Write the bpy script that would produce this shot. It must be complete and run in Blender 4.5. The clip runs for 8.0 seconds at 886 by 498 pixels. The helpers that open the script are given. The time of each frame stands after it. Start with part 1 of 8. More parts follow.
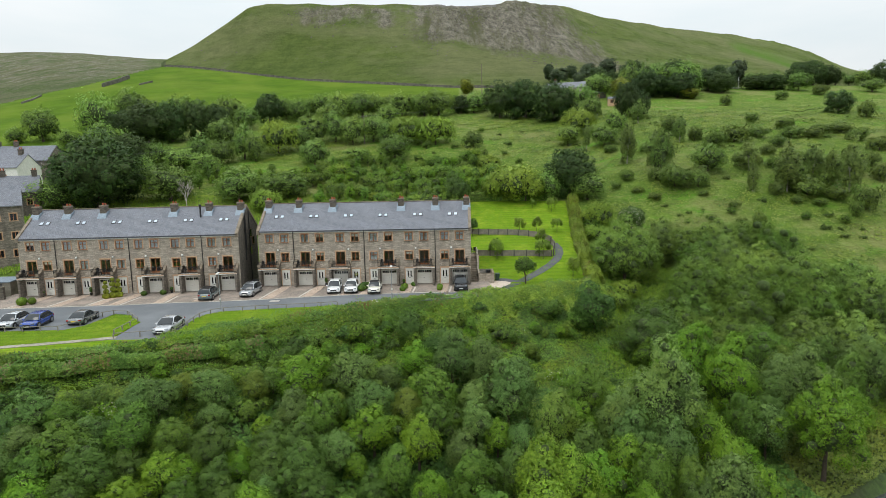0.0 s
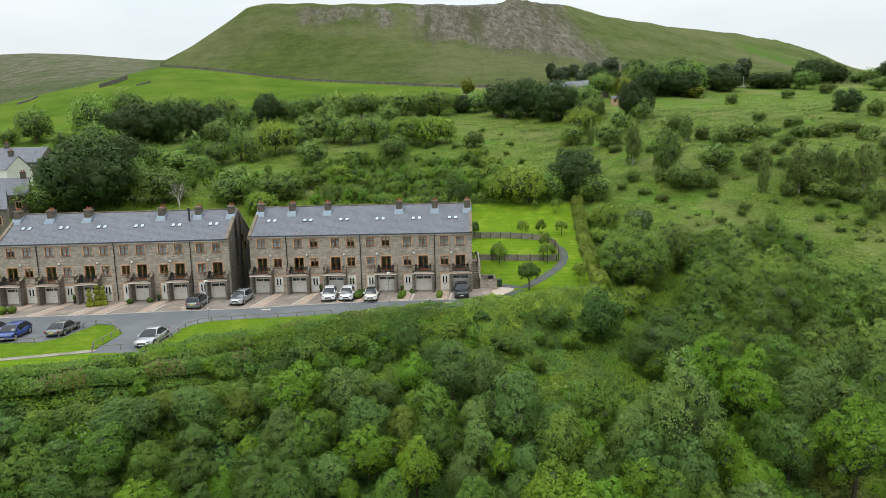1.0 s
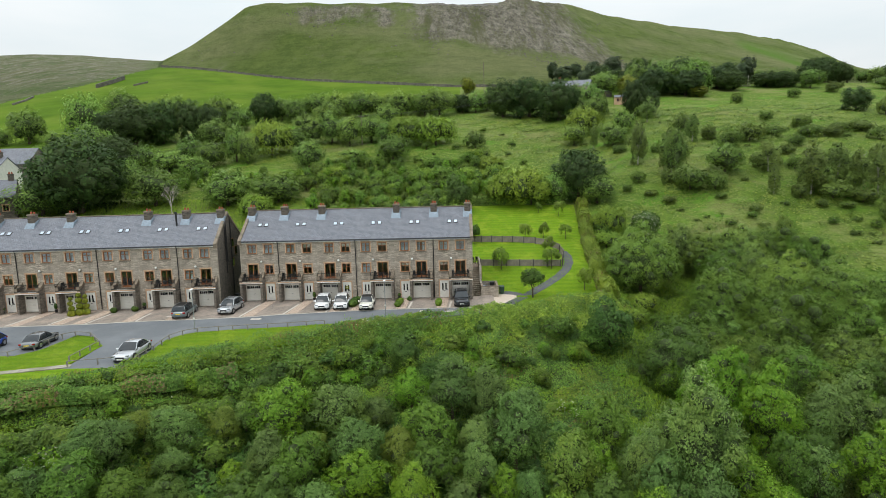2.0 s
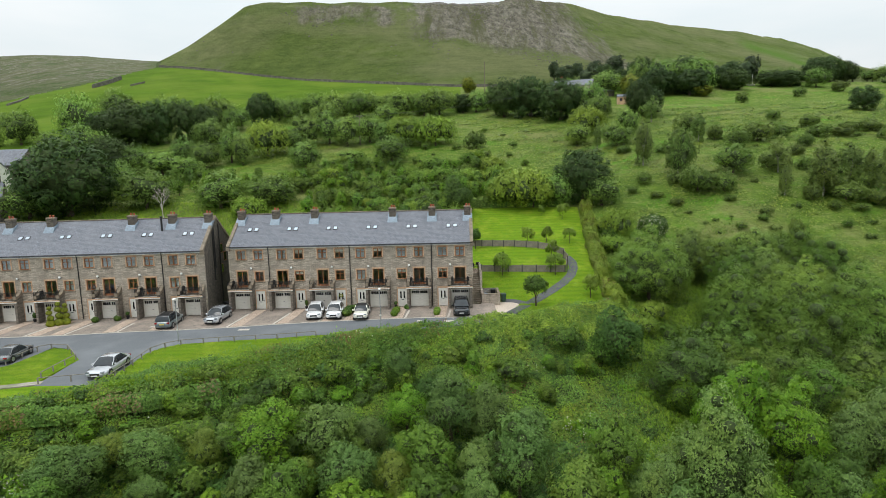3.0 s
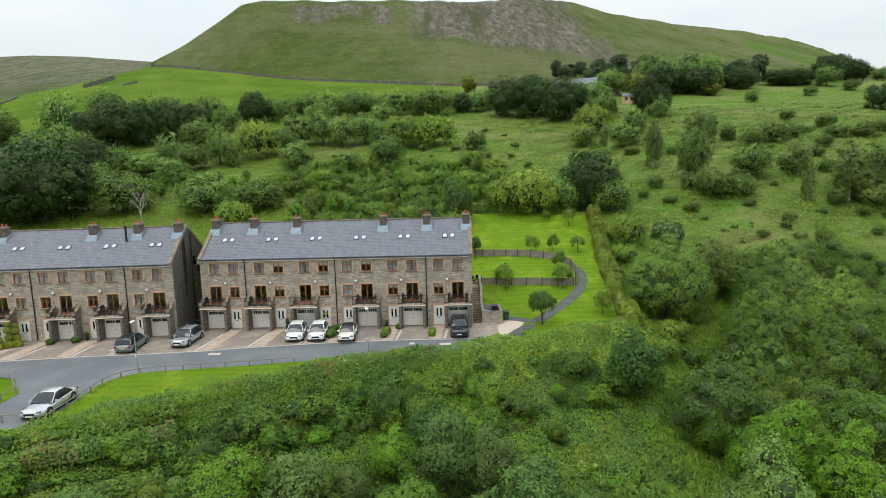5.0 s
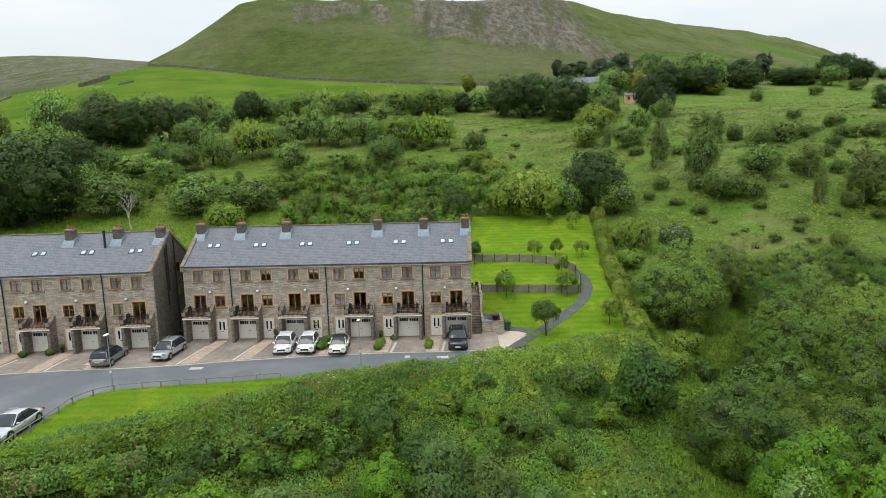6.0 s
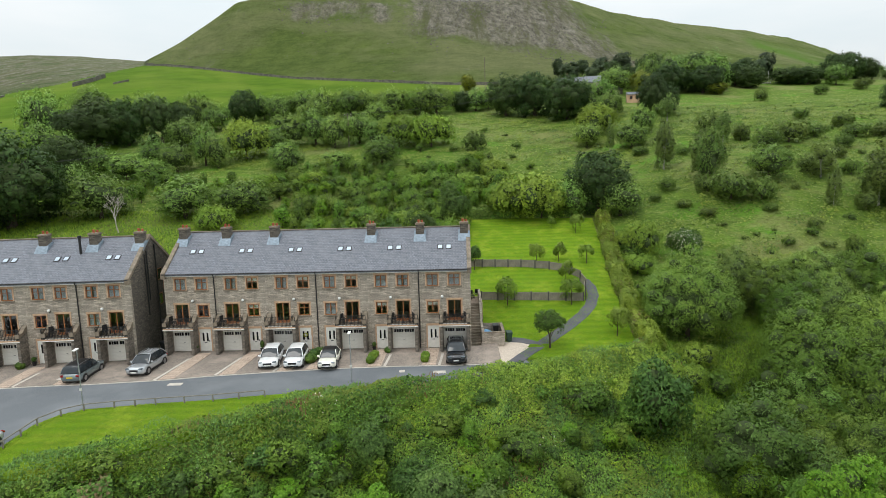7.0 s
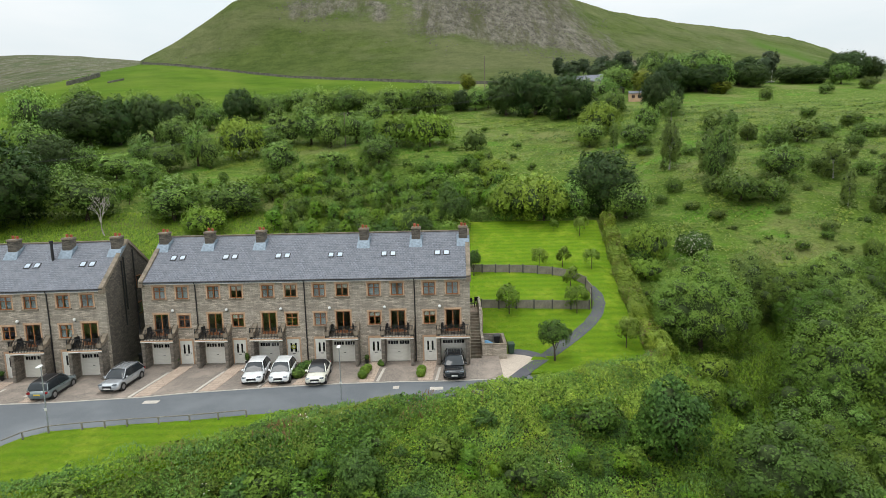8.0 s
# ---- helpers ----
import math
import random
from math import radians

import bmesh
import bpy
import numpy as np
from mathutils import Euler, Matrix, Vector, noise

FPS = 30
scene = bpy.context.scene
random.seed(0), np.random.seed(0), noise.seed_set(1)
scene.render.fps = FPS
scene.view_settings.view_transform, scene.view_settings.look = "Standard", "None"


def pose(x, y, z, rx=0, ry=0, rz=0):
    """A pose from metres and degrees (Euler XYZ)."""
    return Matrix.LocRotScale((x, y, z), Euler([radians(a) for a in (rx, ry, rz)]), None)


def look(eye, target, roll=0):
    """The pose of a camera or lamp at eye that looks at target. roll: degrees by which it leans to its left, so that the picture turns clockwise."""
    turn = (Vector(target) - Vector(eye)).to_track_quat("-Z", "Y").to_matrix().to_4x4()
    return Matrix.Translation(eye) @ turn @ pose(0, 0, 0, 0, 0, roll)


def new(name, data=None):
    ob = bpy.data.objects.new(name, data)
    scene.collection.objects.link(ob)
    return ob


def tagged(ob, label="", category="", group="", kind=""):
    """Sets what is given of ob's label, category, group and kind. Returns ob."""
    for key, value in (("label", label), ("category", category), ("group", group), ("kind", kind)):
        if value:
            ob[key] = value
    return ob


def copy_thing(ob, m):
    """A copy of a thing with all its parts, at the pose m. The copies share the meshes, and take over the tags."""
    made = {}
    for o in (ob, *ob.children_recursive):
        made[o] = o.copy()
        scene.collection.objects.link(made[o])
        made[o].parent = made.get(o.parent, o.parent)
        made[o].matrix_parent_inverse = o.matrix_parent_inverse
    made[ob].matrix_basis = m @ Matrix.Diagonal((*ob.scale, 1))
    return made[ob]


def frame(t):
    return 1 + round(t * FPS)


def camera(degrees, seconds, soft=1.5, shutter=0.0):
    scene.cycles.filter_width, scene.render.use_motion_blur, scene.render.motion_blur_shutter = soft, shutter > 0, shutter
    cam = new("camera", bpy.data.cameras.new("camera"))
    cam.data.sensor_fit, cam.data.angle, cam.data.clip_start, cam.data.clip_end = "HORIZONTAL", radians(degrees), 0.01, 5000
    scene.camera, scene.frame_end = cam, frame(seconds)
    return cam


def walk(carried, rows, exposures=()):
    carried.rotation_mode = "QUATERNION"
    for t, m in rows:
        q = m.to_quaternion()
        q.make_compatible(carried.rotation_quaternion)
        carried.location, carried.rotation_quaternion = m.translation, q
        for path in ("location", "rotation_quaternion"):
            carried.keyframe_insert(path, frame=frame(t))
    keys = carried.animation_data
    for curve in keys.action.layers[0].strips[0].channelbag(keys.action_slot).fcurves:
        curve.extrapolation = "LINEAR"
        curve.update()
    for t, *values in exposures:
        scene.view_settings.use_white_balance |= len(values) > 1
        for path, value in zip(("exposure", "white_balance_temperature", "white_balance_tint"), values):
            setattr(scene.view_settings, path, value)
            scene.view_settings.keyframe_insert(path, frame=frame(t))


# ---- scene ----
# ---------- camera: a drone gliding forward over the valley ----------
cam = camera(73.3, 8.0, soft=0.7)
ROWS = [
    (0, -0.022, -0.074, 18.010, 0.327, -8.373, 1.155),
    (0.5, 0.081, 1.807, 18.052, 0.405, -8.356, 1.234),
    (1, 0.191, 3.684, 18.101, 0.474, -8.338, 1.301),
    (1.5, 0.304, 5.558, 18.158, 0.534, -8.321, 1.356),
    (3, 0.659, 11.170, 18.349, 0.663, -8.268, 1.463),
    (3.5, 0.779, 13.040, 18.416, 0.690, -8.251, 1.482),
    (4, 0.897, 14.911, 18.481, 0.710, -8.234, 1.494),
    (4.5, 1.013, 16.782, 18.543, 0.722, -8.219, 1.499),
    (6, 1.334, 22.411, 18.698, 0.717, -8.180, 1.487),
    (6.5, 1.429, 24.295, 18.733, 0.702, -8.170, 1.477),
    (7, 1.515, 26.183, 18.758, 0.682, -8.161, 1.464),
    (7.5, 1.592, 28.077, 18.771, 0.655, -8.155, 1.451),
    (8, 1.659, 29.977, 18.770, 0.623, -8.152, 1.437),
]
walk(cam, [(t, pose(x, y, z, 90 + pitch, 0, yaw) @ pose(0, 0, 0, 0, 0, -roll)) for t, x, y, z, yaw, pitch, roll in ROWS])

# ---------- overcast daylight ----------
SUN_UP, SUN_ROUND = radians(66), radians(215)
world = bpy.data.worlds.new("overcast_sky")
scene.world = world
world.use_nodes = True
wn, wl = world.node_tree.nodes, world.node_tree.links
wn.clear()
w_out, w_bg = wn.new("ShaderNodeOutputWorld"), wn.new("ShaderNodeBackground")
w_sky = wn.new("ShaderNodeTexSky")
w_sky.sky_type, w_sky.sun_disc, w_sky.sun_elevation, w_sky.sun_rotation = "NISHITA", False, SUN_UP, SUN_ROUND
w_dim = wn.new("ShaderNodeMix")
w_dim.data_type, w_dim.blend_type = "RGBA", "MULTIPLY"
w_dim.inputs[0].default_value = 1.0
w_dim.inputs[7].default_value = (0.10, 0.10, 0.10, 1)
w_tc, w_map, w_noise, w_ramp = wn.new("ShaderNodeTexCoord"), wn.new("ShaderNodeMapping"), wn.new("ShaderNodeTexNoise"), wn.new("ShaderNodeValToRGB")
w_map.inputs["Scale"].default_value = (1.2, 1.2, 5.0)
w_noise.inputs["Scale"].default_value, w_noise.inputs["Detail"].default_value, w_noise.inputs["Roughness"].default_value = 1.6, 5, 0.5
w_ramp.color_ramp.elements[0].position, w_ramp.color_ramp.elements[0].color = 0.30, (0.74, 0.83, 0.86, 1)
w_ramp.color_ramp.elements[1].position, w_ramp.color_ramp.elements[1].color = 0.66, (0.93, 0.95, 0.95, 1)
w_mix = wn.new("ShaderNodeMix")
w_mix.data_type = "RGBA"
w_mix.inputs[0].default_value = 0.93
wl.new(w_sky.outputs[0], w_dim.inputs[6])
wl.new(w_tc.outputs["Generated"], w_map.inputs[0])
wl.new(w_map.outputs[0], w_noise.inputs[0])
wl.new(w_noise.outputs[0], w_ramp.inputs[0])
wl.new(w_dim.outputs[2], w_mix.inputs[6])
wl.new(w_ramp.outputs[0], w_mix.inputs[7])
wl.new(w_mix.outputs[2], w_bg.inputs[0])
w_sep, w_up, w_rise = wn.new("ShaderNodeSeparateXYZ"), wn.new("ShaderNodeMath"), wn.new("ShaderNodeMath")
w_up.operation, w_up.inputs[1].default_value = "MAXIMUM", 0.0
w_rise.operation, w_rise.inputs[1].default_value, w_rise.inputs[2].default_value = "MULTIPLY_ADD", 1.2, 0.85
wl.new(w_tc.outputs["Generated"], w_sep.inputs[0])
wl.new(w_sep.outputs[2], w_up.inputs[0])
wl.new(w_up.outputs[0], w_rise.inputs[0])
wl.new(w_rise.outputs[0], w_bg.inputs[1])
wl.new(w_bg.outputs[0], w_out.inputs[0])

sun_data = bpy.data.lights.new("sun", "SUN")
sun_data.energy, sun_data.angle, sun_data.color = 0.9, radians(25), (1.0, 0.97, 0.92)
sun = new("sun", sun_data)
sun.matrix_world = look((0, 0, 200), (Vector((0, 0, 200)) - Vector((math.sin(SUN_ROUND) * math.cos(SUN_UP), math.cos(SUN_ROUND) * math.cos(SUN_UP), math.sin(SUN_UP)))))


# ---------- materials ----------
def srgb(r, g, b):
    return tuple((c / 255 / 12.92) if c <= 10 else ((c / 255 + 0.055) / 1.055) ** 2.4 for c in (r, g, b)) + (1,)


def nodes_of(name):
    m = bpy.data.materials.new(name)
    m.use_nodes = True
    return m, m.node_tree.nodes, m.node_tree.links, m.node_tree.nodes["Principled BSDF"]


def mixed(n, l, fac, a, b, blend="MIX"):
    """A colour mix; a and b are colours or sockets, fac a number or socket."""
    k = n.new("ShaderNodeMix")
    k.data_type, k.blend_type = "RGBA", blend
    for sock, v in ((k.inputs[0], fac), (k.inputs[6], a), (k.inputs[7], b)):
        if isinstance(v, bpy.types.NodeSocket):
            l.new(v, sock)
        else:
            sock.default_value = v
    return k.outputs[2]


def noise_of(n, l, scale, detail=4, rough=0.55, squash=None, lo=0.35, hi=0.65, space="Object"):
    tc = n.new("ShaderNodeTexCoord")
    src = tc.outputs[space]
    if squash:
        mp = n.new("ShaderNodeMapping")
        mp.inputs["Scale"].default_value = squash
        l.new(src, mp.inputs[0])
        src = mp.outputs[0]
    t = n.new("ShaderNodeTexNoise")
    t.inputs["Scale"].default_value, t.inputs["Detail"].default_value, t.inputs["Roughness"].default_value = scale, detail, rough
    l.new(src, t.inputs[0])
    r = n.new("ShaderNodeMapRange")
    r.inputs[1].default_value, r.inputs[2].default_value = lo, hi
    l.new(t.outputs[0], r.inputs[0])
    return r.outputs[0]


def bumped(n, l, bsdf, height, strength=0.4, distance=0.02):
    b = n.new("ShaderNodeBump")
    b.inputs["Strength"].default_value, b.inputs["Distance"].default_value = strength, distance
    l.new(height, b.inputs["Height"])
    l.new(b.outputs[0], bsdf.inputs["Normal"])


def surface(name, c1, c2, scale=3.0, rough=0.8, c3=None, scale2=0.4, bump=0.3, metal=0.0, dist=0.02, squash=None):
    """Two colours in fine grain, a third in large stains."""
    m, n, l, p = nodes_of(name)
    f = noise_of(n, l, scale, 5, 0.6, squash)
    col = mixed(n, l, f, c1, c2)
    if c3:
        col = mixed(n, l, noise_of(n, l, scale2, 3, 0.5, None, 0.45, 0.75), col, c3)
    l.new(col, p.inputs["Base Color"])
    p.inputs["Roughness"].default_value, p.inputs["Metallic"].default_value = rough, metal
    if bump:
        bumped(n, l, p, f, bump, dist)
    return m


def plain(name, c, rough=0.5, metal=0.0, coat=0.0):
    m, n, l, p = nodes_of(name)
    l.new(mixed(n, l, noise_of(n, l, 2.5, 3), c, tuple(v * 0.86 for v in c[:3]) + (1,)), p.inputs["Base Color"])
    p.inputs["Roughness"].default_value, p.inputs["Metallic"].default_value = rough, metal
    p.inputs["Coat Weight"].default_value = coat
    return m


def leafy(name, c1, c2, hue=0.02, val=0.35, see=0.2, grain=7.0, lo=0.78, hi=1.22):
    """Leaves: colour by tree and by leaf, and some light through them."""
    m, n, l, p = nodes_of(name)
    c1, c2 = ((r * 0.87, g * 0.85, b * 0.82, 1) for r, g, b, _ in (c1, c2))
    cell = n.new("ShaderNodeTexVoronoi")
    ctc = n.new("ShaderNodeTexCoord")
    cell.inputs["Scale"].default_value = grain
    l.new(ctc.outputs["Object"], cell.inputs["Vector"])
    bw = n.new("ShaderNodeRGBToBW")
    l.new(cell.outputs["Color"], bw.inputs[0])
    info, geo, hsv = n.new("ShaderNodeObjectInfo"), n.new("ShaderNodeNewGeometry"), n.new("ShaderNodeHueSaturation")
    col = mixed(n, l, geo.outputs["Random Per Island"], c1, c2)
    spread = n.new("ShaderNodeMapRange")
    spread.inputs[1].default_value, spread.inputs[2].default_value = 0.2, 0.8
    spread.inputs[3].default_value, spread.inputs[4].default_value = lo, hi
    l.new(bw.outputs[0], spread.inputs[0])
    col = mixed(n, l, 1.0, col, spread.outputs[0], "MULTIPLY")
    col = mixed(n, l, noise_of(n, l, 0.55, 4, 0.65, None, 0.4, 0.68), col, (0.7, 0.76, 0.78, 1), "MULTIPLY")
    col = mixed(n, l, noise_of(n, l, 0.3, 4, 0.6, None, 0.46, 0.64), col, (1.15, 1.06, 0.8, 1), "MULTIPLY")
    l.new(col, hsv.inputs["Color"])
    for sock, a, b in (("Hue", 0.5 - hue, 0.5 + hue), ("Value", 1 - val, 1 + val)):
        r = n.new("ShaderNodeMapRange")
        r.inputs[3].default_value, r.inputs[4].default_value = a, b
        if sock == "Hue":
            k = n.new("ShaderNodeMath")
            k.operation, k.inputs[1].default_value = "MULTIPLY", 7.31
            q = n.new("ShaderNodeMath")
            q.operation = "FRACT"
            l.new(info.outputs["Random"], k.inputs[0])
            l.new(k.outputs[0], q.inputs[0])
            l.new(q.outputs[0], r.inputs[0])
        else:
            l.new(info.outputs["Random"], r.inputs[0])
        l.new(r.outputs[0], hsv.inputs[sock])
    l.new(hsv.outputs[0], p.inputs["Base Color"])
    p.inputs["Roughness"].default_value = 0.55
    p.inputs["Specular IOR Level"].default_value = 0.25
    tr, mx = n.new("ShaderNodeBsdfTranslucent"), n.new("ShaderNodeMixShader")
    l.new(hsv.outputs[0], tr.inputs[0])
    mx.inputs[0].default_value = see
    bumped(n, l, p, bw.outputs[0], 0.6, 0.05)
    l.new(p.outputs[0], mx.inputs[1])
    l.new(tr.outputs[0], mx.inputs[2])
    l.new(mx.outputs[0], n["Material Output"].inputs[0])
    return m


def coursed(name, c1, c2, mortar, wide, high, joint, stain, rough=0.9, across="xz", bump=0.6, dist=0.015, offset=0.5, squash=1.0, streak=0.0):
    """Coursed stone, setts or slates, laid in metres across the given axes."""
    m, n, l, p = nodes_of(name)
    tc, sep, com, br = n.new("ShaderNodeTexCoord"), n.new("ShaderNodeSeparateXYZ"), n.new("ShaderNodeCombineXYZ"), n.new("ShaderNodeTexBrick")
    l.new(tc.outputs["Object"], sep.inputs[0])
    axis = dict(x=0, y=1, z=2)
    if across == "wall":
        add = n.new("ShaderNodeMath")
        l.new(sep.outputs[0], add.inputs[0])
        l.new(sep.outputs[1], add.inputs[1])
        l.new(add.outputs[0], com.inputs[0])
        l.new(sep.outputs[2], com.inputs[1])
    else:
        l.new(sep.outputs[axis[across[0]]], com.inputs[0])
        l.new(sep.outputs[axis[across[1]]], com.inputs[1])
    l.new(com.outputs[0], br.inputs["Vector"])
    br.inputs["Scale"].default_value = 1.0
    br.inputs["Brick Width"].default_value, br.inputs["Row Height"].default_value = wide, high
    br.inputs["Mortar Size"].default_value, br.inputs["Mortar Smooth"].default_value = joint, 0.3
    br.offset, br.squash = offset, squash
    br.inputs["Color1"].default_value, br.inputs["Color2"].default_value, br.inputs["Mortar"].default_value = c1, c2, mortar
    grain = noise_of(n, l, 9.0, 5, 0.65)
    col = mixed(n, l, grain, br.outputs[0], (0.62, 0.62, 0.62, 1), "MULTIPLY")
    patch = noise_of(n, l, 0.55, 4, 0.6, None, 0.45, 0.8)
    col = mixed(n, l, patch, col, stain)
    if streak:
        col = mixed(n, l, noise_of(n, l, 1.0, 5, 0.7, (1.6, 1.6, 0.16), 0.5, 0.72), col, (1 - streak * 0.75, 1 - streak * 0.78, 1 - streak * 0.82, 1), "MULTIPLY")
        col = mixed(n, l, noise_of(n, l, 2.2, 5, 0.75, (0.5, 0.5, 2.4), 0.5, 0.7), col, (1 - streak * 0.5, 1 - streak * 0.5, 1 - streak * 0.5, 1), "MULTIPLY")
    l.new(col, p.inputs["Base Color"])
    p.inputs["Roughness"].default_value = rough
    inv = n.new("ShaderNodeMath")
    inv.operation, inv.inputs[0].default_value = "SUBTRACT", 1.0
    l.new(br.outputs["Fac"], inv.inputs[1])
    mad = n.new("ShaderNodeMath")
    mad.operation, mad.inputs[1].default_value = "MULTIPLY_ADD", 0.5
    l.new(grain, mad.inputs[0])
    l.new(inv.outputs[0], mad.inputs[2])
    bumped(n, l, p, mad.outputs[0], bump, dist)
    return m


M = {}
M["stone"] = coursed("coursed_gritstone", srgb(220, 205, 186), srgb(164, 153, 139), srgb(128, 120, 110), 0.48, 0.12, 0.01, srgb(146, 139, 128), across="wall", streak=0.42)
# darker gritstone: the sooty chimney stacks, the gable ends, old walls
M["dark_stone"] = coursed("dark_gritstone", srgb(132, 122, 110), srgb(92, 86, 78), srgb(74, 69, 63), 0.42, 0.12, 0.012, srgb(88, 82, 74), across="wall", streak=0.4)
M["pier"] = coursed("dark_weathered_stone", srgb(168, 156, 142), srgb(118, 110, 101), srgb(98, 92, 84), 0.4, 0.12, 0.01, srgb(100, 94, 86), across="wall", streak=0.6)
M["dressed"] = surface("dressed_sandstone", srgb(205, 170, 138), srgb(186, 152, 122), 5, 0.85, srgb(160, 132, 108), 0.8)
M["coping"] = surface("weathered_coping", srgb(150, 136, 118), srgb(122, 110, 95), 4, 0.9, srgb(92, 88, 76), 0.9)
M["slate"] = coursed("blue_grey_slate", srgb(134, 138, 148), srgb(112, 116, 126), srgb(74, 77, 84), 0.30, 0.20, 0.016, srgb(122, 124, 130), 0.55, "xy", 0.7, 0.02)
M["lead"] = surface("lead_flashing", srgb(138, 152, 164), srgb(108, 122, 134), 4, 0.5, metal=0.3)
M["pot"] = surface("terracotta", srgb(176, 96, 67), srgb(148, 76, 52), 8, 0.8)
M["frame"] = surface("stained_timber", srgb(168, 108, 64), srgb(138, 86, 50), 14, 0.5, bump=0.2, squash=(1, 1, 0.2))
M["white"] = plain("white_painted", srgb(228, 226, 218), 0.4)
M["cream"] = surface("cream_garage_panel", srgb(240, 236, 226), srgb(228, 223, 212), 2, 0.45, srgb(214, 208, 196), 0.7, bump=0.05)
M["black"] = plain("black_painted_iron", srgb(30, 30, 32), 0.45)
M["gutter"] = plain("black_plastic", srgb(34, 33, 34), 0.4)
M["glass"], _n, _l, _p = nodes_of("window_glass")
_p.inputs["Base Color"].default_value = (0.9, 0.95, 0.95, 1)
_p.inputs["Roughness"].default_value, _p.inputs["Transmission Weight"].default_value, _p.inputs["IOR"].default_value = 0.02, 1.0, 1.5
M["blind"] = plain("pale_fabric", srgb(222, 218, 206), 0.9)
M["net"] = plain("grey_blue_net_curtain", srgb(176, 184, 190), 0.9)
M["inside"] = surface("room_plaster", srgb(150, 140, 126), srgb(130, 120, 108), 1.5, 0.9)
M["asphalt"] = surface("worn_asphalt", srgb(108, 112, 116), srgb(95, 99, 103), 30, 0.9, srgb(118, 122, 125), 0.3, 0.3, dist=0.006)
M["path"] = surface("dark_path_asphalt", srgb(92, 92, 98), srgb(78, 78, 84), 30, 0.9, srgb(104, 102, 104), 0.5, 0.3, dist=0.006)
M["setts"] = coursed("brown_block_paving", srgb(168, 155, 143), srgb(147, 137, 127), srgb(122, 114, 106), 0.20, 0.10, 0.012, srgb(176, 160, 146), across="xy", dist=0.006)
M["flags"] = coursed("pink_buff_flags", srgb(212, 190, 170), srgb(196, 174, 156), srgb(128, 112, 98), 0.6, 0.45, 0.015, srgb(170, 150, 134), across="xy", dist=0.006)
M["kerb"] = surface("pale_kerb_stone", srgb(206, 199, 188), srgb(180, 172, 162), 5, 0.85)
M["gravel"] = surface("pale_gravel", srgb(226, 212, 196), srgb(176, 160, 144), 16, 0.95, bump=0.8, dist=0.03)
M["lawn"], _n, _l, _p = nodes_of("mown_lawn")
_wave = _n.new("ShaderNodeTexWave")
_wtc = _n.new("ShaderNodeTexCoord")
_wave.inputs["Scale"].default_value, _wave.inputs["Distortion"].default_value = 0.26, 0.6
_wave.bands_direction = "Y"
_l.new(_wtc.outputs["Object"], _wave.inputs["Vector"])
_grass = mixed(_n, _l, noise_of(_n, _l, 7, 7, 0.8, None, 0.34, 0.66), srgb(124, 153, 34), srgb(82, 114, 23))
_grass = mixed(_n, _l, noise_of(_n, _l, 0.9, 6, 0.75, None, 0.46, 0.66), _grass, srgb(104, 146, 24))
_grass = mixed(_n, _l, noise_of(_n, _l, 0.35, 6, 0.75, None, 0.5, 0.66), _grass, srgb(150, 166, 52))
_fade = _n.new("ShaderNodeMath")
_fade.operation, _fade.inputs[1].default_value = "MULTIPLY", 0.35
_l.new(_wave.outputs["Fac"], _fade.inputs[0])
_l.new(mixed(_n, _l, _fade.outputs[0], _grass, srgb(136, 172, 34)), _p.inputs["Base Color"])
_p.inputs["Roughness"].default_value = 0.95
_p.inputs["Specular IOR Level"].default_value = 0.1
bumped(_n, _l, _p, noise_of(_n, _l, 26, 4, 0.7), 0.8, 0.05)
M["grey_rail"] = surface("weathered_grey_rail", srgb(150, 144, 134), srgb(108, 103, 95), 10, 0.9)
M["fence"] = surface("weathered_fence_boards", srgb(158, 150, 136), srgb(122, 115, 103), 9, 0.9, srgb(104, 98, 88), 0.8, squash=(6, 6, 0.6))
M["rail"] = surface("dark_timber_rail", srgb(96, 92, 88), srgb(66, 64, 61), 12, 0.85)
M["bark"] = surface("grey_brown_bark", srgb(92, 80, 66), srgb(62, 54, 45), 9, 0.95, bump=0.8, dist=0.04, squash=(4, 4, 0.8))
M["birch_bark"] = surface("pale_birch_bark", srgb(190, 186, 176), srgb(130, 126, 118), 7, 0.9, squash=(1, 1, 4))
M["dry"] = surface("dead_twigs", srgb(188, 180, 170), srgb(150, 142, 132), 9, 0.95)
# darker green than the leaves: the shade within crowns, given as colour
M["crown_shade"] = surface("dark_crown_inside", srgb(72, 90, 42), srgb(48, 60, 30), 5, 0.95, bump=0.6, dist=0.05)
M["willow"] = leafy("willow_leaves", srgb(98, 133, 60), srgb(130, 161, 86), 0.014, 0.2)
M["alder"] = leafy("alder_leaves", srgb(92, 128, 42), srgb(121, 153, 57), 0.014, 0.22)
M["sycamore"] = leafy("sycamore_leaves", srgb(56, 82, 42), srgb(84, 111, 53), 0.012, 0.2, grain=3)
M["bush"] = leafy("willow_bush_leaves", srgb(124, 158, 54), srgb(158, 186, 76), 0.012, 0.15, grain=3.5)
M["ash"] = leafy("ash_leaves", srgb(110, 146, 62), srgb(148, 178, 88), 0.012, 0.25, grain=3.5)
M["birch"] = leafy("birch_leaves", srgb(110, 138, 64), srgb(144, 167, 88), 0.012, 0.2, grain=4.5)
M["thorn"] = leafy("hawthorn_leaves", srgb(94, 121, 52), srgb(126, 149, 68), 0.012, 0.25, grain=4.5)
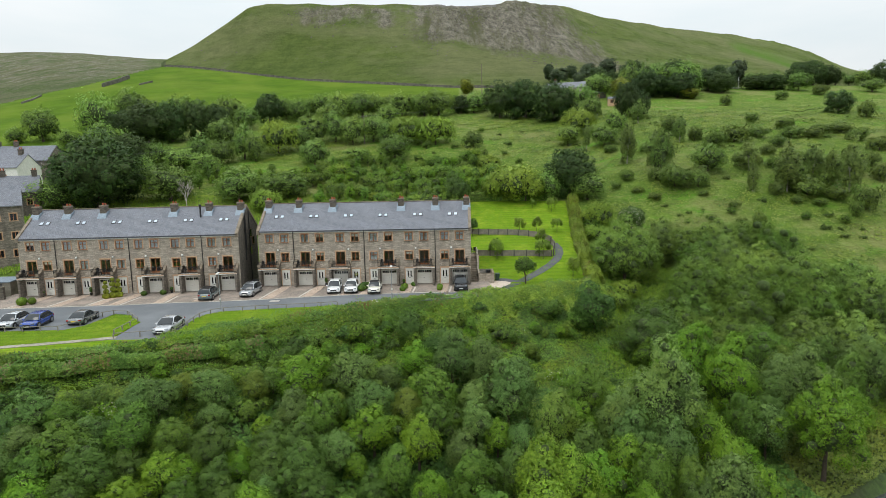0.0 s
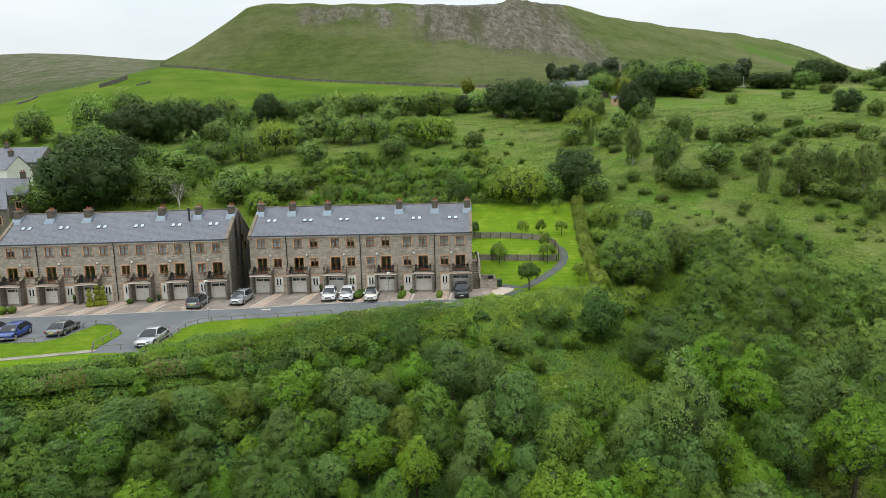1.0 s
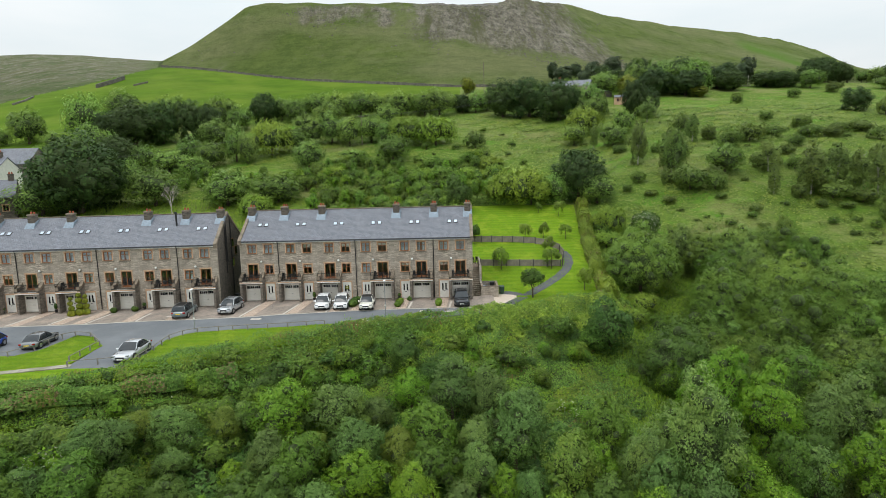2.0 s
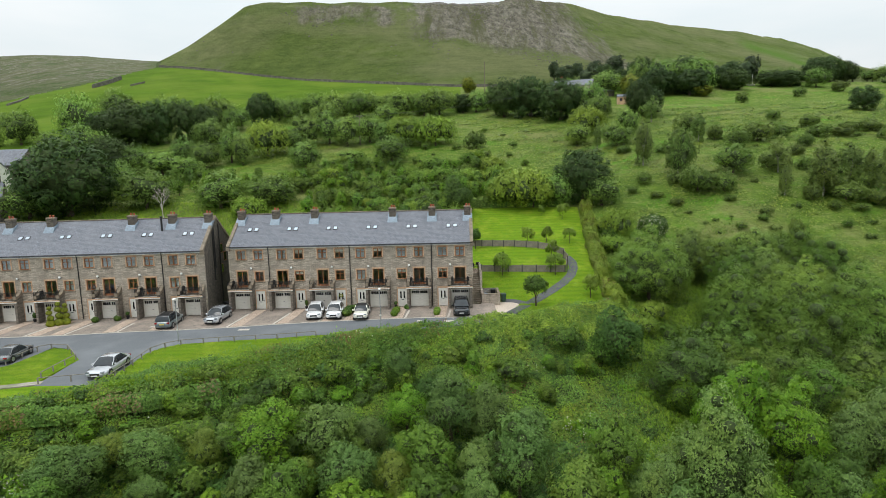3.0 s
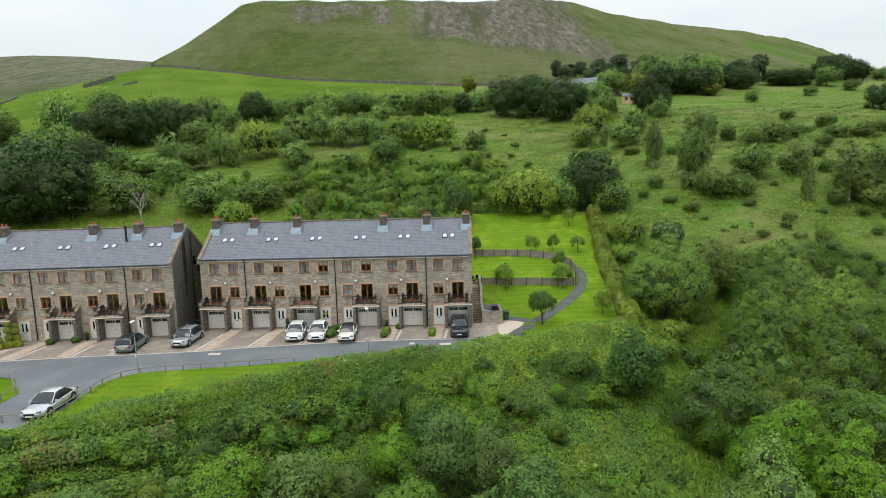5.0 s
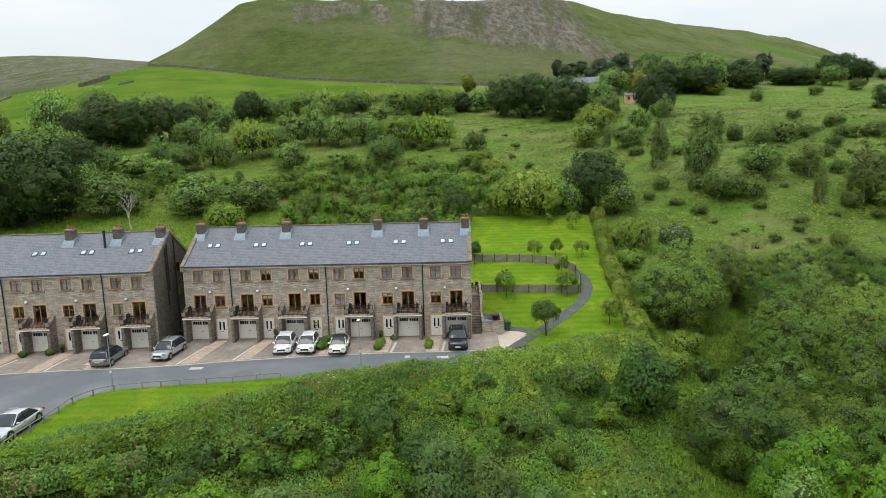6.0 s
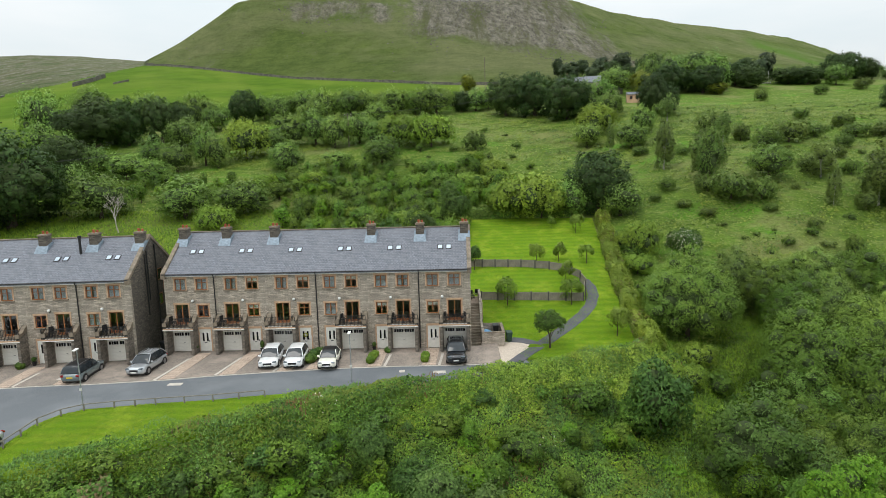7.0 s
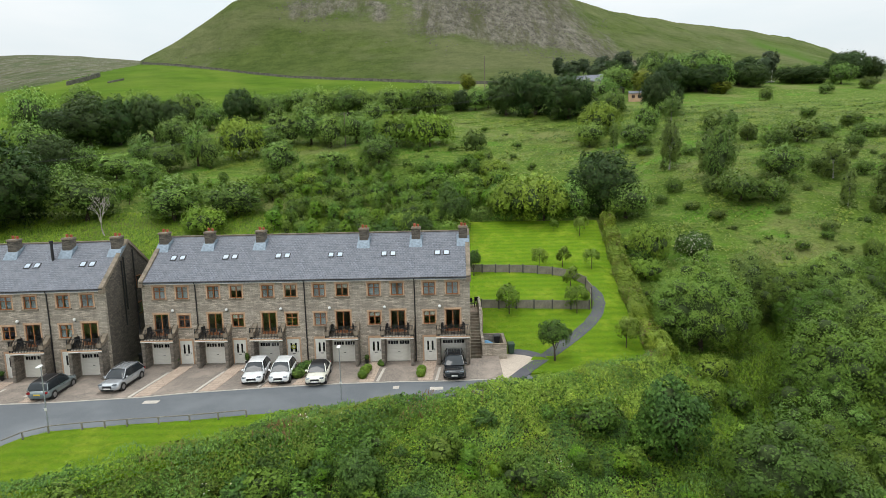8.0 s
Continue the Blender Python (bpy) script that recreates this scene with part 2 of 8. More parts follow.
M["sallow"] = leafy("sallow_leaves", srgb(108, 144, 54), srgb(140, 170, 76), 0.014, 0.2, lo=0.85, hi=1.18)
M["dull"] = leafy("dull_sallow_leaves", srgb(84, 116, 45), srgb(106, 136, 58), 0.008, 0.1)
M["lush"] = leafy("lush_dark_leaves", srgb(74, 108, 46), srgb(104, 136, 60), 0.012, 0.15, lo=0.6, hi=1.3)
M["seed"] = leafy("pinkish_seeding_grass", srgb(134, 112, 82), srgb(156, 140, 100), 0.01, 0.1, lo=0.8, hi=1.1)
M["bright"] = leafy("bright_willowherb", srgb(108, 156, 38), srgb(142, 180, 54), 0.012, 0.1, lo=0.7, hi=1.2)
M["turf"] = leafy("mown_grass_blades", srgb(108, 154, 30), srgb(134, 171, 44), 0.008, 0.05, lo=0.86, hi=1.12)
M["rust"] = leafy("rusty_dock_and_dead_stems", srgb(126, 92, 60), srgb(143, 112, 74), 0.012, 0.15)
M["herb"] = leafy("pale_tall_herbs", srgb(116, 146, 50), srgb(146, 167, 74), 0.012, 0.12, lo=0.8, hi=1.12)
M["tuft"] = leafy("meadow_tussocks", srgb(112, 138, 56), srgb(140, 158, 76), 0.012, 0.05, grain=2.0, lo=0.85, hi=1.1)
M["gold"] = leafy("golden_conifer", srgb(150, 158, 50), srgb(112, 124, 38), 0.01, 0.15, 0.1, grain=3)
M["conifer"] = leafy("dark_conifer", srgb(62, 80, 54), srgb(84, 104, 66), 0.01, 0.2, 0.1, grain=3)
M["hedge"] = leafy("hedge_leaves", srgb(134, 170, 60), srgb(172, 198, 86), 0.012, 0.1, lo=0.7, hi=1.2)
M["bracken"] = leafy("bramble_and_bracken", srgb(90, 128, 44), srgb(130, 160, 66), 0.014, 0.2, lo=0.6, hi=1.3)
M["blossom"] = leafy("white_blossom", srgb(220, 222, 206), srgb(190, 196, 170), 0.0, 0.05)
M["grass"], _n, _l, _p = nodes_of("rough_meadow_grass")
_mead = mixed(_n, _l, noise_of(_n, _l, 0.5, 8, 0.8, None, 0.38, 0.62), srgb(116, 140, 56), srgb(84, 112, 42))
_mead = mixed(_n, _l, noise_of(_n, _l, 0.045, 6, 0.68, None, 0.5, 0.62), _mead, srgb(132, 138, 82))
_mead = mixed(_n, _l, noise_of(_n, _l, 0.07, 5, 0.65, (1, 1.6, 1), 0.54, 0.66), _mead, srgb(100, 144, 46))
_mead = mixed(_n, _l, noise_of(_n, _l, 0.16, 6, 0.75, (0.8, 1.5, 1), 0.6, 0.72), _mead, srgb(82, 102, 42))
_mead = mixed(_n, _l, noise_of(_n, _l, 1.5, 6, 0.8, (1, 1.4, 1), 0.42, 0.6), _mead, (0.68, 0.72, 0.66, 1), "MULTIPLY")
_mead = mixed(_n, _l, noise_of(_n, _l, 0.22, 7, 0.85, (0.7, 1.6, 1), 0.54, 0.64), _mead, srgb(130, 142, 80))
_l.new(_mead, _p.inputs["Base Color"])
_p.inputs["Roughness"].default_value, _p.inputs["Specular IOR Level"].default_value = 0.95, 0.1
bumped(_n, _l, _p, noise_of(_n, _l, 0.9, 7, 0.75), 0.9, 0.25)
M["field"] = surface("bright_pasture", srgb(84, 111, 28), srgb(70, 96, 23), 0.1, 0.95, srgb(102, 120, 42), 0.03, 0.6, dist=0.4)
M["field"].node_tree.nodes["Principled BSDF"].inputs["Specular IOR Level"].default_value = 0.05
M["soil"] = surface("bank_soil_and_litter", srgb(64, 85, 34), srgb(47, 63, 26), 2.2, 0.95, srgb(60, 59, 37), 0.15, 0.9, dist=0.1)
M["boulder"] = surface("pale_gritstone_boulder", srgb(142, 135, 124), srgb(100, 96, 88), 0.5, 0.95)
M["worn_path"] = surface("worn_pale_path", srgb(170, 163, 150), srgb(136, 130, 118), 3, 0.95, srgb(112, 116, 84), 0.6)
M["drystone"] = surface("dark_drystone", srgb(116, 112, 102), srgb(76, 74, 68), 0.8, 0.95, bump=0.8, dist=0.15)


def moor(name, c1, c2, c3, scree):
    """Hill grass in slow tints, sheep terraces and rushes, with rock where the land says scree."""
    m, n, l, p = nodes_of(name)
    base = mixed(n, l, noise_of(n, l, 0.05, 7, 0.72, None, 0.36, 0.64), c1, c2)
    base = mixed(n, l, noise_of(n, l, 0.012, 5, 0.6, (1, 1, 2.5), 0.42, 0.62), base, c3)
    base = mixed(n, l, noise_of(n, l, 1.0, 8, 0.8, (0.06, 0.12, 0.3), 0.46, 0.66), base, (0.74, 0.77, 0.72, 1), "MULTIPLY")
    base = mixed(n, l, noise_of(n, l, 0.16, 9, 0.95, None, 0.42, 0.6), base, (0.72, 0.75, 0.7, 1), "MULTIPLY")
    base = mixed(n, l, noise_of(n, l, 0.13, 7, 0.9, None, 0.64, 0.7), base, srgb(158, 152, 134))
    base = mixed(n, l, noise_of(n, l, 1.0, 6, 0.65, (0.02, 0.02, 0.05), 0.55, 0.7), base, c3)
    at = n.new("ShaderNodeAttribute")
    at.attribute_name = "fern"
    base = mixed(n, l, at.outputs["Fac"], base, srgb(112, 148, 62))
    at = n.new("ShaderNodeAttribute")
    at.attribute_name = "scree"
    rock = mixed(n, l, noise_of(n, l, 0.22, 9, 0.85, (1, 0.5, 0.5), 0.38, 0.62), srgb(192, 182, 168), srgb(88, 85, 77))
    rock = mixed(n, l, noise_of(n, l, 0.06, 7, 0.75, (1, 0.16, 0.16), 0.46, 0.62), rock, srgb(110, 112, 78))
    if scree:
        k = n.new("ShaderNodeMath")
        k.operation = "MULTIPLY_ADD"
        k.inputs[1].default_value, k.inputs[2].default_value = 1.1, -0.6
        l.new(noise_of(n, l, 0.06, 8, 0.75, (1, 0.6, 0.6), 0.28, 0.72), k.inputs[0])
        s = n.new("ShaderNodeMath")
        s.operation, s.use_clamp = "ADD", True
        l.new(at.outputs["Fac"], s.inputs[0])
        l.new(k.outputs[0], s.inputs[1])
        q = n.new("ShaderNodeMapRange")
        q.inputs[1].default_value, q.inputs[2].default_value = 0.22, 0.75
        q.inputs[4].default_value = 0.88
        l.new(s.outputs[0], q.inputs[0])
        base = mixed(n, l, q.outputs[0], base, rock)
    l.new(base, p.inputs["Base Color"])
    p.inputs["Roughness"].default_value = 0.95
    p.inputs["Specular IOR Level"].default_value = 0.05
    bumped(n, l, p, noise_of(n, l, 0.2, 8, 0.8), 1.0, 2.5)
    return m


M["moor"] = moor("hill_grass_and_scree", srgb(134, 151, 82), srgb(115, 134, 72), srgb(150, 156, 106), True)
M["far"] = moor("far_moor", srgb(112, 130, 80), srgb(104, 117, 78), srgb(130, 134, 102), True)
M["water"], _n, _l, _p = nodes_of("river_water")
_p.inputs["Base Color"].default_value = (0.03, 0.035, 0.035, 1)
_p.inputs["Roughness"].default_value = 0.08
bumped(_n, _l, _p, noise_of(_n, _l, 2.2, 4, 0.6, (1, 2.5, 1)), 0.5, 0.05)

M["dark_glass"] = plain("dark_door_glass", srgb(24, 26, 28), 0.08)
M["lampshade"] = plain("white_globe", srgb(240, 240, 236), 0.4)
M["skyglass"] = plain("rooflight_glass", srgb(190, 198, 206), 0.04, 1.0)

# ---------- lie of the land ----------
def smooth(t):
    t = np.clip(t, 0.0, 1.0)
    return t * t * (3 - 2 * t)


def crest_line(x):
    """Where the forecourt's level ends and the river bank begins to fall."""
    return np.interp(x, (-140, -60, -45, -33, -26, -18, -6, 4, 16, 24, 34, 60, 140),
                     (20, 46, 51.5, 55, 58.5, 63, 69.5, 74, 78, 82, 84, 80, 70))


def edge_line(u):
    """How far the hill pasture reaches, by bearing u = x / y."""
    return np.interp(u, (-1.2, -0.729, -0.586, -0.456, -0.262, -0.17, 0.014, 0.12, 0.25, 0.8, 1.2), (210, 279, 330, 402, 378, 356, 318, 312, 303, 290, 270))


def ridge_rise(u):
    """The skyline's rise over run, by bearing."""
    main = np.interp(u, (-0.484, -0.453, -0.405, -0.347, -0.309, -0.255, -0.2, -0.056, 0.089, 0.107, 0.134, 0.197, 0.288, 0.379, 0.471, 0.535, 0.59, 0.656, 0.72, 1.2),
                     (0.158, 0.1705, 0.1943, 0.2281, 0.2516, 0.2556, 0.2537, 0.2507, 0.246, 0.2533, 0.2519, 0.2403, 0.2185, 0.2036, 0.1921, 0.1812, 0.1651, 0.1364, 0.1227, 0.06))
    return main


def ridge_line(u):
    """How far off the hill's crest lies, by bearing."""
    return np.interp(u, (-0.5, -0.3, 0.0, 0.2, 0.75), (440, 440, 460, 520, 900))


def steeper(u, y):
    """The hill pasture steepens towards its upper corner."""
    return 0.05 * np.maximum(y - 250, 0) * smooth((-u - 0.2) / 0.25)


def ground_height(x, y):
    x, y = np.asarray(x, float), np.asarray(y, float)
    u = x / np.maximum(y, 60.0)
    # river bank: falls from the crest to the valley floor
    d = crest_line(x) - y
    bank = 0.6 - 11.4 * (1 - np.exp(-np.maximum(d, 0) / 17.0)) - 0.02 * np.maximum(d, 0)
    # level forecourt, lawn and hillside behind
    flat = smooth((-x - 1.0) / 8.0)          # behind the terraces the garden stays level and then catches up
    start = 83.5 + 11.0 * flat * (1 - smooth((y - 110) / 130.0))
    hill = 0.6 + np.maximum(y - start, 0) * (0.235 + 0.02 * flat * np.exp(-(y - start) / 60))
    hill = hill + steeper(u, y)
    hill = hill + 3.2 * smooth((x - 30) / 25.0) * smooth((y - 100) / 35.0) * (1 - smooth((y - 180) / 80.0))
    # a wet hollow past the lawn's hedge
    hollow = smooth((x - 20) / 8.0) * (1 - smooth((y - 78) / 45.0))
    z = np.where(d > 0, bank, hill) - 3.0 * hollow * smooth((y - 60) / 12.0)
    # above the pasture: the main hill
    yw = edge_line(u)
    zw = np.minimum(0.6 + 0.235 * (yw - 83.5) + steeper(u, yw), 120)
    yr = ridge_line(u)
    s = np.clip((y - yw) / np.maximum(yr - yw, 1), 0, 1)
    prof = np.interp(s, (0, 0.2, 0.4, 0.6, 0.8, 1.0), (0, 0.17, 0.36, 0.62, 0.85, 1.0))
    ew = (zw - 18) / yw
    main = 18 + y * (ew + (ridge_rise(u) - ew) * prof) - np.maximum(y - yr, 0) * 0.5
    # to the left of it: a far moor beyond a valley
    ef = np.interp(u, (-1.3, -0.718, -0.663, -0.58, -0.508, -0.457, -0.43, -0.4), (0.176, 0.1885, 0.1892, 0.1848, 0.1775, 0.1735, 0.172, 0.14))
    e0 = (zw - 18) / yw - 0.02
    far = 18 + y * (e0 + (ef - e0) * smooth((y - yw - 40) / 1100.0)) - np.maximum(y - 1500, 0) * 0.4
    beyond = np.maximum(main - 150 * smooth((-0.456 - u) / 0.03), far - 0.5 - 4000 * np.maximum(u + 0.41, 0))
    return np.where(y > yw, beyond, z)


def height(x, y):
    return float(ground_height(x, y))


def mesh_of(name, verts, faces, mats, index=None):
    me = bpy.data.meshes.new(name)
    me.from_pydata(verts, [], faces)
    for m in mats:
        me.materials.append(m)
    if index is not None:
        me.polygons.foreach_set("material_index", np.asarray(index, dtype=np.int32))
    me.update()
    return me


def build_ground():
    ys = np.concatenate([np.linspace(-120, 24, 13), np.arange(30, 135, 1.0), np.arange(135, 300, 2.5), np.arange(300, 410, 1.1), np.arange(410, 720, 4.5), np.arange(720, 1000, 14), np.linspace(1000, 2600, 30)])
    us = np.linspace(-1, 1, 261)
    half = np.maximum(95, 0.95 * ys + 40)
    X, Y = us[None, :] * half[:, None], np.repeat(ys[:, None], len(us), 1)
    Z = ground_height(X, Y)
    bumps = np.array([[noise.noise(Vector((x * 0.02, y * 0.02, 3.1))) * min(max((y - 140) / 90, 0), 1) * 1.1 * (1 - 0.3 * min(max((y - 430) / 150, 0), 1)) for x, y in zip(rx, ry)] for rx, ry in zip(X, Y)])
    gully = np.array([[noise.noise(Vector((x * 0.035, y * 0.006, 8.0))) * min(max((y - 420) / 100, 0), 1) * 1.8 * (1 - 0.7 * min(max((y - 580) / 60, 0), 1)) for x, y in zip(rx, ry)] for rx, ry in zip(X, Y)])
    Z = Z + (bumps + gully) * np.where((Y < edge_line(X / np.maximum(Y, 60))) & (Y > 250), 0.4, 1.0)
    # river channel
    s = (45.9 + 0.56 * (X - 32) - Y) * 0.87
    Z = Z - 1.5 * smooth(s / 1.5) * (1 - smooth((s - 14) / 2))
    # nothing pokes through the made ground
    yc = crest_line(X)
    made = (Y > yc - 1.0) & (Y < 96) & (X < 3) & (X > -75)
    Z = np.where(made, np.minimum(Z, 0.5), Z)
    lawn = (X > 2) & (X < 24) & (Y > yc - 0.5) & (Y < 122)
    Z = np.where(lawn, Z - 0.12, Z)
    U = X / np.maximum(Y, 60)
    YW = edge_line(U)
    R, C = X.shape
    i = np.arange(R * C).reshape(R, C)
    faces = np.stack([i[:-1, :-1], i[:-1, 1:], i[1:, 1:], i[1:, :-1]], -1).reshape(-1, 4)
    fx, fy, fu, fw = (a[:-1, :-1].reshape(-1) for a in (X, Y, U, YW))
    zone = np.zeros(len(faces), int)
    zone[(fy > 238) & (fu < 0.02)] = 1
    zone[(fy > 178) & (fu < -0.47)] = 1
    zone[(fy > fw)] = 2
    zone[(fy > fw) & (fu < -0.456)] = 3
    fs = (fy - fw) / np.maximum(ridge_line(fu) - fw, 1)
    zone[(fu > -0.04) & (fu < 0.085) & (fs > 0.95) & (fs < 0.99)] = 5
    zone[(fy < crest_line(fx) - 2.5)] = 4
    me = mesh_of("ground", np.stack([X, Y, Z], -1).reshape(-1, 3).tolist(), faces.tolist(), [M["grass"], M["field"], M["moor"], M["far"], M["soil"], M["drystone"]], zone)
    me.polygons.foreach_set("use_smooth", np.ones(len(faces), bool))
    # quarry scree: two tongues on the main hill's face
    yr = ridge_line(U)
    s = np.clip((Y - YW) / (yr - YW), 0, 1)
    wob = np.array([[noise.fractal(Vector((x * 0.02, y * 0.012, 5.0)), 1.0, 2.0, 4) for x, y in zip(rx, ry)] for rx, ry in zip(X, Y)])
    V = U + 0.035 * wob
    low = s + 0.10 * wob
    a = smooth((V + 0.065) / 0.07) * (1 - smooth((V - 0.13 - 0.17 * (1 - s)) / 0.10)) * smooth((low - 0.44 + 1.1 * np.clip(U - 0.04, 0, 0.22)) / 0.16)
    b = 0.85 * smooth((V + 0.25) / 0.07) * (1 - smooth((V + 0.08) / 0.06)) * smooth((low - 0.66) / 0.12) * (1 - smooth((low - 0.93) / 0.08))
    c = 0.52 * smooth((-0.46 - U) / 0.03) * smooth((Y - 600) / 400)
    at = me.attributes.new("scree", "FLOAT", "POINT")
    at.data.foreach_set("value", np.clip(np.maximum(np.maximum(a, b), c), 0, 1).reshape(-1).astype(np.float32))
    fern = (1 - smooth(np.abs(s - 0.62 + 1.9 * (V - 0.53)) / 0.13)) * smooth((V - 0.44) / 0.05) * (1 - smooth((V - 0.6) / 0.05)) * (Y > YW)
    at = me.attributes.new("fern", "FLOAT", "POINT")
    at.data.foreach_set("value", fern.reshape(-1).astype(np.float32))
    return tagged(new("ground", me), "grassy valley side rising to a quarried moorland hill", "ground", kind="structure")


build_ground()

# ---------- building helpers ----------
def thing(name, label, category, m=None, group="", kind=""):
    ob = new(name)
    ob.empty_display_size = 0.3
    if m is not None:
        ob.matrix_world = m
    return tagged(ob, label, category, group, kind)


def part(name, bm, material, parent, label=""):
    """Links a bmesh (or a ready mesh) as one mesh object under a thing or a part."""
    if isinstance(bm, bpy.types.Mesh):
        me = bm
    else:
        me = bpy.data.meshes.new(name)
        bm.to_mesh(me)
        bm.free()
        for m in (material if isinstance(material, (list, tuple)) else [material]):
            me.materials.append(m)
    ob = new(name, me)
    ob.parent = parent
    return tagged(ob, label)


def add_box(bm, x0, x1, y0, y1, z0, z1, top=None):
    """A box; top = (dz at y0, dz at y1) tilts its upper face."""
    a, b = top or (0, 0)
    v = [bm.verts.new(p) for p in ((x0, y0, z0), (x1, y0, z0), (x1, y1, z0), (x0, y1, z0), (x0, y0, z1 + a), (x1, y0, z1 + a), (x1, y1, z1 + b), (x0, y1, z1 + b))]
    for f in ((3, 2, 1, 0), (4, 5, 6, 7), (0, 1, 5, 4), (1, 2, 6, 5), (2, 3, 7, 6), (3, 0, 4, 7)):
        bm.faces.new([v[i] for i in f])
    return v


def boxes(*rows, bevel=0.0):
    bm = bmesh.new()
    for r in rows:
        add_box(bm, *r)
    if bevel:
        bmesh.ops.bevel(bm, geom=list(bm.edges), offset=bevel, segments=1, affect="EDGES")
    return bm


def tube(points, radius, sides=6, cap=True, bm=None):
    """A round bar along points; radius is one number or one a point."""
    bm = bm or bmesh.new()
    pts = [Vector(p) for p in points]
    rad = radius if isinstance(radius, (list, tuple)) else [radius] * len(pts)
    rings = []
    for i, p in enumerate(pts):
        d = (pts[min(i + 1, len(pts) - 1)] - pts[max(i - 1, 0)]).normalized()
        a = d.orthogonal().normalized() if abs(d.z) < 0.99 else Vector((1, 0, 0))
        if abs(d.z) < 0.99:
            a = d.cross(Vector((0, 0, 1))).normalized()
        b = d.cross(a).normalized()
        rings.append([bm.verts.new(p + (a * math.cos(k * math.tau / sides) + b * math.sin(k * math.tau / sides)) * rad[i]) for k in range(sides)])
    for r0, r1 in zip(rings, rings[1:]):
        for k in range(sides):
            bm.faces.new((r0[k], r0[(k + 1) % sides], r1[(k + 1) % sides], r1[k]))
    if cap:
        bm.faces.new(rings[0])
        bm.faces.new(list(reversed(rings[-1])))
    bmesh.ops.recalc_face_normals(bm, faces=bm.faces[:])
    return bm


def wall_bm(x0, x1, z0, z1, y0, y1, holes):
    """A wall in the xz plane with openings (hx0, hx1, hz0, hz1) that go through it."""
    bm = bmesh.new()
    xs = sorted({x0, x1, *(h[0] for h in holes), *(h[1] for h in holes)})
    for a, b in zip(xs, xs[1:]):
        mid = (a + b) / 2
        cuts = sorted((h[2], h[3]) for h in holes if h[0] < mid < h[1])
        z = z0
        for lo, hi in cuts + [(z1, z1)]:
            if lo > z + 1e-4:
                add_box(bm, a, b, y0, y1, z, lo)
            z = hi
    bmesh.ops.remove_doubles(bm, verts=bm.verts[:], dist=1e-5)
    return bm


# ---------- the two terraces ----------
UNIT, DEEP, EAVES, RIDGE = 4.97, 10.0, 7.85, 11.22
PITCH = (RIDGE - EAVES) / (DEEP / 2)
MESHES = {}


def cached(key, make, material):
    if key not in MESHES:
        me = bpy.data.meshes.new(key[0])
        bm = make()
        bm.to_mesh(me)
        bm.free()
        for m in (material if isinstance(material, (list, tuple)) else [material]):
            me.materials.append(m)
        MESHES[key] = me
    return MESHES[key]


def placed(name, key, make, material, parent, at=(0, 0, 0), label=""):
    ob = part(name, cached(key, make, material), None, parent, label)
    ob.location = at
    return ob


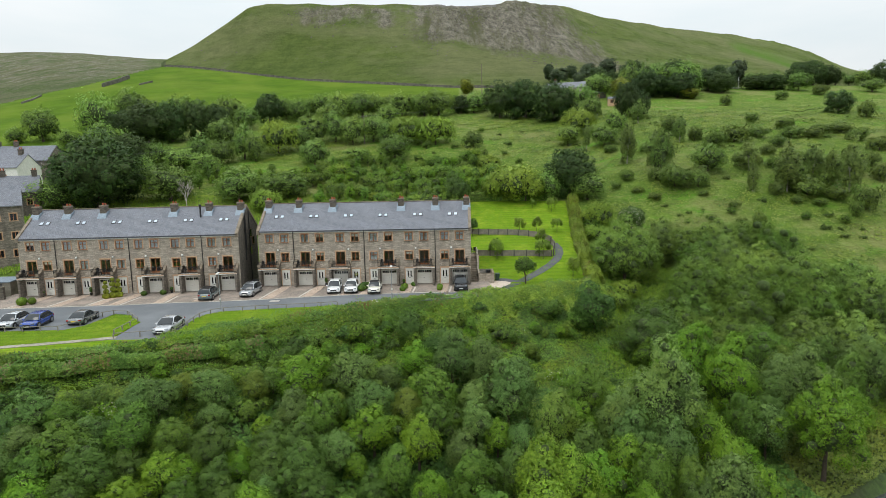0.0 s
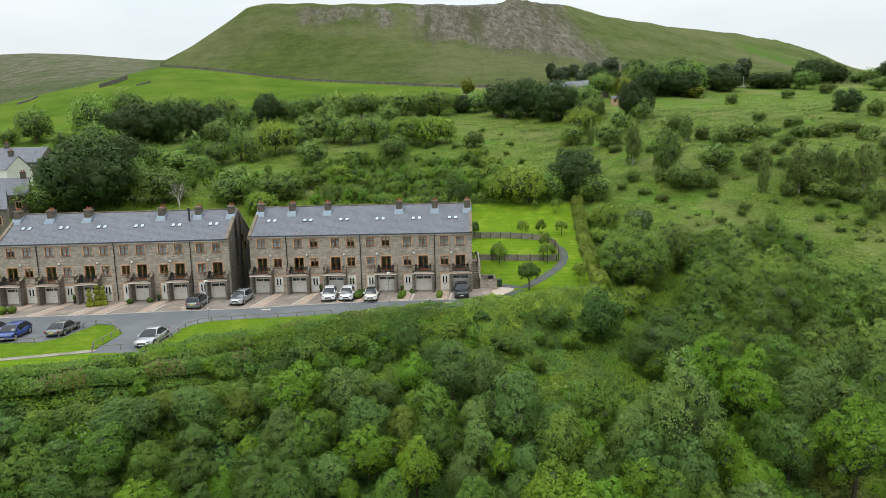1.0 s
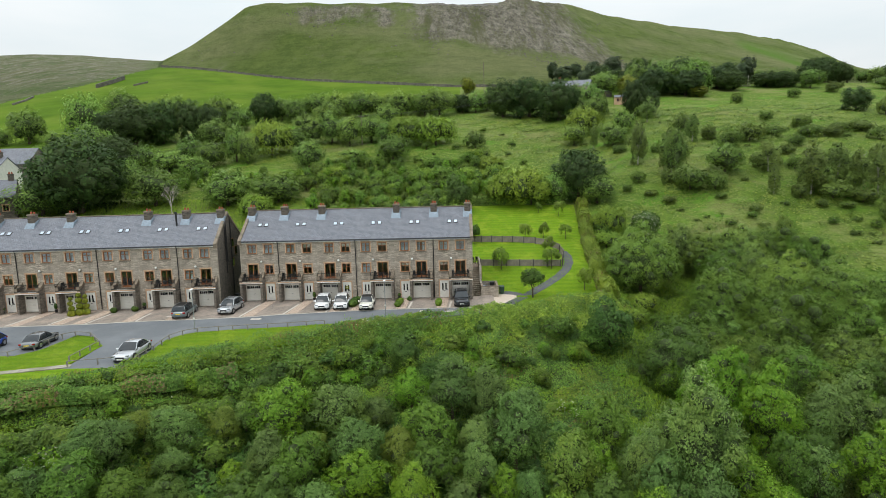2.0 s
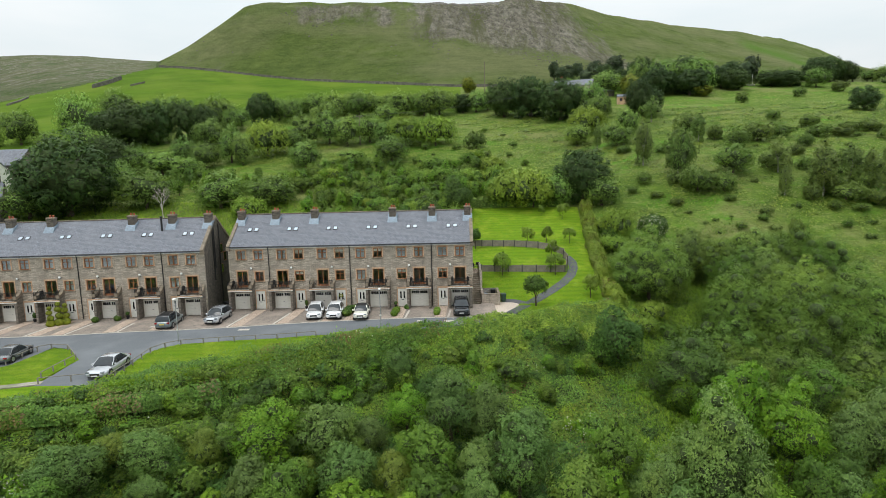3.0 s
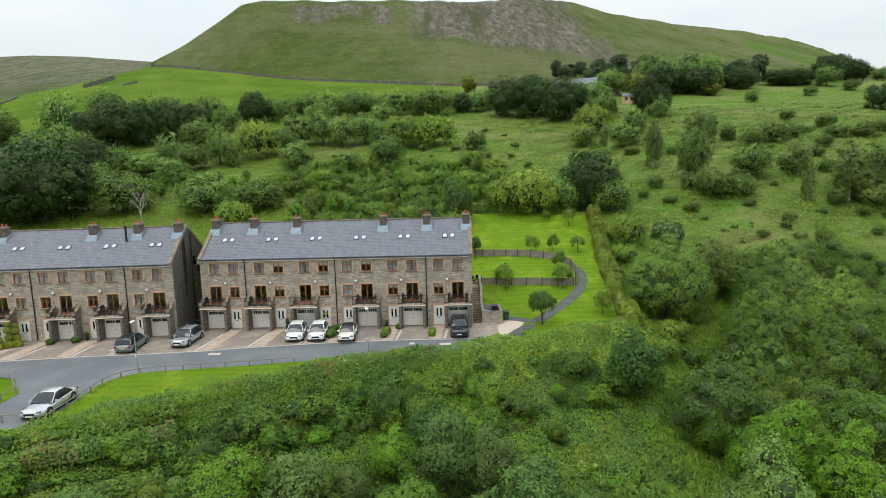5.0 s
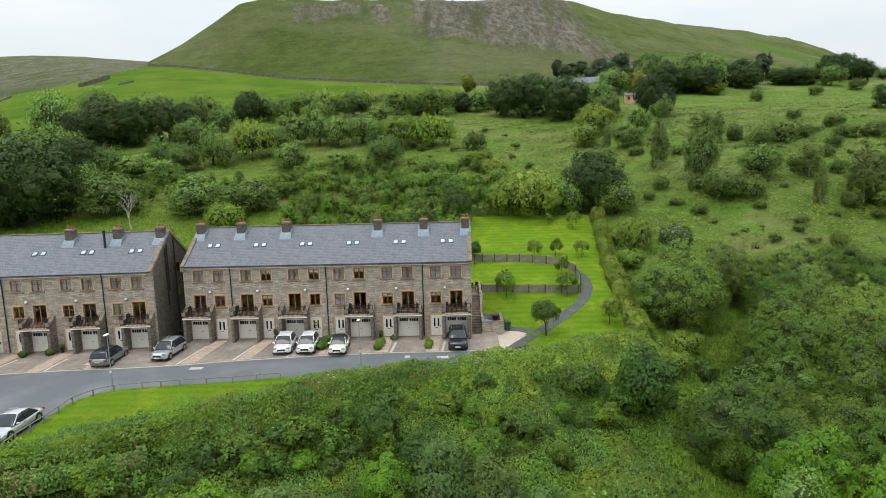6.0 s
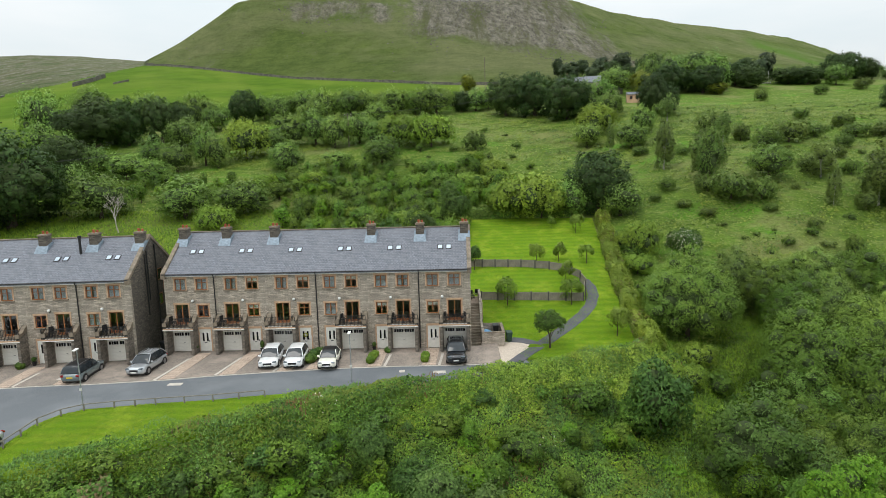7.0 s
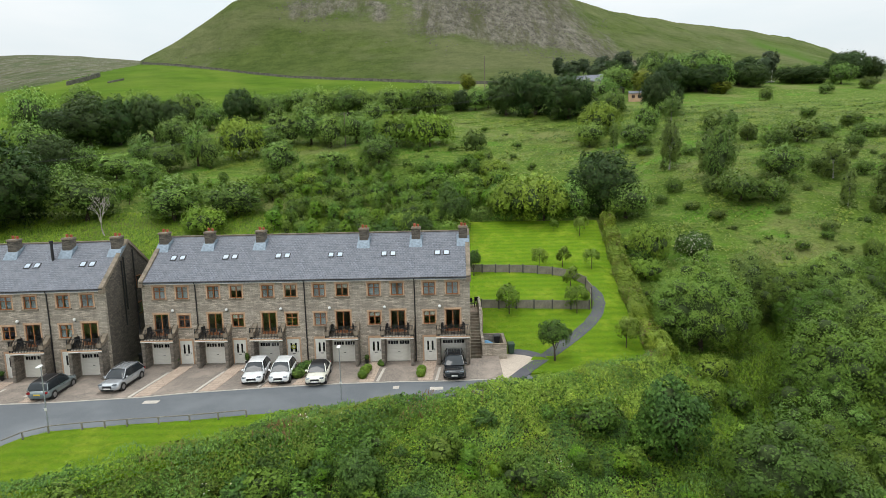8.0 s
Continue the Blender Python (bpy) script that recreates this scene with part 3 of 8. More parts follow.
def window(house, x, z0, wide, high, blind=0.0, panes=2, door=False, sill=True, y=0.0):
    """A timber window or pair of glazed doors with its stone surround; x is its middle."""
    name = "french_door" if door else "window"
    key = (name, wide, high, panes)
    t = 0.13
    w = placed(name, ("surround",) + key, lambda: boxes((-wide / 2 - t, -wide / 2, -0.025, 0.12, 0, high), (wide / 2, wide / 2 + t, -0.025, 0.12, 0, high), (-wide / 2 - t - 0.03, wide / 2 + t + 0.03, -0.03, 0.12, high, high + 0.17), bevel=0.008), M["dressed"], house, (x, y, z0))
    if sill:
        placed("sill", ("sill", wide), lambda: boxes((-wide / 2 - 0.2, wide / 2 + 0.2, -0.09, 0.12, -0.12, 0), bevel=0.01), M["coping"], w)

    def frame_bm():
        f, rows = 0.07, []
        rows += [(-wide / 2, wide / 2, 0.06, 0.13, 0, f), (-wide / 2, wide / 2, 0.06, 0.13, high - f, high), (-wide / 2, -wide / 2 + f, 0.06, 0.13, f, high - f), (wide / 2 - f, wide / 2, 0.06, 0.13, f, high - f)]
        for k in range(1, panes):
            c = -wide / 2 + wide * k / panes
            rows.append((c - 0.045, c + 0.045, 0.058, 0.132, f, high - f))
        if not door:
            rows.append((-wide / 2 + f, wide / 2 - f, 0.064, 0.126, high * 0.62, high * 0.62 + 0.045))
        else:
            rows.append((-wide / 2 + f, wide / 2 - f, 0.064, 0.126, f, 0.25))
        return boxes(*rows)

    placed("frame", ("frame",) + key, frame_bm, M["frame"], w)
    for k in range(panes):
        c = -wide / 2 + wide * (k + 0.5) / panes
        g = placed("pane", ("pane",) + key, lambda: boxes((-wide / panes / 2 + 0.03, wide / panes / 2 - 0.03, 0.09, 0.102, 0.05, high - 0.05)), M["glass"], w, (c, 0, 0))
        g.visible_shadow = False
    if blind > 0:
        if blind > 0.8:
            for s in (-1, 1):
                placed("curtain", ("curtain", wide, high, s), lambda: boxes(*[(s * (wide / 2 - 0.05 - 0.055 * k) - 0.026, s * (wide / 2 - 0.05 - 0.055 * k) + 0.026, 0.17 + 0.02 * (k % 2), 0.185 + 0.02 * (k % 2), -high + 0.1, 0) for k in range(7)]), M["net"], w, (0, 0, high - 0.04))
            return w
        if blind > 0.6:
            placed("net_curtain", ("net_curtain", wide, high), lambda: boxes(*[(-wide / 2 + 0.05 + 0.06 * k, -wide / 2 + 0.108 + 0.06 * k, 0.17 + 0.012 * (k % 2), 0.178 + 0.012 * (k % 2), -high + 0.1, 0) for k in range(int((wide - 0.1) / 0.06))]), M["net"], w, (0, 0, high - 0.04))
            return w
        placed("blind", ("blind", wide, round(high * blind, 2)), lambda: boxes((-wide / 2 + 0.05, wide / 2 - 0.05, 0.17, 0.18, -high * blind, 0)), M["blind"], w, (0, 0, high - 0.04))
    return w


def balcony(house, x):
    """Raked stone side walls, slab, and black iron railings over the garage."""
    wide, out = 2.9, 1.18
    for s in (-1, 1):
        cx = x + s * (wide / 2 - 0.15)
        # darker stone than the front: shade and moss both put into its colour
        placed("side_wall", ("side_wall",), lambda: boxes((-0.15, 0.15, -out, -0.004, 0, 3.2, (-0.42, 0.5))), M["pier"], house, (cx, 0, 0))
        placed("raked_coping", ("raked_coping",), lambda: boxes((-0.2, 0.2, -out - 0.08, -0.004, 3.21, 3.29, (-0.45, 0.5))), M["coping"], house, (cx, 0, 0))
    placed("balcony_slab", ("balcony_slab",), lambda: boxes((-wide / 2 + 0.305, wide / 2 - 0.305, -out + 0.05, -0.004, 2.62, 2.72)), M["coping"], house, (x, 0, 0))
    placed("fascia", ("balcony_fascia",), lambda: boxes((-wide / 2 - 0.05, wide / 2 + 0.05, -out - 0.09, -out - 0.004, 2.44, 2.52), (-wide / 2 + 0.305, wide / 2 - 0.305, -out + 0.0, -out + 0.046, 2.5, 2.72), bevel=0.01), M["white"], house, (x, 0, 0), "white painted fascia board")
    placed("stone_band", ("stone_band",), lambda: boxes((-wide / 2 - 0.02, wide / 2 + 0.02, -out - 0.07, -out - 0.004, 2.524, 2.64), bevel=0.008), M["dressed"], house, (x, 0, 0), "pinkish dressed stone band")

    def rail_bm():
        bm = bmesh.new()
        a, b, y = -wide / 2 + 0.02, wide / 2 - 0.02, -out - 0.03
        add_box(bm, a, b, y - 0.025, y + 0.025, 3.62, 3.66)
        add_box(bm, a, b, y - 0.015, y + 0.015, 2.82, 2.85)
        n = 22
        for k in range(n + 1):
            c = a + (b - a) * k / n
            r = 0.032 if k in (0, n) else 0.015
            add_box(bm, c - r, c + r, y - r, y + r, 2.63, 3.62)
        for k in range(6):                       # scrolls
            c = a + (b - a) * (k + 0.5) / 6
            ring = [(c + 0.09 * math.cos(q * math.tau / 8), y, 3.24 + 0.09 * math.sin(q * math.tau / 8)) for q in range(9)]
            tube(ring, 0.012, 4, False, bm)
        return bm

    placed("railing", ("railing",), rail_bm, M["black"], house, (x, 0, 0), "black wrought iron railing")


def garage_door(house, x):
    holes = [(q - 0.1, q + 0.1, 1.6, 1.92) for q in (-0.86, -0.63, -0.4, -0.17, 0.17, 0.4, 0.63, 0.86)]
    g = placed("garage_door", ("garage_door",), lambda: wall_bm(-1.1, 1.1, 0.02, 2.05, 0.02, 0.07, holes), M["cream"], house, (x, 0, 0))
    for k in range(4):
        placed("panel", ("garage_panel",), lambda: boxes((-1.04, 1.04, 0.004, 0.018, 0, 0.33), bevel=0.005), M["cream"], g, (0, 0, 0.1 + 0.36 * k))
    for s in (-1, 1):
        for k in range(4):
            placed("pane", ("garage_pane",), lambda: boxes((-0.095, 0.095, 0.03, 0.045, 1.6, 1.92)), M["dark_glass"], g, (s * (0.17 + 0.23 * k), 0, 0))
    placed("handle", ("garage_handle",), lambda: boxes((-0.09, 0.09, -0.02, 0.004, 0.86, 0.9)), M["black"], g)
    return g


def front_door(house, x, wreath=False):
    d = placed("front_door", ("front_door",), lambda: boxes((-0.47, 0.47, 0.02, 0.07, 0.02, 2.12), *[(sx - 0.12, sx + 0.12, 0.004, 0.02, 0.2, 0.75) for sx in (-0.2, 0.2)], bevel=0.006), M["white"], house, (x, 0, 0))
    placed("door_frame", ("door_frame",), lambda: boxes((-0.56, -0.47, -0.012, 0.1, 0, 2.21), (0.47, 0.56, -0.012, 0.1, 0, 2.21), (-0.47, 0.47, -0.012, 0.1, 2.12, 2.21)), M["white"], d)
    placed("lintel", ("door_lintel",), lambda: boxes((-0.7, 0.7, -0.025, 0.1, 2.215, 2.42), (-0.7, -0.565, -0.025, 0.1, 0, 2.215), (0.565, 0.7, -0.025, 0.1, 0, 2.215), bevel=0.01), M["dressed"], d)
    for s in (-1, 1):
        placed("pane", ("door_pane",), lambda: boxes((-0.085, 0.085, 0.008, 0.018, 1.0, 1.86)), M["dark_glass"], d, (s * 0.2, 0, 0))
    placed("letterbox", ("letterbox",), lambda: boxes((-0.13, 0.13, 0.006, 0.018, 0.82, 0.89)), M["black"], d)
    placed("handle", ("door_handle",), lambda: boxes((0.36, 0.4, -0.03, 0.018, 0.95, 1.12)), M["black"], d)
    if wreath:
        ring = [(0.17 * math.cos(q * math.tau / 12), -0.03, 1.5 + 0.17 * math.sin(q * math.tau / 12)) for q in range(13)]
        placed("wreath", ("wreath",), lambda: tube(ring, 0.06, 6, False), M["gold"], d, (0, 0, 0), "round yellow flower wreath")






def roof_bm(w, over_l, over_r):
    bm = bmesh.new()
    x0, x1 = -over_l, w + over_r
    t = 0.16
    y0, ym, y1 = -0.28, DEEP / 2, DEEP + 0.28
    z0 = EAVES - 0.28 * PITCH + 0.12
    zr = RIDGE + 0.12
    p = [(y0, z0), (ym, zr), (y1, z0), (y1, z0 - t), (ym, zr - t), (y0, z0 - t)]
    a = [bm.verts.new((x0, y, z)) for y, z in p]
    b = [bm.verts.new((x1, y, z)) for y, z in p]
    bm.faces.new(list(reversed(a)))
    bm.faces.new(b)
    for k in range(6):
        bm.faces.new((a[k], a[(k + 1) % 6], b[(k + 1) % 6], b[k]))
    bmesh.ops.recalc_face_normals(bm, faces=bm.faces[:])
    return bm


def roof_z(y):
    return RIDGE + 0.12 - abs(y - DEEP / 2) * PITCH


def gable_bm(x0, x1):
    """End wall with its point, from the ground to just under the coping."""
    bm = bmesh.new()
    prof = [(0.3, 0), (DEEP - 0.3, 0), (DEEP - 0.3, roof_z(DEEP - 0.3) - 0.17), (DEEP / 2, RIDGE - 0.05), (0.3, roof_z(0.3) - 0.17)]
    a = [bm.verts.new((x0, y, z)) for y, z in prof]
    b = [bm.verts.new((x1, y, z)) for y, z in prof]
    bm.faces.new(a)
    bm.faces.new(list(reversed(b)))
    for k in range(5):
        bm.faces.new((a[k], b[k], b[(k + 1) % 5], a[(k + 1) % 5]))
    bmesh.ops.recalc_face_normals(bm, faces=bm.faces[:])
    return bm


def stone_bm(ya, yb):
    """One sloping coping stone between two depths."""
    bm = bmesh.new()
    za, zb = roof_z(ya), roof_z(yb)
    v = [bm.verts.new(q) for q in ((-0.2, ya, za - 0.15), (0.2, ya, za - 0.15), (0.2, yb, zb - 0.15), (-0.2, yb, zb - 0.15), (-0.2, ya, za + 0.17), (0.2, ya, za + 0.17), (0.2, yb, zb + 0.17), (-0.2, yb, zb + 0.17))]
    for f in ((3, 2, 1, 0), (4, 5, 6, 7), (0, 1, 5, 4), (1, 2, 6, 5), (2, 3, 7, 6), (3, 0, 4, 7)):
        bm.faces.new([v[i] for i in f])
    return bm


def verge(wall, x):
    """Coping stones up one gable's two slopes, with kneelers."""
    n = 8
    for s in (0, 1):
        for k in range(n):
            ya, yb = -0.32 + (DEEP / 2 + 0.32) * k / n + 0.012, -0.32 + (DEEP / 2 + 0.32) * (k + 1) / n
            if s:
                ya, yb = DEEP - yb, DEEP - ya
            placed("coping_stone", ("coping_stone", s, k), lambda: stone_bm(ya, yb), M["coping"], wall, (x, 0, 0))
        y = -0.36 if not s else DEEP - 0.1
        placed("kneeler", ("kneeler", s), lambda: boxes((-0.21, 0.21, y, y + 0.46, EAVES - 0.5, EAVES - 0.14), bevel=0.01), M["coping"], wall, (x, 0, 0))


def chimney(house, x, end=0):
    y = DEEP / 2 - 0.85
    c = placed("chimney", ("chimney",), lambda: boxes((-0.40, 0.40, -0.5, 0.42, roof_z(y - 0.5) - 0.3, 11.72), bevel=0.015), M["dark_stone"], house, (x, y, 0))
    placed("cap", ("chimney_cap",), lambda: boxes((-0.46, 0.46, -0.56, 0.48, 11.72, 11.83), (-0.42, 0.42, -0.52, 0.44, 11.83, 11.9), bevel=0.015), M["coping"], c)
    placed("pot", ("pot",), lambda: tube([(0, 0, 11.88), (0, 0, 12.06), (0, 0, 12.08), (0, 0, 12.2)], [0.12, 0.1, 0.125, 0.115], 10), M["pot"], c, (-0.12, 0, 0))
    placed("pot", ("pot",), None, None, c, (0.2, 0.1, -0.06))

    def apron():
        bm = bmesh.new()
        za, zb = roof_z(y - 1.05) + 0.02, roof_z(y - 0.52) + 0.02
        w = 0.62
        v = [bm.verts.new(q) for q in ((-w, -1.05, za), (w, -1.05, za), (w * 0.9, -0.52, zb + 0.3), (-w * 0.9, -0.52, zb + 0.3), (-w, 0.3, roof_z(y + 0.3) + 0.1), (w, 0.3, roof_z(y + 0.3) + 0.1), (-w, -1.05, za - 0.06), (w, -1.05, za - 0.06), (w, 0.3, roof_z(y + 0.3) - 0.06), (-w, 0.3, roof_z(y + 0.3) - 0.06))]
        for f in ((0, 1, 2, 3), (3, 2, 5, 4), (0, 3, 4), (1, 5, 2), (6, 7, 1, 0), (7, 8, 5, 1), (9, 6, 0, 4), (8, 9, 4, 5), (6, 9, 8, 7)):
            bm.faces.new([v[i] for i in f])
        bmesh.ops.recalc_face_normals(bm, faces=bm.faces[:])
        return bm

    placed("flashing", ("flashing",), apron, M["lead"], c, (0, 0, 0), "pale blue-grey lead flashing")


def rooflight(house, x):
    yc = 2.4
    zc = roof_z(yc)
    for s in (-1, 1):
        f = placed("rooflight", ("rooflight",), lambda: boxes((-0.29, 0.29, -0.34, 0.34, -0.03, 0.05), bevel=0.01), M["gutter"], house, (x + s * 0.42, yc, zc))
        f.rotation_euler = (math.atan(PITCH), 0, 0)
        placed("pane", ("rooflight_pane",), lambda: boxes((-0.21, 0.21, -0.26, 0.26, 0.052, 0.062)), M["skyglass"], f)



def house(terrace, i, garage_left, ends, blinds, wreath, flue=False):
    h = thing("terraced_house", "three-storey coursed gritstone terraced house with slate roof and balcony", "house", group=terrace)
    g, d = (1.58, 3.68) if garage_left else (3.4, 1.3)
    holes = [(g - 0.535, g + 0.535, 6.15, 7.3), (d - 0.535, d + 0.535, 6.15, 7.3), (d - 0.535, d + 0.535, 3.45, 4.65), (g - 0.65, g + 0.65, 2.73, 4.75), (g - 1.1, g + 1.1, 0, 2.05), (d - 0.56, d + 0.56, 0, 2.21)]
    placed("front_wall", ("front_wall", garage_left), lambda: wall_bm(0, UNIT, -0.5, EAVES - 0.12, 0, 0.3, holes), M["stone"], h)
    placed("rear_wall", ("rear_wall",), lambda: wall_bm(0, UNIT, -0.5, EAVES - 0.12, DEEP - 0.3, DEEP, [(1.0, 2.1, 6.15, 7.3), (3.0, 4.1, 6.15, 7.3), (1.0, 2.1, 3.45, 4.65)]), M["stone"], h)
    placed("floor_slab", ("floor_slab",), lambda: boxes((0.01, UNIT - 0.01, 0.31, DEEP - 0.31, -0.3, -0.02), (0.01, UNIT - 0.01, 0.31, DEEP - 0.31, 2.5, 2.7), (0.01, UNIT - 0.01, 0.31, DEEP - 0.31, 5.2, 5.4), (0.01, UNIT - 0.01, 4.0, 4.1, 0, EAVES - 0.3)), M["inside"], h)
    placed("roof", ("roof",) + ends, lambda: roof_bm(UNIT, 0, 0), M["slate"], h)
    placed("ridge_tiles", ("ridge_tiles",), lambda: boxes(*[(UNIT * k / 11 + 0.006, UNIT * (k + 1) / 11, DEEP / 2 - 0.14, DEEP / 2 + 0.14, RIDGE + 0.06, RIDGE + 0.19) for k in range(11)], bevel=0.03), M["coping"], h)
    placed("fascia", ("eaves_fascia",), lambda: boxes((0, UNIT, -0.24, -0.2, EAVES - 0.3, EAVES - 0.06), (0, UNIT, -0.2, -0.004, EAVES - 0.3, EAVES - 0.26)), M["white"], h)
    placed("gutter", ("gutter",), lambda: boxes((0, UNIT, -0.36, -0.25, EAVES - 0.11, EAVES - 0.03), bevel=0.02), M["gutter"], h)
    window(h, g, 6.15, 1.07, 1.15, blinds[0])
    window(h, d, 6.15, 1.07, 1.15, blinds[1])
    window(h, d, 3.45, 1.07, 1.2, blinds[2])
    window(h, g, 2.73, 1.3, 2.02, 0, 2, True, False)
    balcony(h, g)
    garage_door(h, g)
    front_door(h, d, wreath)
    rooflight(h, UNIT / 2)
    lamp = placed("wall_lamp", ("wall_lamp",), lambda: boxes((-0.05, 0.05, -0.12, -0.004, -0.05, 0.05), bevel=0.01), M["black"], h, ((g + d) / 2 + (0.12 if garage_left else -0.12), 0, 4.98))
    globe = bmesh.new()
    bmesh.ops.create_uvsphere(globe, u_segments=10, v_segments=8, radius=0.14, matrix=Matrix.Translation((0, -0.16, 0.14)))
    part("globe", globe, M["lampshade"], lamp)
    placed("vent", ("vent",), lambda: tube([(0, -0.03, 7.52), (0, 0.0, 7.52)], 0.06, 8), M["black"], h, (UNIT * 0.72, 0, 0))
    for s, x in ((0, 0.15), (1, UNIT - 0.15)):
        if ends[s]:
            # the end walls take the darker gritstone
            gw = placed("gable_wall", ("gable_wall", s), lambda: gable_bm(0 if s == 0 else UNIT - 0.3, 0.3 if s == 0 else UNIT), M["dark_stone"], h)
            verge(gw, 0.1 if s == 0 else UNIT - 0.1)
    if i in (1, 3, 5):
        placed("downpipe", ("downpipe",), lambda: tube([(0, -0.3, EAVES - 0.12), (0, -0.12, EAVES - 0.4), (0, -0.1, 6), (0, -0.1, 0.05)], 0.055, 8), M["gutter"], h)
    if flue and i == 4:
        placed("flue_pipe", ("flue_pipe",), lambda: tube([(UNIT - 0.95, 3.0, roof_z(3.0) - 0.1), (UNIT - 0.95, 3.0, roof_z(3.0) + 1.5), (UNIT - 0.95, 3.0, roof_z(3.0) + 1.52), (UNIT - 0.95, 3.0, roof_z(3.0) + 1.75)], [0.12, 0.12, 0.17, 0.17], 10), M["gutter"], h, (0, 0, 0), "black metal stove flue")
    if flue and i == 5:
        for q, lo in ((3.3, 3.6), (3.75, 5.0), (5.6, 0.3)):
            placed("soil_pipe", ("soil_pipe", q), lambda: tube([(UNIT + 0.09, q, lo), (UNIT + 0.09, q, roof_z(q) - 0.5)], 0.07, 8), M["gutter"], h)
        for q, w in ((6.2, 4.0), (6.4, 6.6), (7.6, 5.4)):
            win = placed("window", ("gable_window",), lambda: boxes((0, 0.03, -0.5, 0.5, 0, 1.2), bevel=0.005), M["frame"], h, (UNIT + 0.004, q, w))
            placed("pane", ("gable_pane",), lambda: boxes((0.032, 0.04, -0.42, 0.42, 0.08, 1.12)), M["dark_glass"], win)
    if i in (0, 1, 2, 4, 5):
        chimney(h, 0.55 if i == 0 else 0.0)
    if i == 5:
        chimney(h, UNIT - 0.5)
    return h


def terrace(name, corner, end, base, seed):
    rnd = random.Random(seed)
    a, b = Vector(corner), Vector(end)
    turn = math.atan2(b.y - a.y, b.x - a.x)
    stretch = (b - a).length / (6 * UNIT)
    m = Matrix.Translation((a.x, a.y, base)) @ Matrix.Rotation(turn, 4, "Z") @ Matrix.Diagonal((stretch, 1, 1, 1))
    for i in range(6):
        h = house(name, i, i < 3, (i == 0, i == 5), [rnd.choice((0.7, 0.35, 0.9, 0.7)), rnd.choice((0.7, 0.4, 0.9, 0.7)), rnd.choice((0, 0.9, 0.3, 0.7))], i == 2 and seed == 2, seed == 1)
        h.matrix_world = m @ Matrix.Translation((UNIT * i, 0, 0))
    return m


TERRACE_L = terrace("lower terrace", (-57.7, 79.1), (-28.5, 80.55), 0.98, 1)
TERRACE_R = terrace("upper terrace", (-26.5, 83.0), (3.4, 82.4), 0.98, 2)

# ---------- made ground ----------
def sheet(name, outline, material, label, category, lift=0.0, z=None, thick=0.3, step=1.5, cross=None, parent=None, kind="structure"):
    """A slab with the given plan outline: level at z, or laid on the land and lifted."""
    bm = bmesh.new()
    f = bm.faces.new([bm.verts.new((x, y, 0)) for x, y in outline])
    f.normal_update()
    if f.normal.z < 0:
        f.normal_flip()
    if z is None:
        ys, xs = [p[1] for p in outline], [p[0] for p in outline]
        for axis, lo, hi in (((0, 1, 0), min(ys), max(ys)), ((1, 0, 0), min(xs), max(xs))):
            c = lo + step
            while c < hi:
                bmesh.ops.bisect_plane(bm, geom=bm.verts[:] + bm.edges[:] + bm.faces[:], plane_co=(c, c, 0), plane_no=axis)
                c += step
    bmesh.ops.triangulate(bm, faces=bm.faces[:])
    for v in bm.verts:
        v.co.z = z if z is not None else height(v.co.x, v.co.y) + lift
    top = bm.verts[:]
    ext = bmesh.ops.extrude_face_region(bm, geom=bm.faces[:])
    bmesh.ops.translate(bm, verts=[v for v in ext["geom"] if isinstance(v, bmesh.types.BMVert)], vec=(0, 0, -thick))
    bmesh.ops.recalc_face_normals(bm, faces=bm.faces[:])
    me = bpy.data.meshes.new(name)
    bm.to_mesh(me)
    bm.free()
    me.materials.append(material)
    ob = new(name, me)
    if parent is not None:
        ob.parent = parent
        return ob
    return tagged(ob, label, category, kind=kind)


FLOOR = 0.98
ROAD_FAR = [(-75, 72.5), (-57, 73.2), (-50, 73.6), (-42, 74.0), (-34.6, 74.9), (-30, 75.1), (-23.6, 75.8), (-20.2, 76.5), (-13.5, 77.4), (-7.9, 77.9), (-3.2, 78.1), (1.6, 78.0), (6.2, 78.3), (8.2, 79.4)]
ROAD_NEAR = [(8.6, 78.2), (4, 75.6), (-2, 74.0), (-8, 72.9), (-13.9, 71.9), (-17.5, 71.2), (-21.8, 70.7), (-24.8, 70.2), (-27.0, 69.8), (-28.4, 68.8), (-29.2, 67.0), (-29.0, 63.5), (-29.0, 60.8), (-30.0, 57.5), (-34.5, 56.3), (-34.7, 61.5), (-35.0, 65.5), (-37.9, 69.0), (-40.2, 69.8), (-40.4, 64.6), (-42, 62.9), (-60, 62.7), (-75, 62.5)]
sheet("road", ROAD_FAR + ROAD_NEAR, M["asphalt"], "worn grey asphalt access road with parking bay", "road", z=0.62)


def strip(points, wide):
    """The outline of a band of that width along points."""
    left, right = [], []
    for i, p in enumerate(points):
        a, b = Vector(points[max(i - 1, 0)]), Vector(points[min(i + 1, len(points) - 1)])
        n = (b - a).normalized().orthogonal() * wide / 2
        left.append((p[0] + n.x, p[1] + n.y))
        right.append((p[0] - n.x, p[1] - n.y))
    return left + right[::-1]


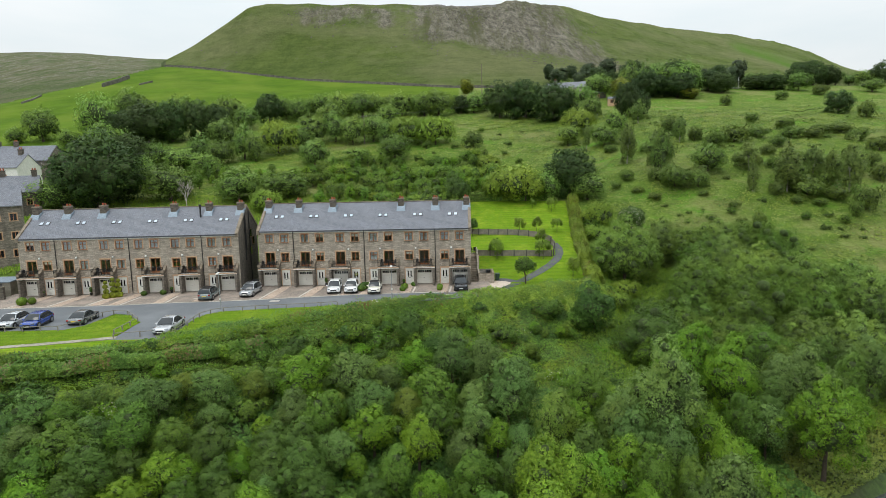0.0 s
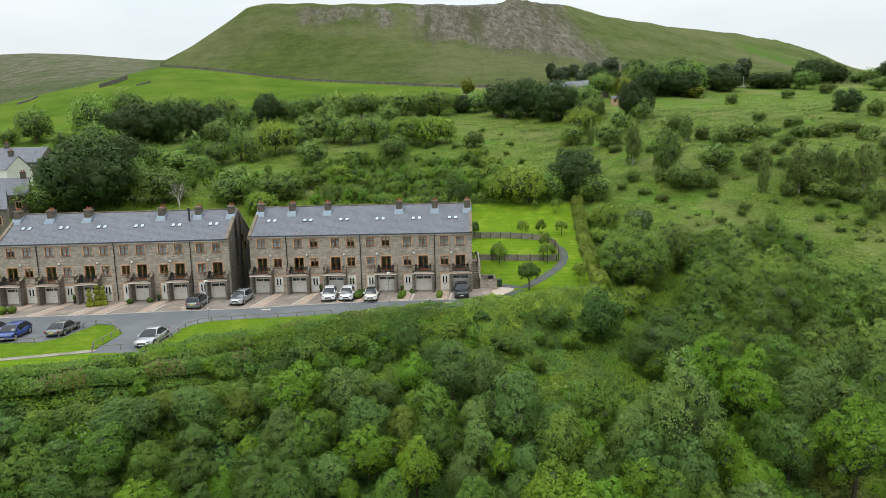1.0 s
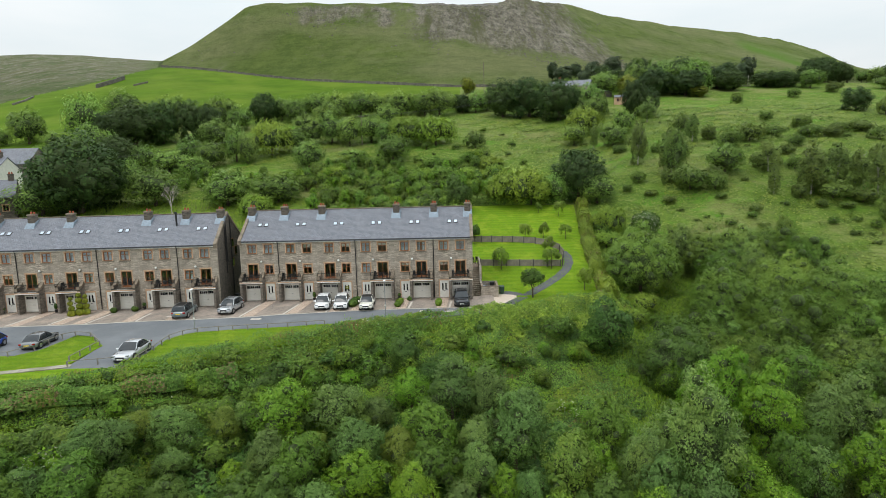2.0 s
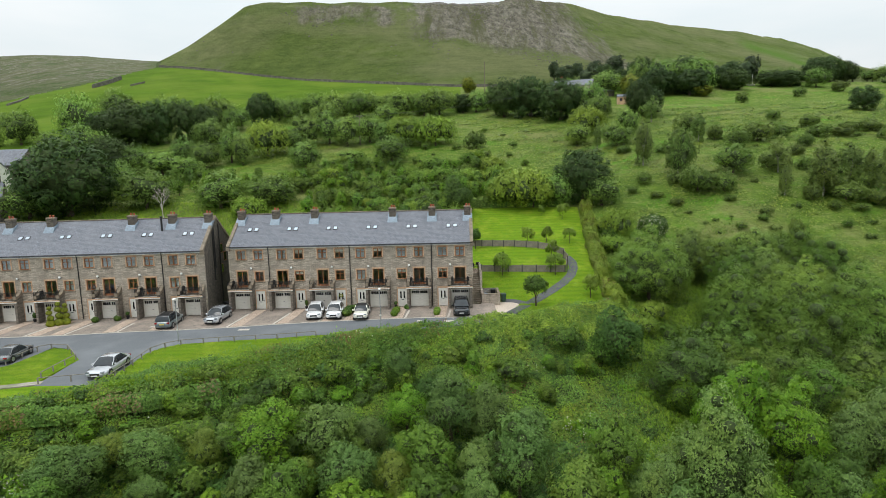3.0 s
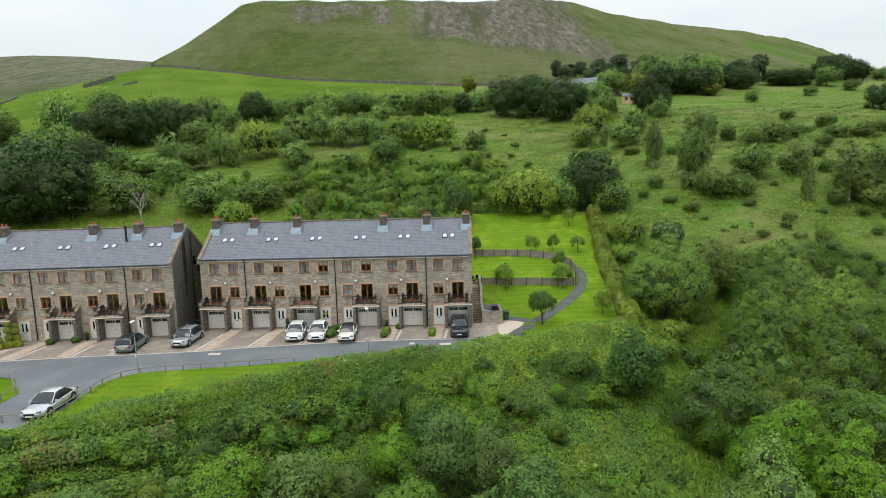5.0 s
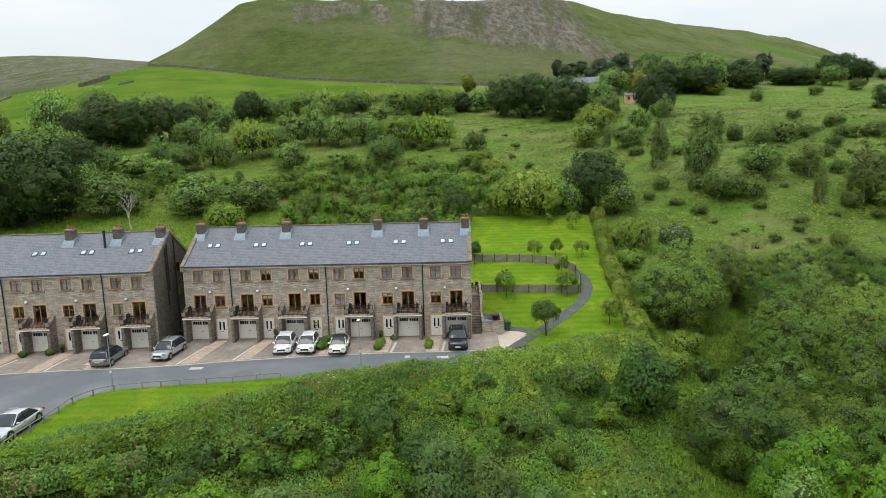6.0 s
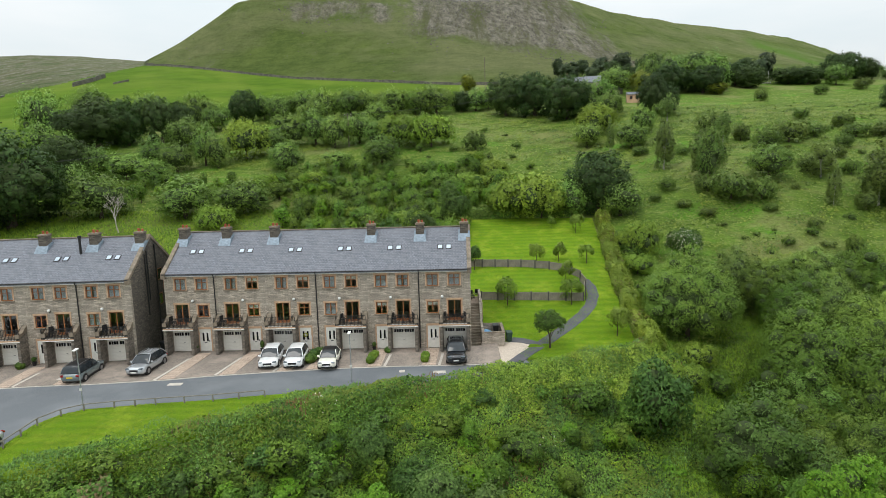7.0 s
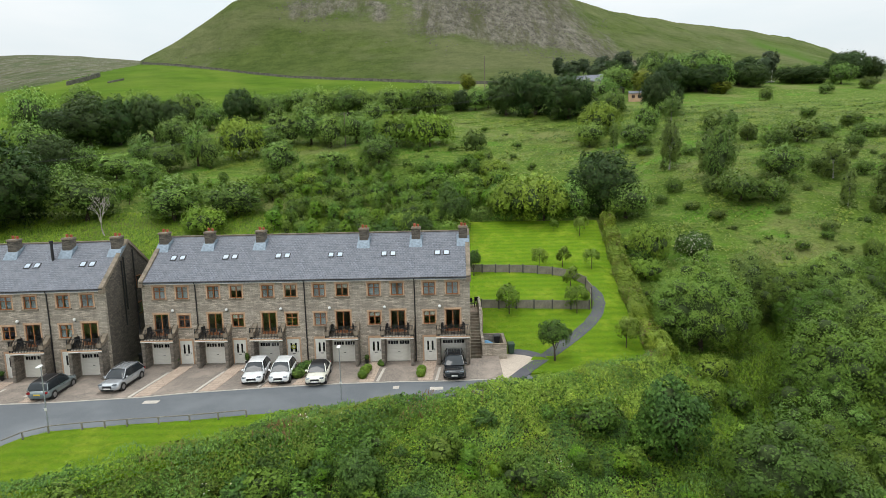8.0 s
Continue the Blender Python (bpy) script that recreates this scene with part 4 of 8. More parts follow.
def ramp_sheet(name, outline, material, label, category, lift, parent=None, group=""):
    """Paving that rises from the kerb to the house fronts."""
    bm = bmesh.new()
    v = [bm.verts.new((x, y, drive_z(x, y) + lift)) for x, y in outline]
    f = bm.faces.new(v)
    f.normal_update()
    if f.normal.z < 0:
        f.normal_flip()
    bmesh.ops.triangulate(bm, faces=bm.faces[:])
    ext = bmesh.ops.extrude_face_region(bm, geom=bm.faces[:])
    bmesh.ops.translate(bm, verts=[q for q in ext["geom"] if isinstance(q, bmesh.types.BMVert)], vec=(0, 0, -0.25))
    bmesh.ops.recalc_face_normals(bm, faces=bm.faces[:])
    me = bpy.data.meshes.new(name)
    bm.to_mesh(me)
    bm.free()
    me.materials.append(material)
    ob = new(name, me)
    return tagged(ob, label, category, group, "structure")


def kerb_y(x):
    return float(np.interp(x, [p[0] for p in ROAD_FAR], [p[1] for p in ROAD_FAR]))


def drive_z(x, y):
    k = kerb_y(x)
    front = 79.8 if x < -27.5 else 82.5
    return 0.68 + (FLOOR - 0.70) * min(max((y - k) / (front - k), 0), 1)


def forecourt(name, x0, x1, front, lift=0.0):
    xs = [x0] + [p[0] for p in ROAD_FAR if x0 < p[0] < x1] + [x1]
    ramp_sheet(name, [(x, kerb_y(x) + 0.13) for x in xs] + [(x1, front), (x0, front)], M["setts"], "brown block-paved driveways before the garages", "pavement", lift)


forecourt("forecourt_1", -60, -27.6, 80.6)
forecourt("forecourt_2", -27.6, 4.4, 82.85)
forecourt("forecourt_3", 4.4, 6.0, 83.5, 0.004)
# kerb stones along the far side of the road
kerb = thing("kerb", "pale stone kerb between road and driveways", "kerb", kind="structure")
x = -60.0
while x < 6:
    a, b = Vector((x, kerb_y(x), 0.45)), Vector((x + 0.9, kerb_y(x + 0.9), 0.45))
    k = placed("kerb_stone", ("kerb_stone",), lambda: boxes((0.006, 0.9, -0.0, 0.125, 0, 0.22), bevel=0.012), M["kerb"], kerb, a)
    k.rotation_euler = (0, 0, math.atan2(b.y - a.y, b.x - a.x))
    x += 0.905
# flagged strips from each front door to the kerb
for m, front in ((TERRACE_L, 79.2), (TERRACE_R, 82.3)):
    for i in range(6):
        p = m @ Vector((UNIT * i + (3.75 if i < 3 else 1.22), 0, 0))
        skew = 0.9 if i < 4 else 0.3
        w = 0.62
        lo = p.x - skew
        ramp_sheet("door_path", [(lo - w, kerb_y(lo - w) + 0.14), (lo + w, kerb_y(lo + w) + 0.14), (p.x + w, front), (p.x - w, front)], M["flags"], "buff flagstone path to a front door", "path", 0.012, group="door paths")
        q = p.x + (-1 if i < 3 else 1) * 0.95
        lo = q - skew
        ramp_sheet("edging_strip", [(lo - 0.12, kerb_y(lo) + 0.14), (lo + 0.12, kerb_y(lo) + 0.14), (q + 0.12, front - 1.4), (q - 0.12, front - 1.4)], M["kerb"], "pale stone edging strip between driveways", "edging", 0.016, group="edging strips")

# the end lawn, path, gravel and verges
LAWN = [(8.5, 79.6), (12, 79.9), (16, 80.6), (19.6, 81.5), (20.4, 91), (21.4, 100.1), (22.8, 109.3), (24.4, 121.6), (4.0, 122.4), (3.6, 96), (4.9, 90.5), (4.9, 87.9), (7.0, 87.8), (7.2, 85.1), (9.6, 84.4), (7.9, 81)]
sheet("lawn", LAWN, M["lawn"], "bright mown lawn with faint mowing stripes", "lawn", lift=0.02, thick=0.25)
sheet("path", strip([(7.0, 78.3), (8.4, 80.7), (10.2, 83.4), (12.0, 85.3), (14.0, 87.4), (15.9, 89.7), (17.2, 91.8), (18.1, 94.3), (18.3, 96.4), (17.9, 98.4)], 1.25), M["path"], "dark asphalt garden path curving up the lawn", "path", lift=0.055, thick=0.25)
sheet("path", strip([(7.2, 84.8), (8.6, 84.5), (10.4, 83.6)], 0.9), M["path"], "dark asphalt path to the bin store", "path", lift=0.05, thick=0.2)
sheet("gravel", [(6.0, 78.5), (6.9, 78.6), (9.7, 83.4), (8.4, 84.05), (6.9, 84.3), (6.0, 83.5)], M["gravel"], "pale pinkish gravel patch beside the path", "gravel", lift=0.05, thick=0.2)
VERGE = [(-11.5, 72.2)] + ROAD_NEAR[4:12] + [(-29.0, 60.8), (-28.6, 58.4), (-26, 58.9), (-18, 63.4), (-12.5, 66.6)]
sheet("verge", VERGE, M["lawn"], "bright mown grass verge below the road", "verge", z=0.64)
ISLAND = [(-34.9, 59.9), (-34.9, 65.5), (-37.9, 68.9), (-40.0, 69.4), (-40.6, 64.4), (-42.0, 62.7), (-60, 62.5), (-75, 62.3), (-75, 56.0), (-44.2, 57.4), (-39, 58.6)]
sheet("verge", ISLAND, M["lawn"], "bright mown grass island beside the parking bay", "verge", z=0.645)
sheet("path", strip([(-34.4, 59.5), (-39.0, 58.1), (-44.3, 56.8), (-60, 54.9)], 0.9), M["worn_path"], "pale worn footpath beside the grass", "path", z=0.655)
sheet("verge", strip([(-29.5, 57.5), (-34.4, 57.6), (-39.0, 56.4), (-44.3, 55.1), (-60, 53.2)], 2.2), M["lawn"], "bright mown grass strip along the hedge", "verge", z=0.64)

# river below the wood
sheet("water", [(24, 20), (24, 44), (32, 48), (60, 64), (75, 64), (75, 20)], M["water"], "dark rippled river water", "river", z=-11.1, thick=0.3)


# ---------- fences ----------
def knee_rail(points, label="low grey timber knee rail along the road edge"):
    """Posts about two metres apart with one rail notched over them."""
    f = thing("knee_rail", label, "fence", group="knee rails")
    pts, out = [Vector((x, y, 0.64)) for x, y in points], []
    for a, b in zip(pts, pts[1:]):
        n = max(1, round((b - a).length / 1.9))
        out += [a.lerp(b, k / n) for k in range(n)]
    out.append(pts[-1])
    for p in out:
        placed("post", ("knee_post",), lambda: boxes((-0.05, 0.05, -0.05, 0.05, -0.25, 0.52), bevel=0.012), M["grey_rail"], f, p)
    for a, b in zip(out, out[1:]):
        d = b - a
        r = part("rail", boxes((0.004, d.length - 0.004, -0.035, 0.035, 0.5, 0.565), bevel=0.01), M["grey_rail"], f)
        r.location, r.rotation_euler = a + Vector((0, 0, 0.005)), (0, 0, math.atan2(d.y, d.x))


knee_rail([(-13.6, 71.6), (-17.5, 70.9), (-21.8, 70.4), (-24.8, 69.95), (-26.9, 69.5), (-28.1, 68.6), (-28.8, 67.0), (-28.7, 63.5), (-28.7, 60.6), (-28.6, 59.4)])
knee_rail([(-35.2, 60.6), (-35.2, 65.5), (-38.0, 68.7), (-39.9, 69.1), (-40.8, 68.3), (-41.1, 64.4), (-42.3, 62.4), (-48, 62.3), (-58, 62.2)], "low grey timber knee rail round the grass island")
knee_rail([(-29.8, 60.2), (-32, 59.7), (-34.5, 59.2)], "short low timber knee rail at the path")


def board_fence(name, points, high, label):
    """Weathered panels between posts, each panel stepped to the slope."""
    f = thing(name, label, "fence", group="garden fences")
    pts, out = [Vector((x, y, 0)) for x, y in points], []
    for a, b in zip(pts, pts[1:]):
        n = max(1, round((b - a).length / 1.85))
        out += [a.lerp(b, k / n) for k in range(n)]
    out.append(pts[-1])
    for p in out:
        p.z = height(p.x, p.y) + 0.02

    def panel():
        bm, front = bmesh.new(), []
        for k in range(15):
            y = -0.02 + 0.014 * (k % 2)
            front += [(1.75 * k / 15, y), (1.75 * (k + 1) / 15, y)]
        ring = front + [(x, y + 0.026) for x, y in reversed(front)]
        lo, up = [[bm.verts.new((x, y, z)) for x, y in ring] for z in (0.05, high - 0.05)]
        n = len(front)
        for r in (lo, up):
            for k in range(n - 1):
                bm.faces.new((r[k], r[k + 1], r[2 * n - 2 - k], r[2 * n - 1 - k]))
        for k in range(2 * n):
            bm.faces.new((lo[k], lo[(k + 1) % (2 * n)], up[(k + 1) % (2 * n)], up[k]))
        bmesh.ops.recalc_face_normals(bm, faces=bm.faces[:])
        return bm

    def batten():
        bm = bmesh.new()
        v = [bm.verts.new((xx, yy, zz)) for yy in (-0.036, -0.022) for xx, zz in ((0, 0.1), (0.07, 0.1), (0.32, high - 0.1), (0.25, high - 0.1))]
        for q in ((0, 1, 2, 3), (7, 6, 5, 4), (0, 4, 5, 1), (1, 5, 6, 2), (2, 6, 7, 3), (3, 7, 4, 0)):
            bm.faces.new([v[i] for i in q])
        return bm

    for p in out:
        placed("post", ("fence_post", high), lambda: boxes((-0.07, 0.07, -0.09, 0.05, -0.4, high + 0.12), bevel=0.01), M["rail"], f, p)
    for a, b in zip(out, out[1:]):
        d = b - a
        q = placed("panel", ("fence_panel", high), panel, M["fence"], f, a)
        flat = math.hypot(d.x, d.y)
        q.matrix_local = Matrix.Translation(a) @ Matrix.Rotation(math.atan2(d.y, d.x), 4, "Z") @ Matrix(((flat / 1.75, 0, 0, 0), (0, 1, 0, 0), (d.z / 1.75, 0, 1, 0), (0, 0, 0, 1)))
        placed("cap", ("fence_cap",), lambda: boxes((0, 1.75, -0.03, 0.03, 0, 0.05)), M["fence"], q, (0, 0, high - 0.046))
        for k in range(5):
            placed("batten", ("fence_batten", high), batten, M["fence"], q, (0.08 + 0.33 * k, 0, 0))


board_fence("garden_fence", [(5.0, 93.6), (10.7, 93.2), (16.6, 92.8)], 0.98, "weathered grey-brown board fence across the lawn")
board_fence("garden_fence", [(4.0, 103.2), (10.7, 102.7), (14.2, 101.8), (16.4, 100.4), (17.4, 98.2), (17.5, 95.8), (16.9, 93.0)], 1.0, "weathered grey-brown board fence curving round a garden plot")

# ---------- bin store, steps and bin ----------
store = thing("bin_store", "open-topped coursed stone bin store beside the end house", "bin store", Matrix.Translation((4.5, 83.4, 0.66)))
for row in ((0, 2.25, 0, 0.22, -0.3, 1.38), (0, 0.22, 0.224, 3.5, -0.3, 1.38), (2.03, 2.25, 0.224, 3.5, -0.3, 1.38), (0.224, 2.026, 3.28, 3.5, -0.3, 1.38)):
    part("wall", boxes(row), M["stone"], store)
for row in ((-0.04, 2.29, -0.04, 0.26, 1.384, 1.46), (-0.04, 0.26, 0.264, 3.24, 1.384, 1.46), (1.99, 2.29, 0.264, 3.24, 1.384, 1.46), (-0.04, 2.29, 3.244, 3.54, 1.384, 1.46)):
    part("coping", boxes(row, bevel=0.012), M["coping"], store)
part("floor_slab", boxes((0.224, 2.026, 0.224, 3.276, -0.2, 0.45)), M["flags"], store)
M["blue_bag"] = plain("blue_white_sack", srgb(120, 170, 205), 0.4)
for k, (x, y) in enumerate(((5.1, 85.3), (5.3, 85.8), (5.1, 86.25), (5.75, 85.2))):
    bm = bmesh.new()
    bmesh.ops.create_icosphere(bm, subdivisions=2, radius=0.38)
    for v in bm.verts:
        v.co += v.normal * 0.08 * noise.noise(v.co * 4 + Vector((k, 0, 0)))
        v.co.z = v.co.z * 0.75 + 0.26
    me = bpy.data.meshes.new("refuse_sack")
    bm.to_mesh(me)
    bm.free()
    me.materials.append(M["blue_bag"] if k < 3 else M["black"])
    ob = tagged(new("refuse_sack", me), "tied plastic refuse sack lying in the bin store", "refuse sack", "refuse sacks")
    ob.location = (x, y, 1.1)

M["bin_green"] = plain("dark_green_plastic", srgb(28, 62, 46), 0.45)
M["bin_black"] = plain("black_bin_plastic", srgb(34, 36, 38), 0.45)


def wheelie_bin(x, y, z, turn, mat, label):
    b = thing("wheelie_bin", label, "bin", Matrix.Translation((x, y, z)) @ Matrix.Rotation(turn, 4, "Z"), group="wheelie bins")
    bm = bmesh.new()
    lo = [bm.verts.new(p) for p in ((-0.22, -0.26, 0.08), (0.22, -0.26, 0.08), (0.22, 0.24, 0.08), (-0.22, 0.24, 0.08))]
    hi = [bm.verts.new(p) for p in ((-0.29, -0.36, 0.98), (0.29, -0.36, 0.98), (0.29, 0.34, 0.98), (-0.29, 0.34, 0.98))]
    bm.faces.new(lo[::-1])
    bm.faces.new(hi)
    for k in range(4):
        bm.faces.new((lo[k], lo[(k + 1) % 4], hi[(k + 1) % 4], hi[k]))
    bmesh.ops.bevel(bm, geom=bm.edges[:], offset=0.03, segments=2, affect="EDGES")
    part("body", bm, mat, b)
    part("lid", boxes((-0.31, 0.31, -0.39, 0.38, 0.985, 1.05, (-0.02, 0.03)), bevel=0.02), mat, b)
    for s in (-1, 1):
        part("wheel", tube([(s * 0.2, 0.26, 0.1), (s * 0.26, 0.26, 0.1)], 0.1, 12), M["black"], b)
    part("handle", tube([(-0.24, 0.42, 0.98), (0.24, 0.42, 0.98)], 0.02, 6), mat, b)


wheelie_bin(7.25, 84.3, height(7.25, 84.3) + 0.07, 0.1, M["bin_green"], "dark green wheelie bin standing by the bin store")
wheelie_bin(6.05, 86.15, 1.11, 0.0, M["bin_black"], "black wheelie bin inside the bin store")
wheelie_bin(-27.6, 84.2, 0.62, 1.2, M["bin_black"], "black wheelie bin in the gap between the terraces")

steps = thing("garden_steps", "stone steps climbing beside the gable to the garden", "steps")
for k in range(15):
    part("step", boxes((3.42, 4.48, 83.9 + 0.36 * k, 83.9 + 0.36 * (k + 1) + 0.03, 0.4, 0.85 + 0.2 * k), bevel=0.01), M["coping"], steps)
part("landing", boxes((3.42, 4.9, 89.34, 92.5, 0.9, 3.72), bevel=0.01), M["flags"], steps)
bm = bmesh.new()
prof = [(83.65, 0.3), (92.4, 0.3), (92.4, 4.6), (89.3, 4.6), (86.9, 2.25), (83.65, 2.1)]
for xx in (4.502, 4.74):
    [bm.verts.new((xx, y, z)) for y, z in prof]
bm.verts.ensure_lookup_table()
vs = bm.verts[:]
bm.faces.new(vs[:6])
bm.faces.new(vs[6:][::-1])
for k in range(6):
    bm.faces.new((vs[k], vs[6 + k], vs[6 + (k + 1) % 6], vs[(k + 1) % 6]))
bmesh.ops.recalc_face_normals(bm, faces=bm.faces[:])
part("flank_wall", bm, M["stone"], steps)


def garden_chair(x, y, z, turn, label="dark metal garden chair on the raised patio", group="patio chairs"):
    c = thing("garden_chair", label, "chair", Matrix.Translation((x, y, z)) @ Matrix.Rotation(turn, 4, "Z"), group=group)
    placed("seat", ("chair_seat",), lambda: boxes((-0.24, 0.24, -0.22, 0.22, 0.42, 0.46), bevel=0.01), M["black"], c)
    placed("backrest", ("chair_back",), lambda: boxes((-0.24, 0.24, 0.2, 0.24, 0.5, 0.95), bevel=0.01), M["black"], c)
    for sx in (-0.22, 0.22):
        for sy in (-0.2, 0.22):
            placed("leg", ("chair_leg", sy), lambda: boxes((-0.018, 0.018, -0.018, 0.018, 0, 0.42 if sy < 0 else 0.95)), M["black"], c, (sx, sy, 0))
        placed("armrest", ("chair_arm",), lambda: boxes((-0.03, 0.03, -0.22, 0.2, 0.64, 0.67)), M["black"], c, (sx, 0, 0))


garden_chair(3.85, 91.2, 3.73, 0.6)
garden_chair(4.3, 91.7, 3.73, -0.5)


# ---------- street lamps and poles ----------
M["galv"] = plain("galvanised_steel", srgb(168, 172, 174), 0.45, 0.6)
M["pole_wood"] = surface("grey_pole_timber", srgb(132, 122, 108), srgb(104, 96, 86), 8, 0.9, squash=(5, 5, 0.5))


def street_lamp(x, y, top):
    s = thing("street_lamp", "slim grey steel street lamp at the road edge", "street lamp", Matrix.Translation((x, y, 0.6)), group="street lamps")
    part("column", tube([(0, 0, -0.3), (0, 0, 0.9), (0, 0, 0.92), (0, 0, top)], [0.065, 0.065, 0.042, 0.034], 10), M["galv"], s)
    part("lantern", boxes((-0.13, 0.13, -0.42, 0.1, top, top + 0.09, (-0.03, 0.02)), bevel=0.02), M["lampshade"], s, "pale lantern head")
    part("sign", boxes((-0.1, 0.1, -0.075, -0.06, 1.3, 1.5)), M["white"], s, "small white notice plate")


street_lamp(-27.6, 70.5, 4.6)
street_lamp(-7.1, 74.6, 4.3)


def utility_pole(x, y, tall, label, arm=True):
    z = height(x, y)
    s = thing("utility_pole", label, "utility pole", Matrix.Translation((x, y, z)), group="utility poles")
    part("pole", tube([(0, 0, -0.6), (0, 0, tall)], [0.16, 0.11], 8), M["pole_wood"], s)
    if arm:
        part("crossarm", boxes((-0.9, 0.9, -0.06, 0.06, tall - 0.5, tall - 0.36)), M["pole_wood"], s)
        for k in (-0.8, 0, 0.8):
            part("insulator", tube([(k, 0, tall - 0.36), (k, 0, tall - 0.16)], 0.05, 6), M["white"], s)


utility_pole(-24.5, 185.7, 8.4, "bleached timber utility pole above the scrub")
utility_pole(-89.5, 134.5, 9.0, "timber utility pole hung with ivy beside the old houses")
utility_pole(16.5, 262, 16.0, "tall timber utility pole on the skyline pasture", False)
utility_pole(36, 222, 9.0, "timber utility pole at the wood edge")
mast = thing("white_mast", "small white post and hut on the pasture crest", "post", Matrix.Translation((140.3, 291.8, height(140.3, 291.8))))
part("post", tube([(0, 0, -0.3), (0, 0, 5.0)], 0.2, 8), M["white"], mast)
part("hut", boxes((-1.8, 1.6, 0.6, 2.2, -0.3, 0.6), bevel=0.03), M["white"], mast)


# ---------- parked cars ----------
M["tyre"] = plain("tyre_rubber", srgb(28, 28, 29), 0.85)
M["alloy"] = plain("alloy_rim", srgb(170, 172, 175), 0.3, 0.8)
M["car_glass"] = plain("tinted_car_glass", srgb(44, 50, 54), 0.05)
M["lens"] = plain("headlamp_lens", srgb(120, 128, 134), 0.06, 0.5)
M["tail"] = plain("red_tail_lens", srgb(140, 20, 22), 0.15)
M["plate_front"] = plain("white_plate", srgb(232, 232, 226), 0.5)
M["plate_rear"] = plain("yellow_plate", srgb(226, 196, 50), 0.5)
M["trim"] = plain("black_car_trim", srgb(24, 24, 26), 0.5)


def loft(rings, closed=True):
    bm = bmesh.new()
    vs = [[bm.verts.new(p) for p in r] for r in rings]
    n = len(vs[0])
    for a, b in zip(vs, vs[1:]):
        for k in range(n if closed else n - 1):
            bm.faces.new((a[k], a[(k + 1) % n], b[(k + 1) % n], b[k]))
    bm.faces.new(vs[0])
    bm.faces.new(vs[-1][::-1])
    bmesh.ops.recalc_face_normals(bm, faces=bm.faces[:])
    return bm


def car(name, label, paint, x, y, turn, long, wide, tall, bonnet, tail, z, roof=None, soft_top=False, group="parked cars", rails=False):
    """A car with its nose to -y. bonnet and tail: bonnet length and how upright the back is, as shares."""
    c = thing(name, label, "car", Matrix.Translation((x, y, z)) @ Matrix.Rotation(turn, 4, "Z"), group=group)
    w, l = wide / 2, long / 2
    belt, clear = tall * 0.585, 0.19
    roof = roof or paint
    nose = -1 + 2 * bonnet
    at = np.linspace(-1, 1, 25)
    half = w * np.interp(at, (-1, -0.985, -0.94, -0.84, -0.6, 0.6, 0.86, 0.95, 0.985, 1), (0.74, 0.84, 0.92, 0.975, 1, 1, 0.97, 0.91, 0.83, 0.72))
    low = np.interp(at, (-1, -0.95, -0.8, 0.8, 0.95, 1), (clear + 0.14, clear + 0.02, clear, clear, clear + 0.05, clear + 0.18))
    high = belt * np.interp(at, (-1, -0.985, -0.94, -0.86, nose - 0.1, nose, 0.1, 0.6, 0.9, 0.97, 1), (0.74, 0.83, 0.89, 0.93, 0.97, 0.99, 1, 1.04, 1.03, 0.98, 0.88))
    rings = []
    for s, hw, z0, z1 in zip(at, half, low, high):
        ring = []
        for k in range(16):
            a = math.tau * (k + 0.5) / 16
            ca, sa = math.cos(a), math.sin(a)
            ex = math.copysign(abs(ca) ** 0.42, ca) * (1 - 0.05 * max(sa, 0))
            ring.append((hw * ex, s * l, (z0 + z1) / 2 + (z1 - z0) / 2 * math.copysign(abs(sa) ** 0.55, sa)))
        rings.append(ring)
    body = loft(rings)
    for f in body.faces:
        f.smooth = True
    body = part("body", body, paint, c)
    part("sill", boxes((-w * 0.985, w * 0.985, -l * 0.82, l * 0.82, clear - 0.03, clear + 0.14), bevel=0.03), M["trim"], c)
    # glasshouse: an arch that rises from the scuttle and falls to the tail
    a0, a1, b1, b0 = nose - 0.05, nose + 0.27, tail, min(tail + 0.3, 0.93)
    hw0, hw1, top = w * 0.90, w * 0.70, tall
    ss = np.concatenate([np.linspace(a0, a1, 5), np.linspace(a1, b1, 6)[1:], np.linspace(b1, b0, 5)[1:]])
    lift = np.interp(ss, (a0, (a0 + a1) / 2, a1, (a1 + b1) / 2, b1, (b1 + b0) / 2, b0), (0.02, 0.56, 0.95, 1.0, 0.93, 0.6, 0.06))
    bm = bmesh.new()
    arch = []
    for s, q in zip(ss, lift):
        z = belt + (top - belt) * q
        hw = hw0 + (hw1 - hw0) * q
        arch.append([bm.verts.new(pt) for pt in ((-hw0, s * l, belt - 0.04), (-(hw0 + hw) / 2 - 0.01, s * l, (belt + z) / 2), (-hw, s * l, z - 0.07 * q), (-hw * 0.82, s * l, z - 0.015 * q), (0, s * l, z + 0.02 * q), (hw * 0.82, s * l, z - 0.015 * q), (hw, s * l, z - 0.07 * q), ((hw0 + hw) / 2 + 0.01, s * l, (belt + z) / 2), (hw0, s * l, belt - 0.04))])
    for k, (r0, r1) in enumerate(zip(arch, arch[1:])):
        for q in range(8):
            f = bm.faces.new((r0[q], r0[q + 1], r1[q + 1], r1[q]))
            f.smooth = True
            f.material_index = 1 if (2 <= q <= 5 and (4 <= k <= 8 or (soft_top and k >= 3))) or (soft_top and k >= 7) else 0
    bmesh.ops.recalc_face_normals(bm, faces=bm.faces[:])
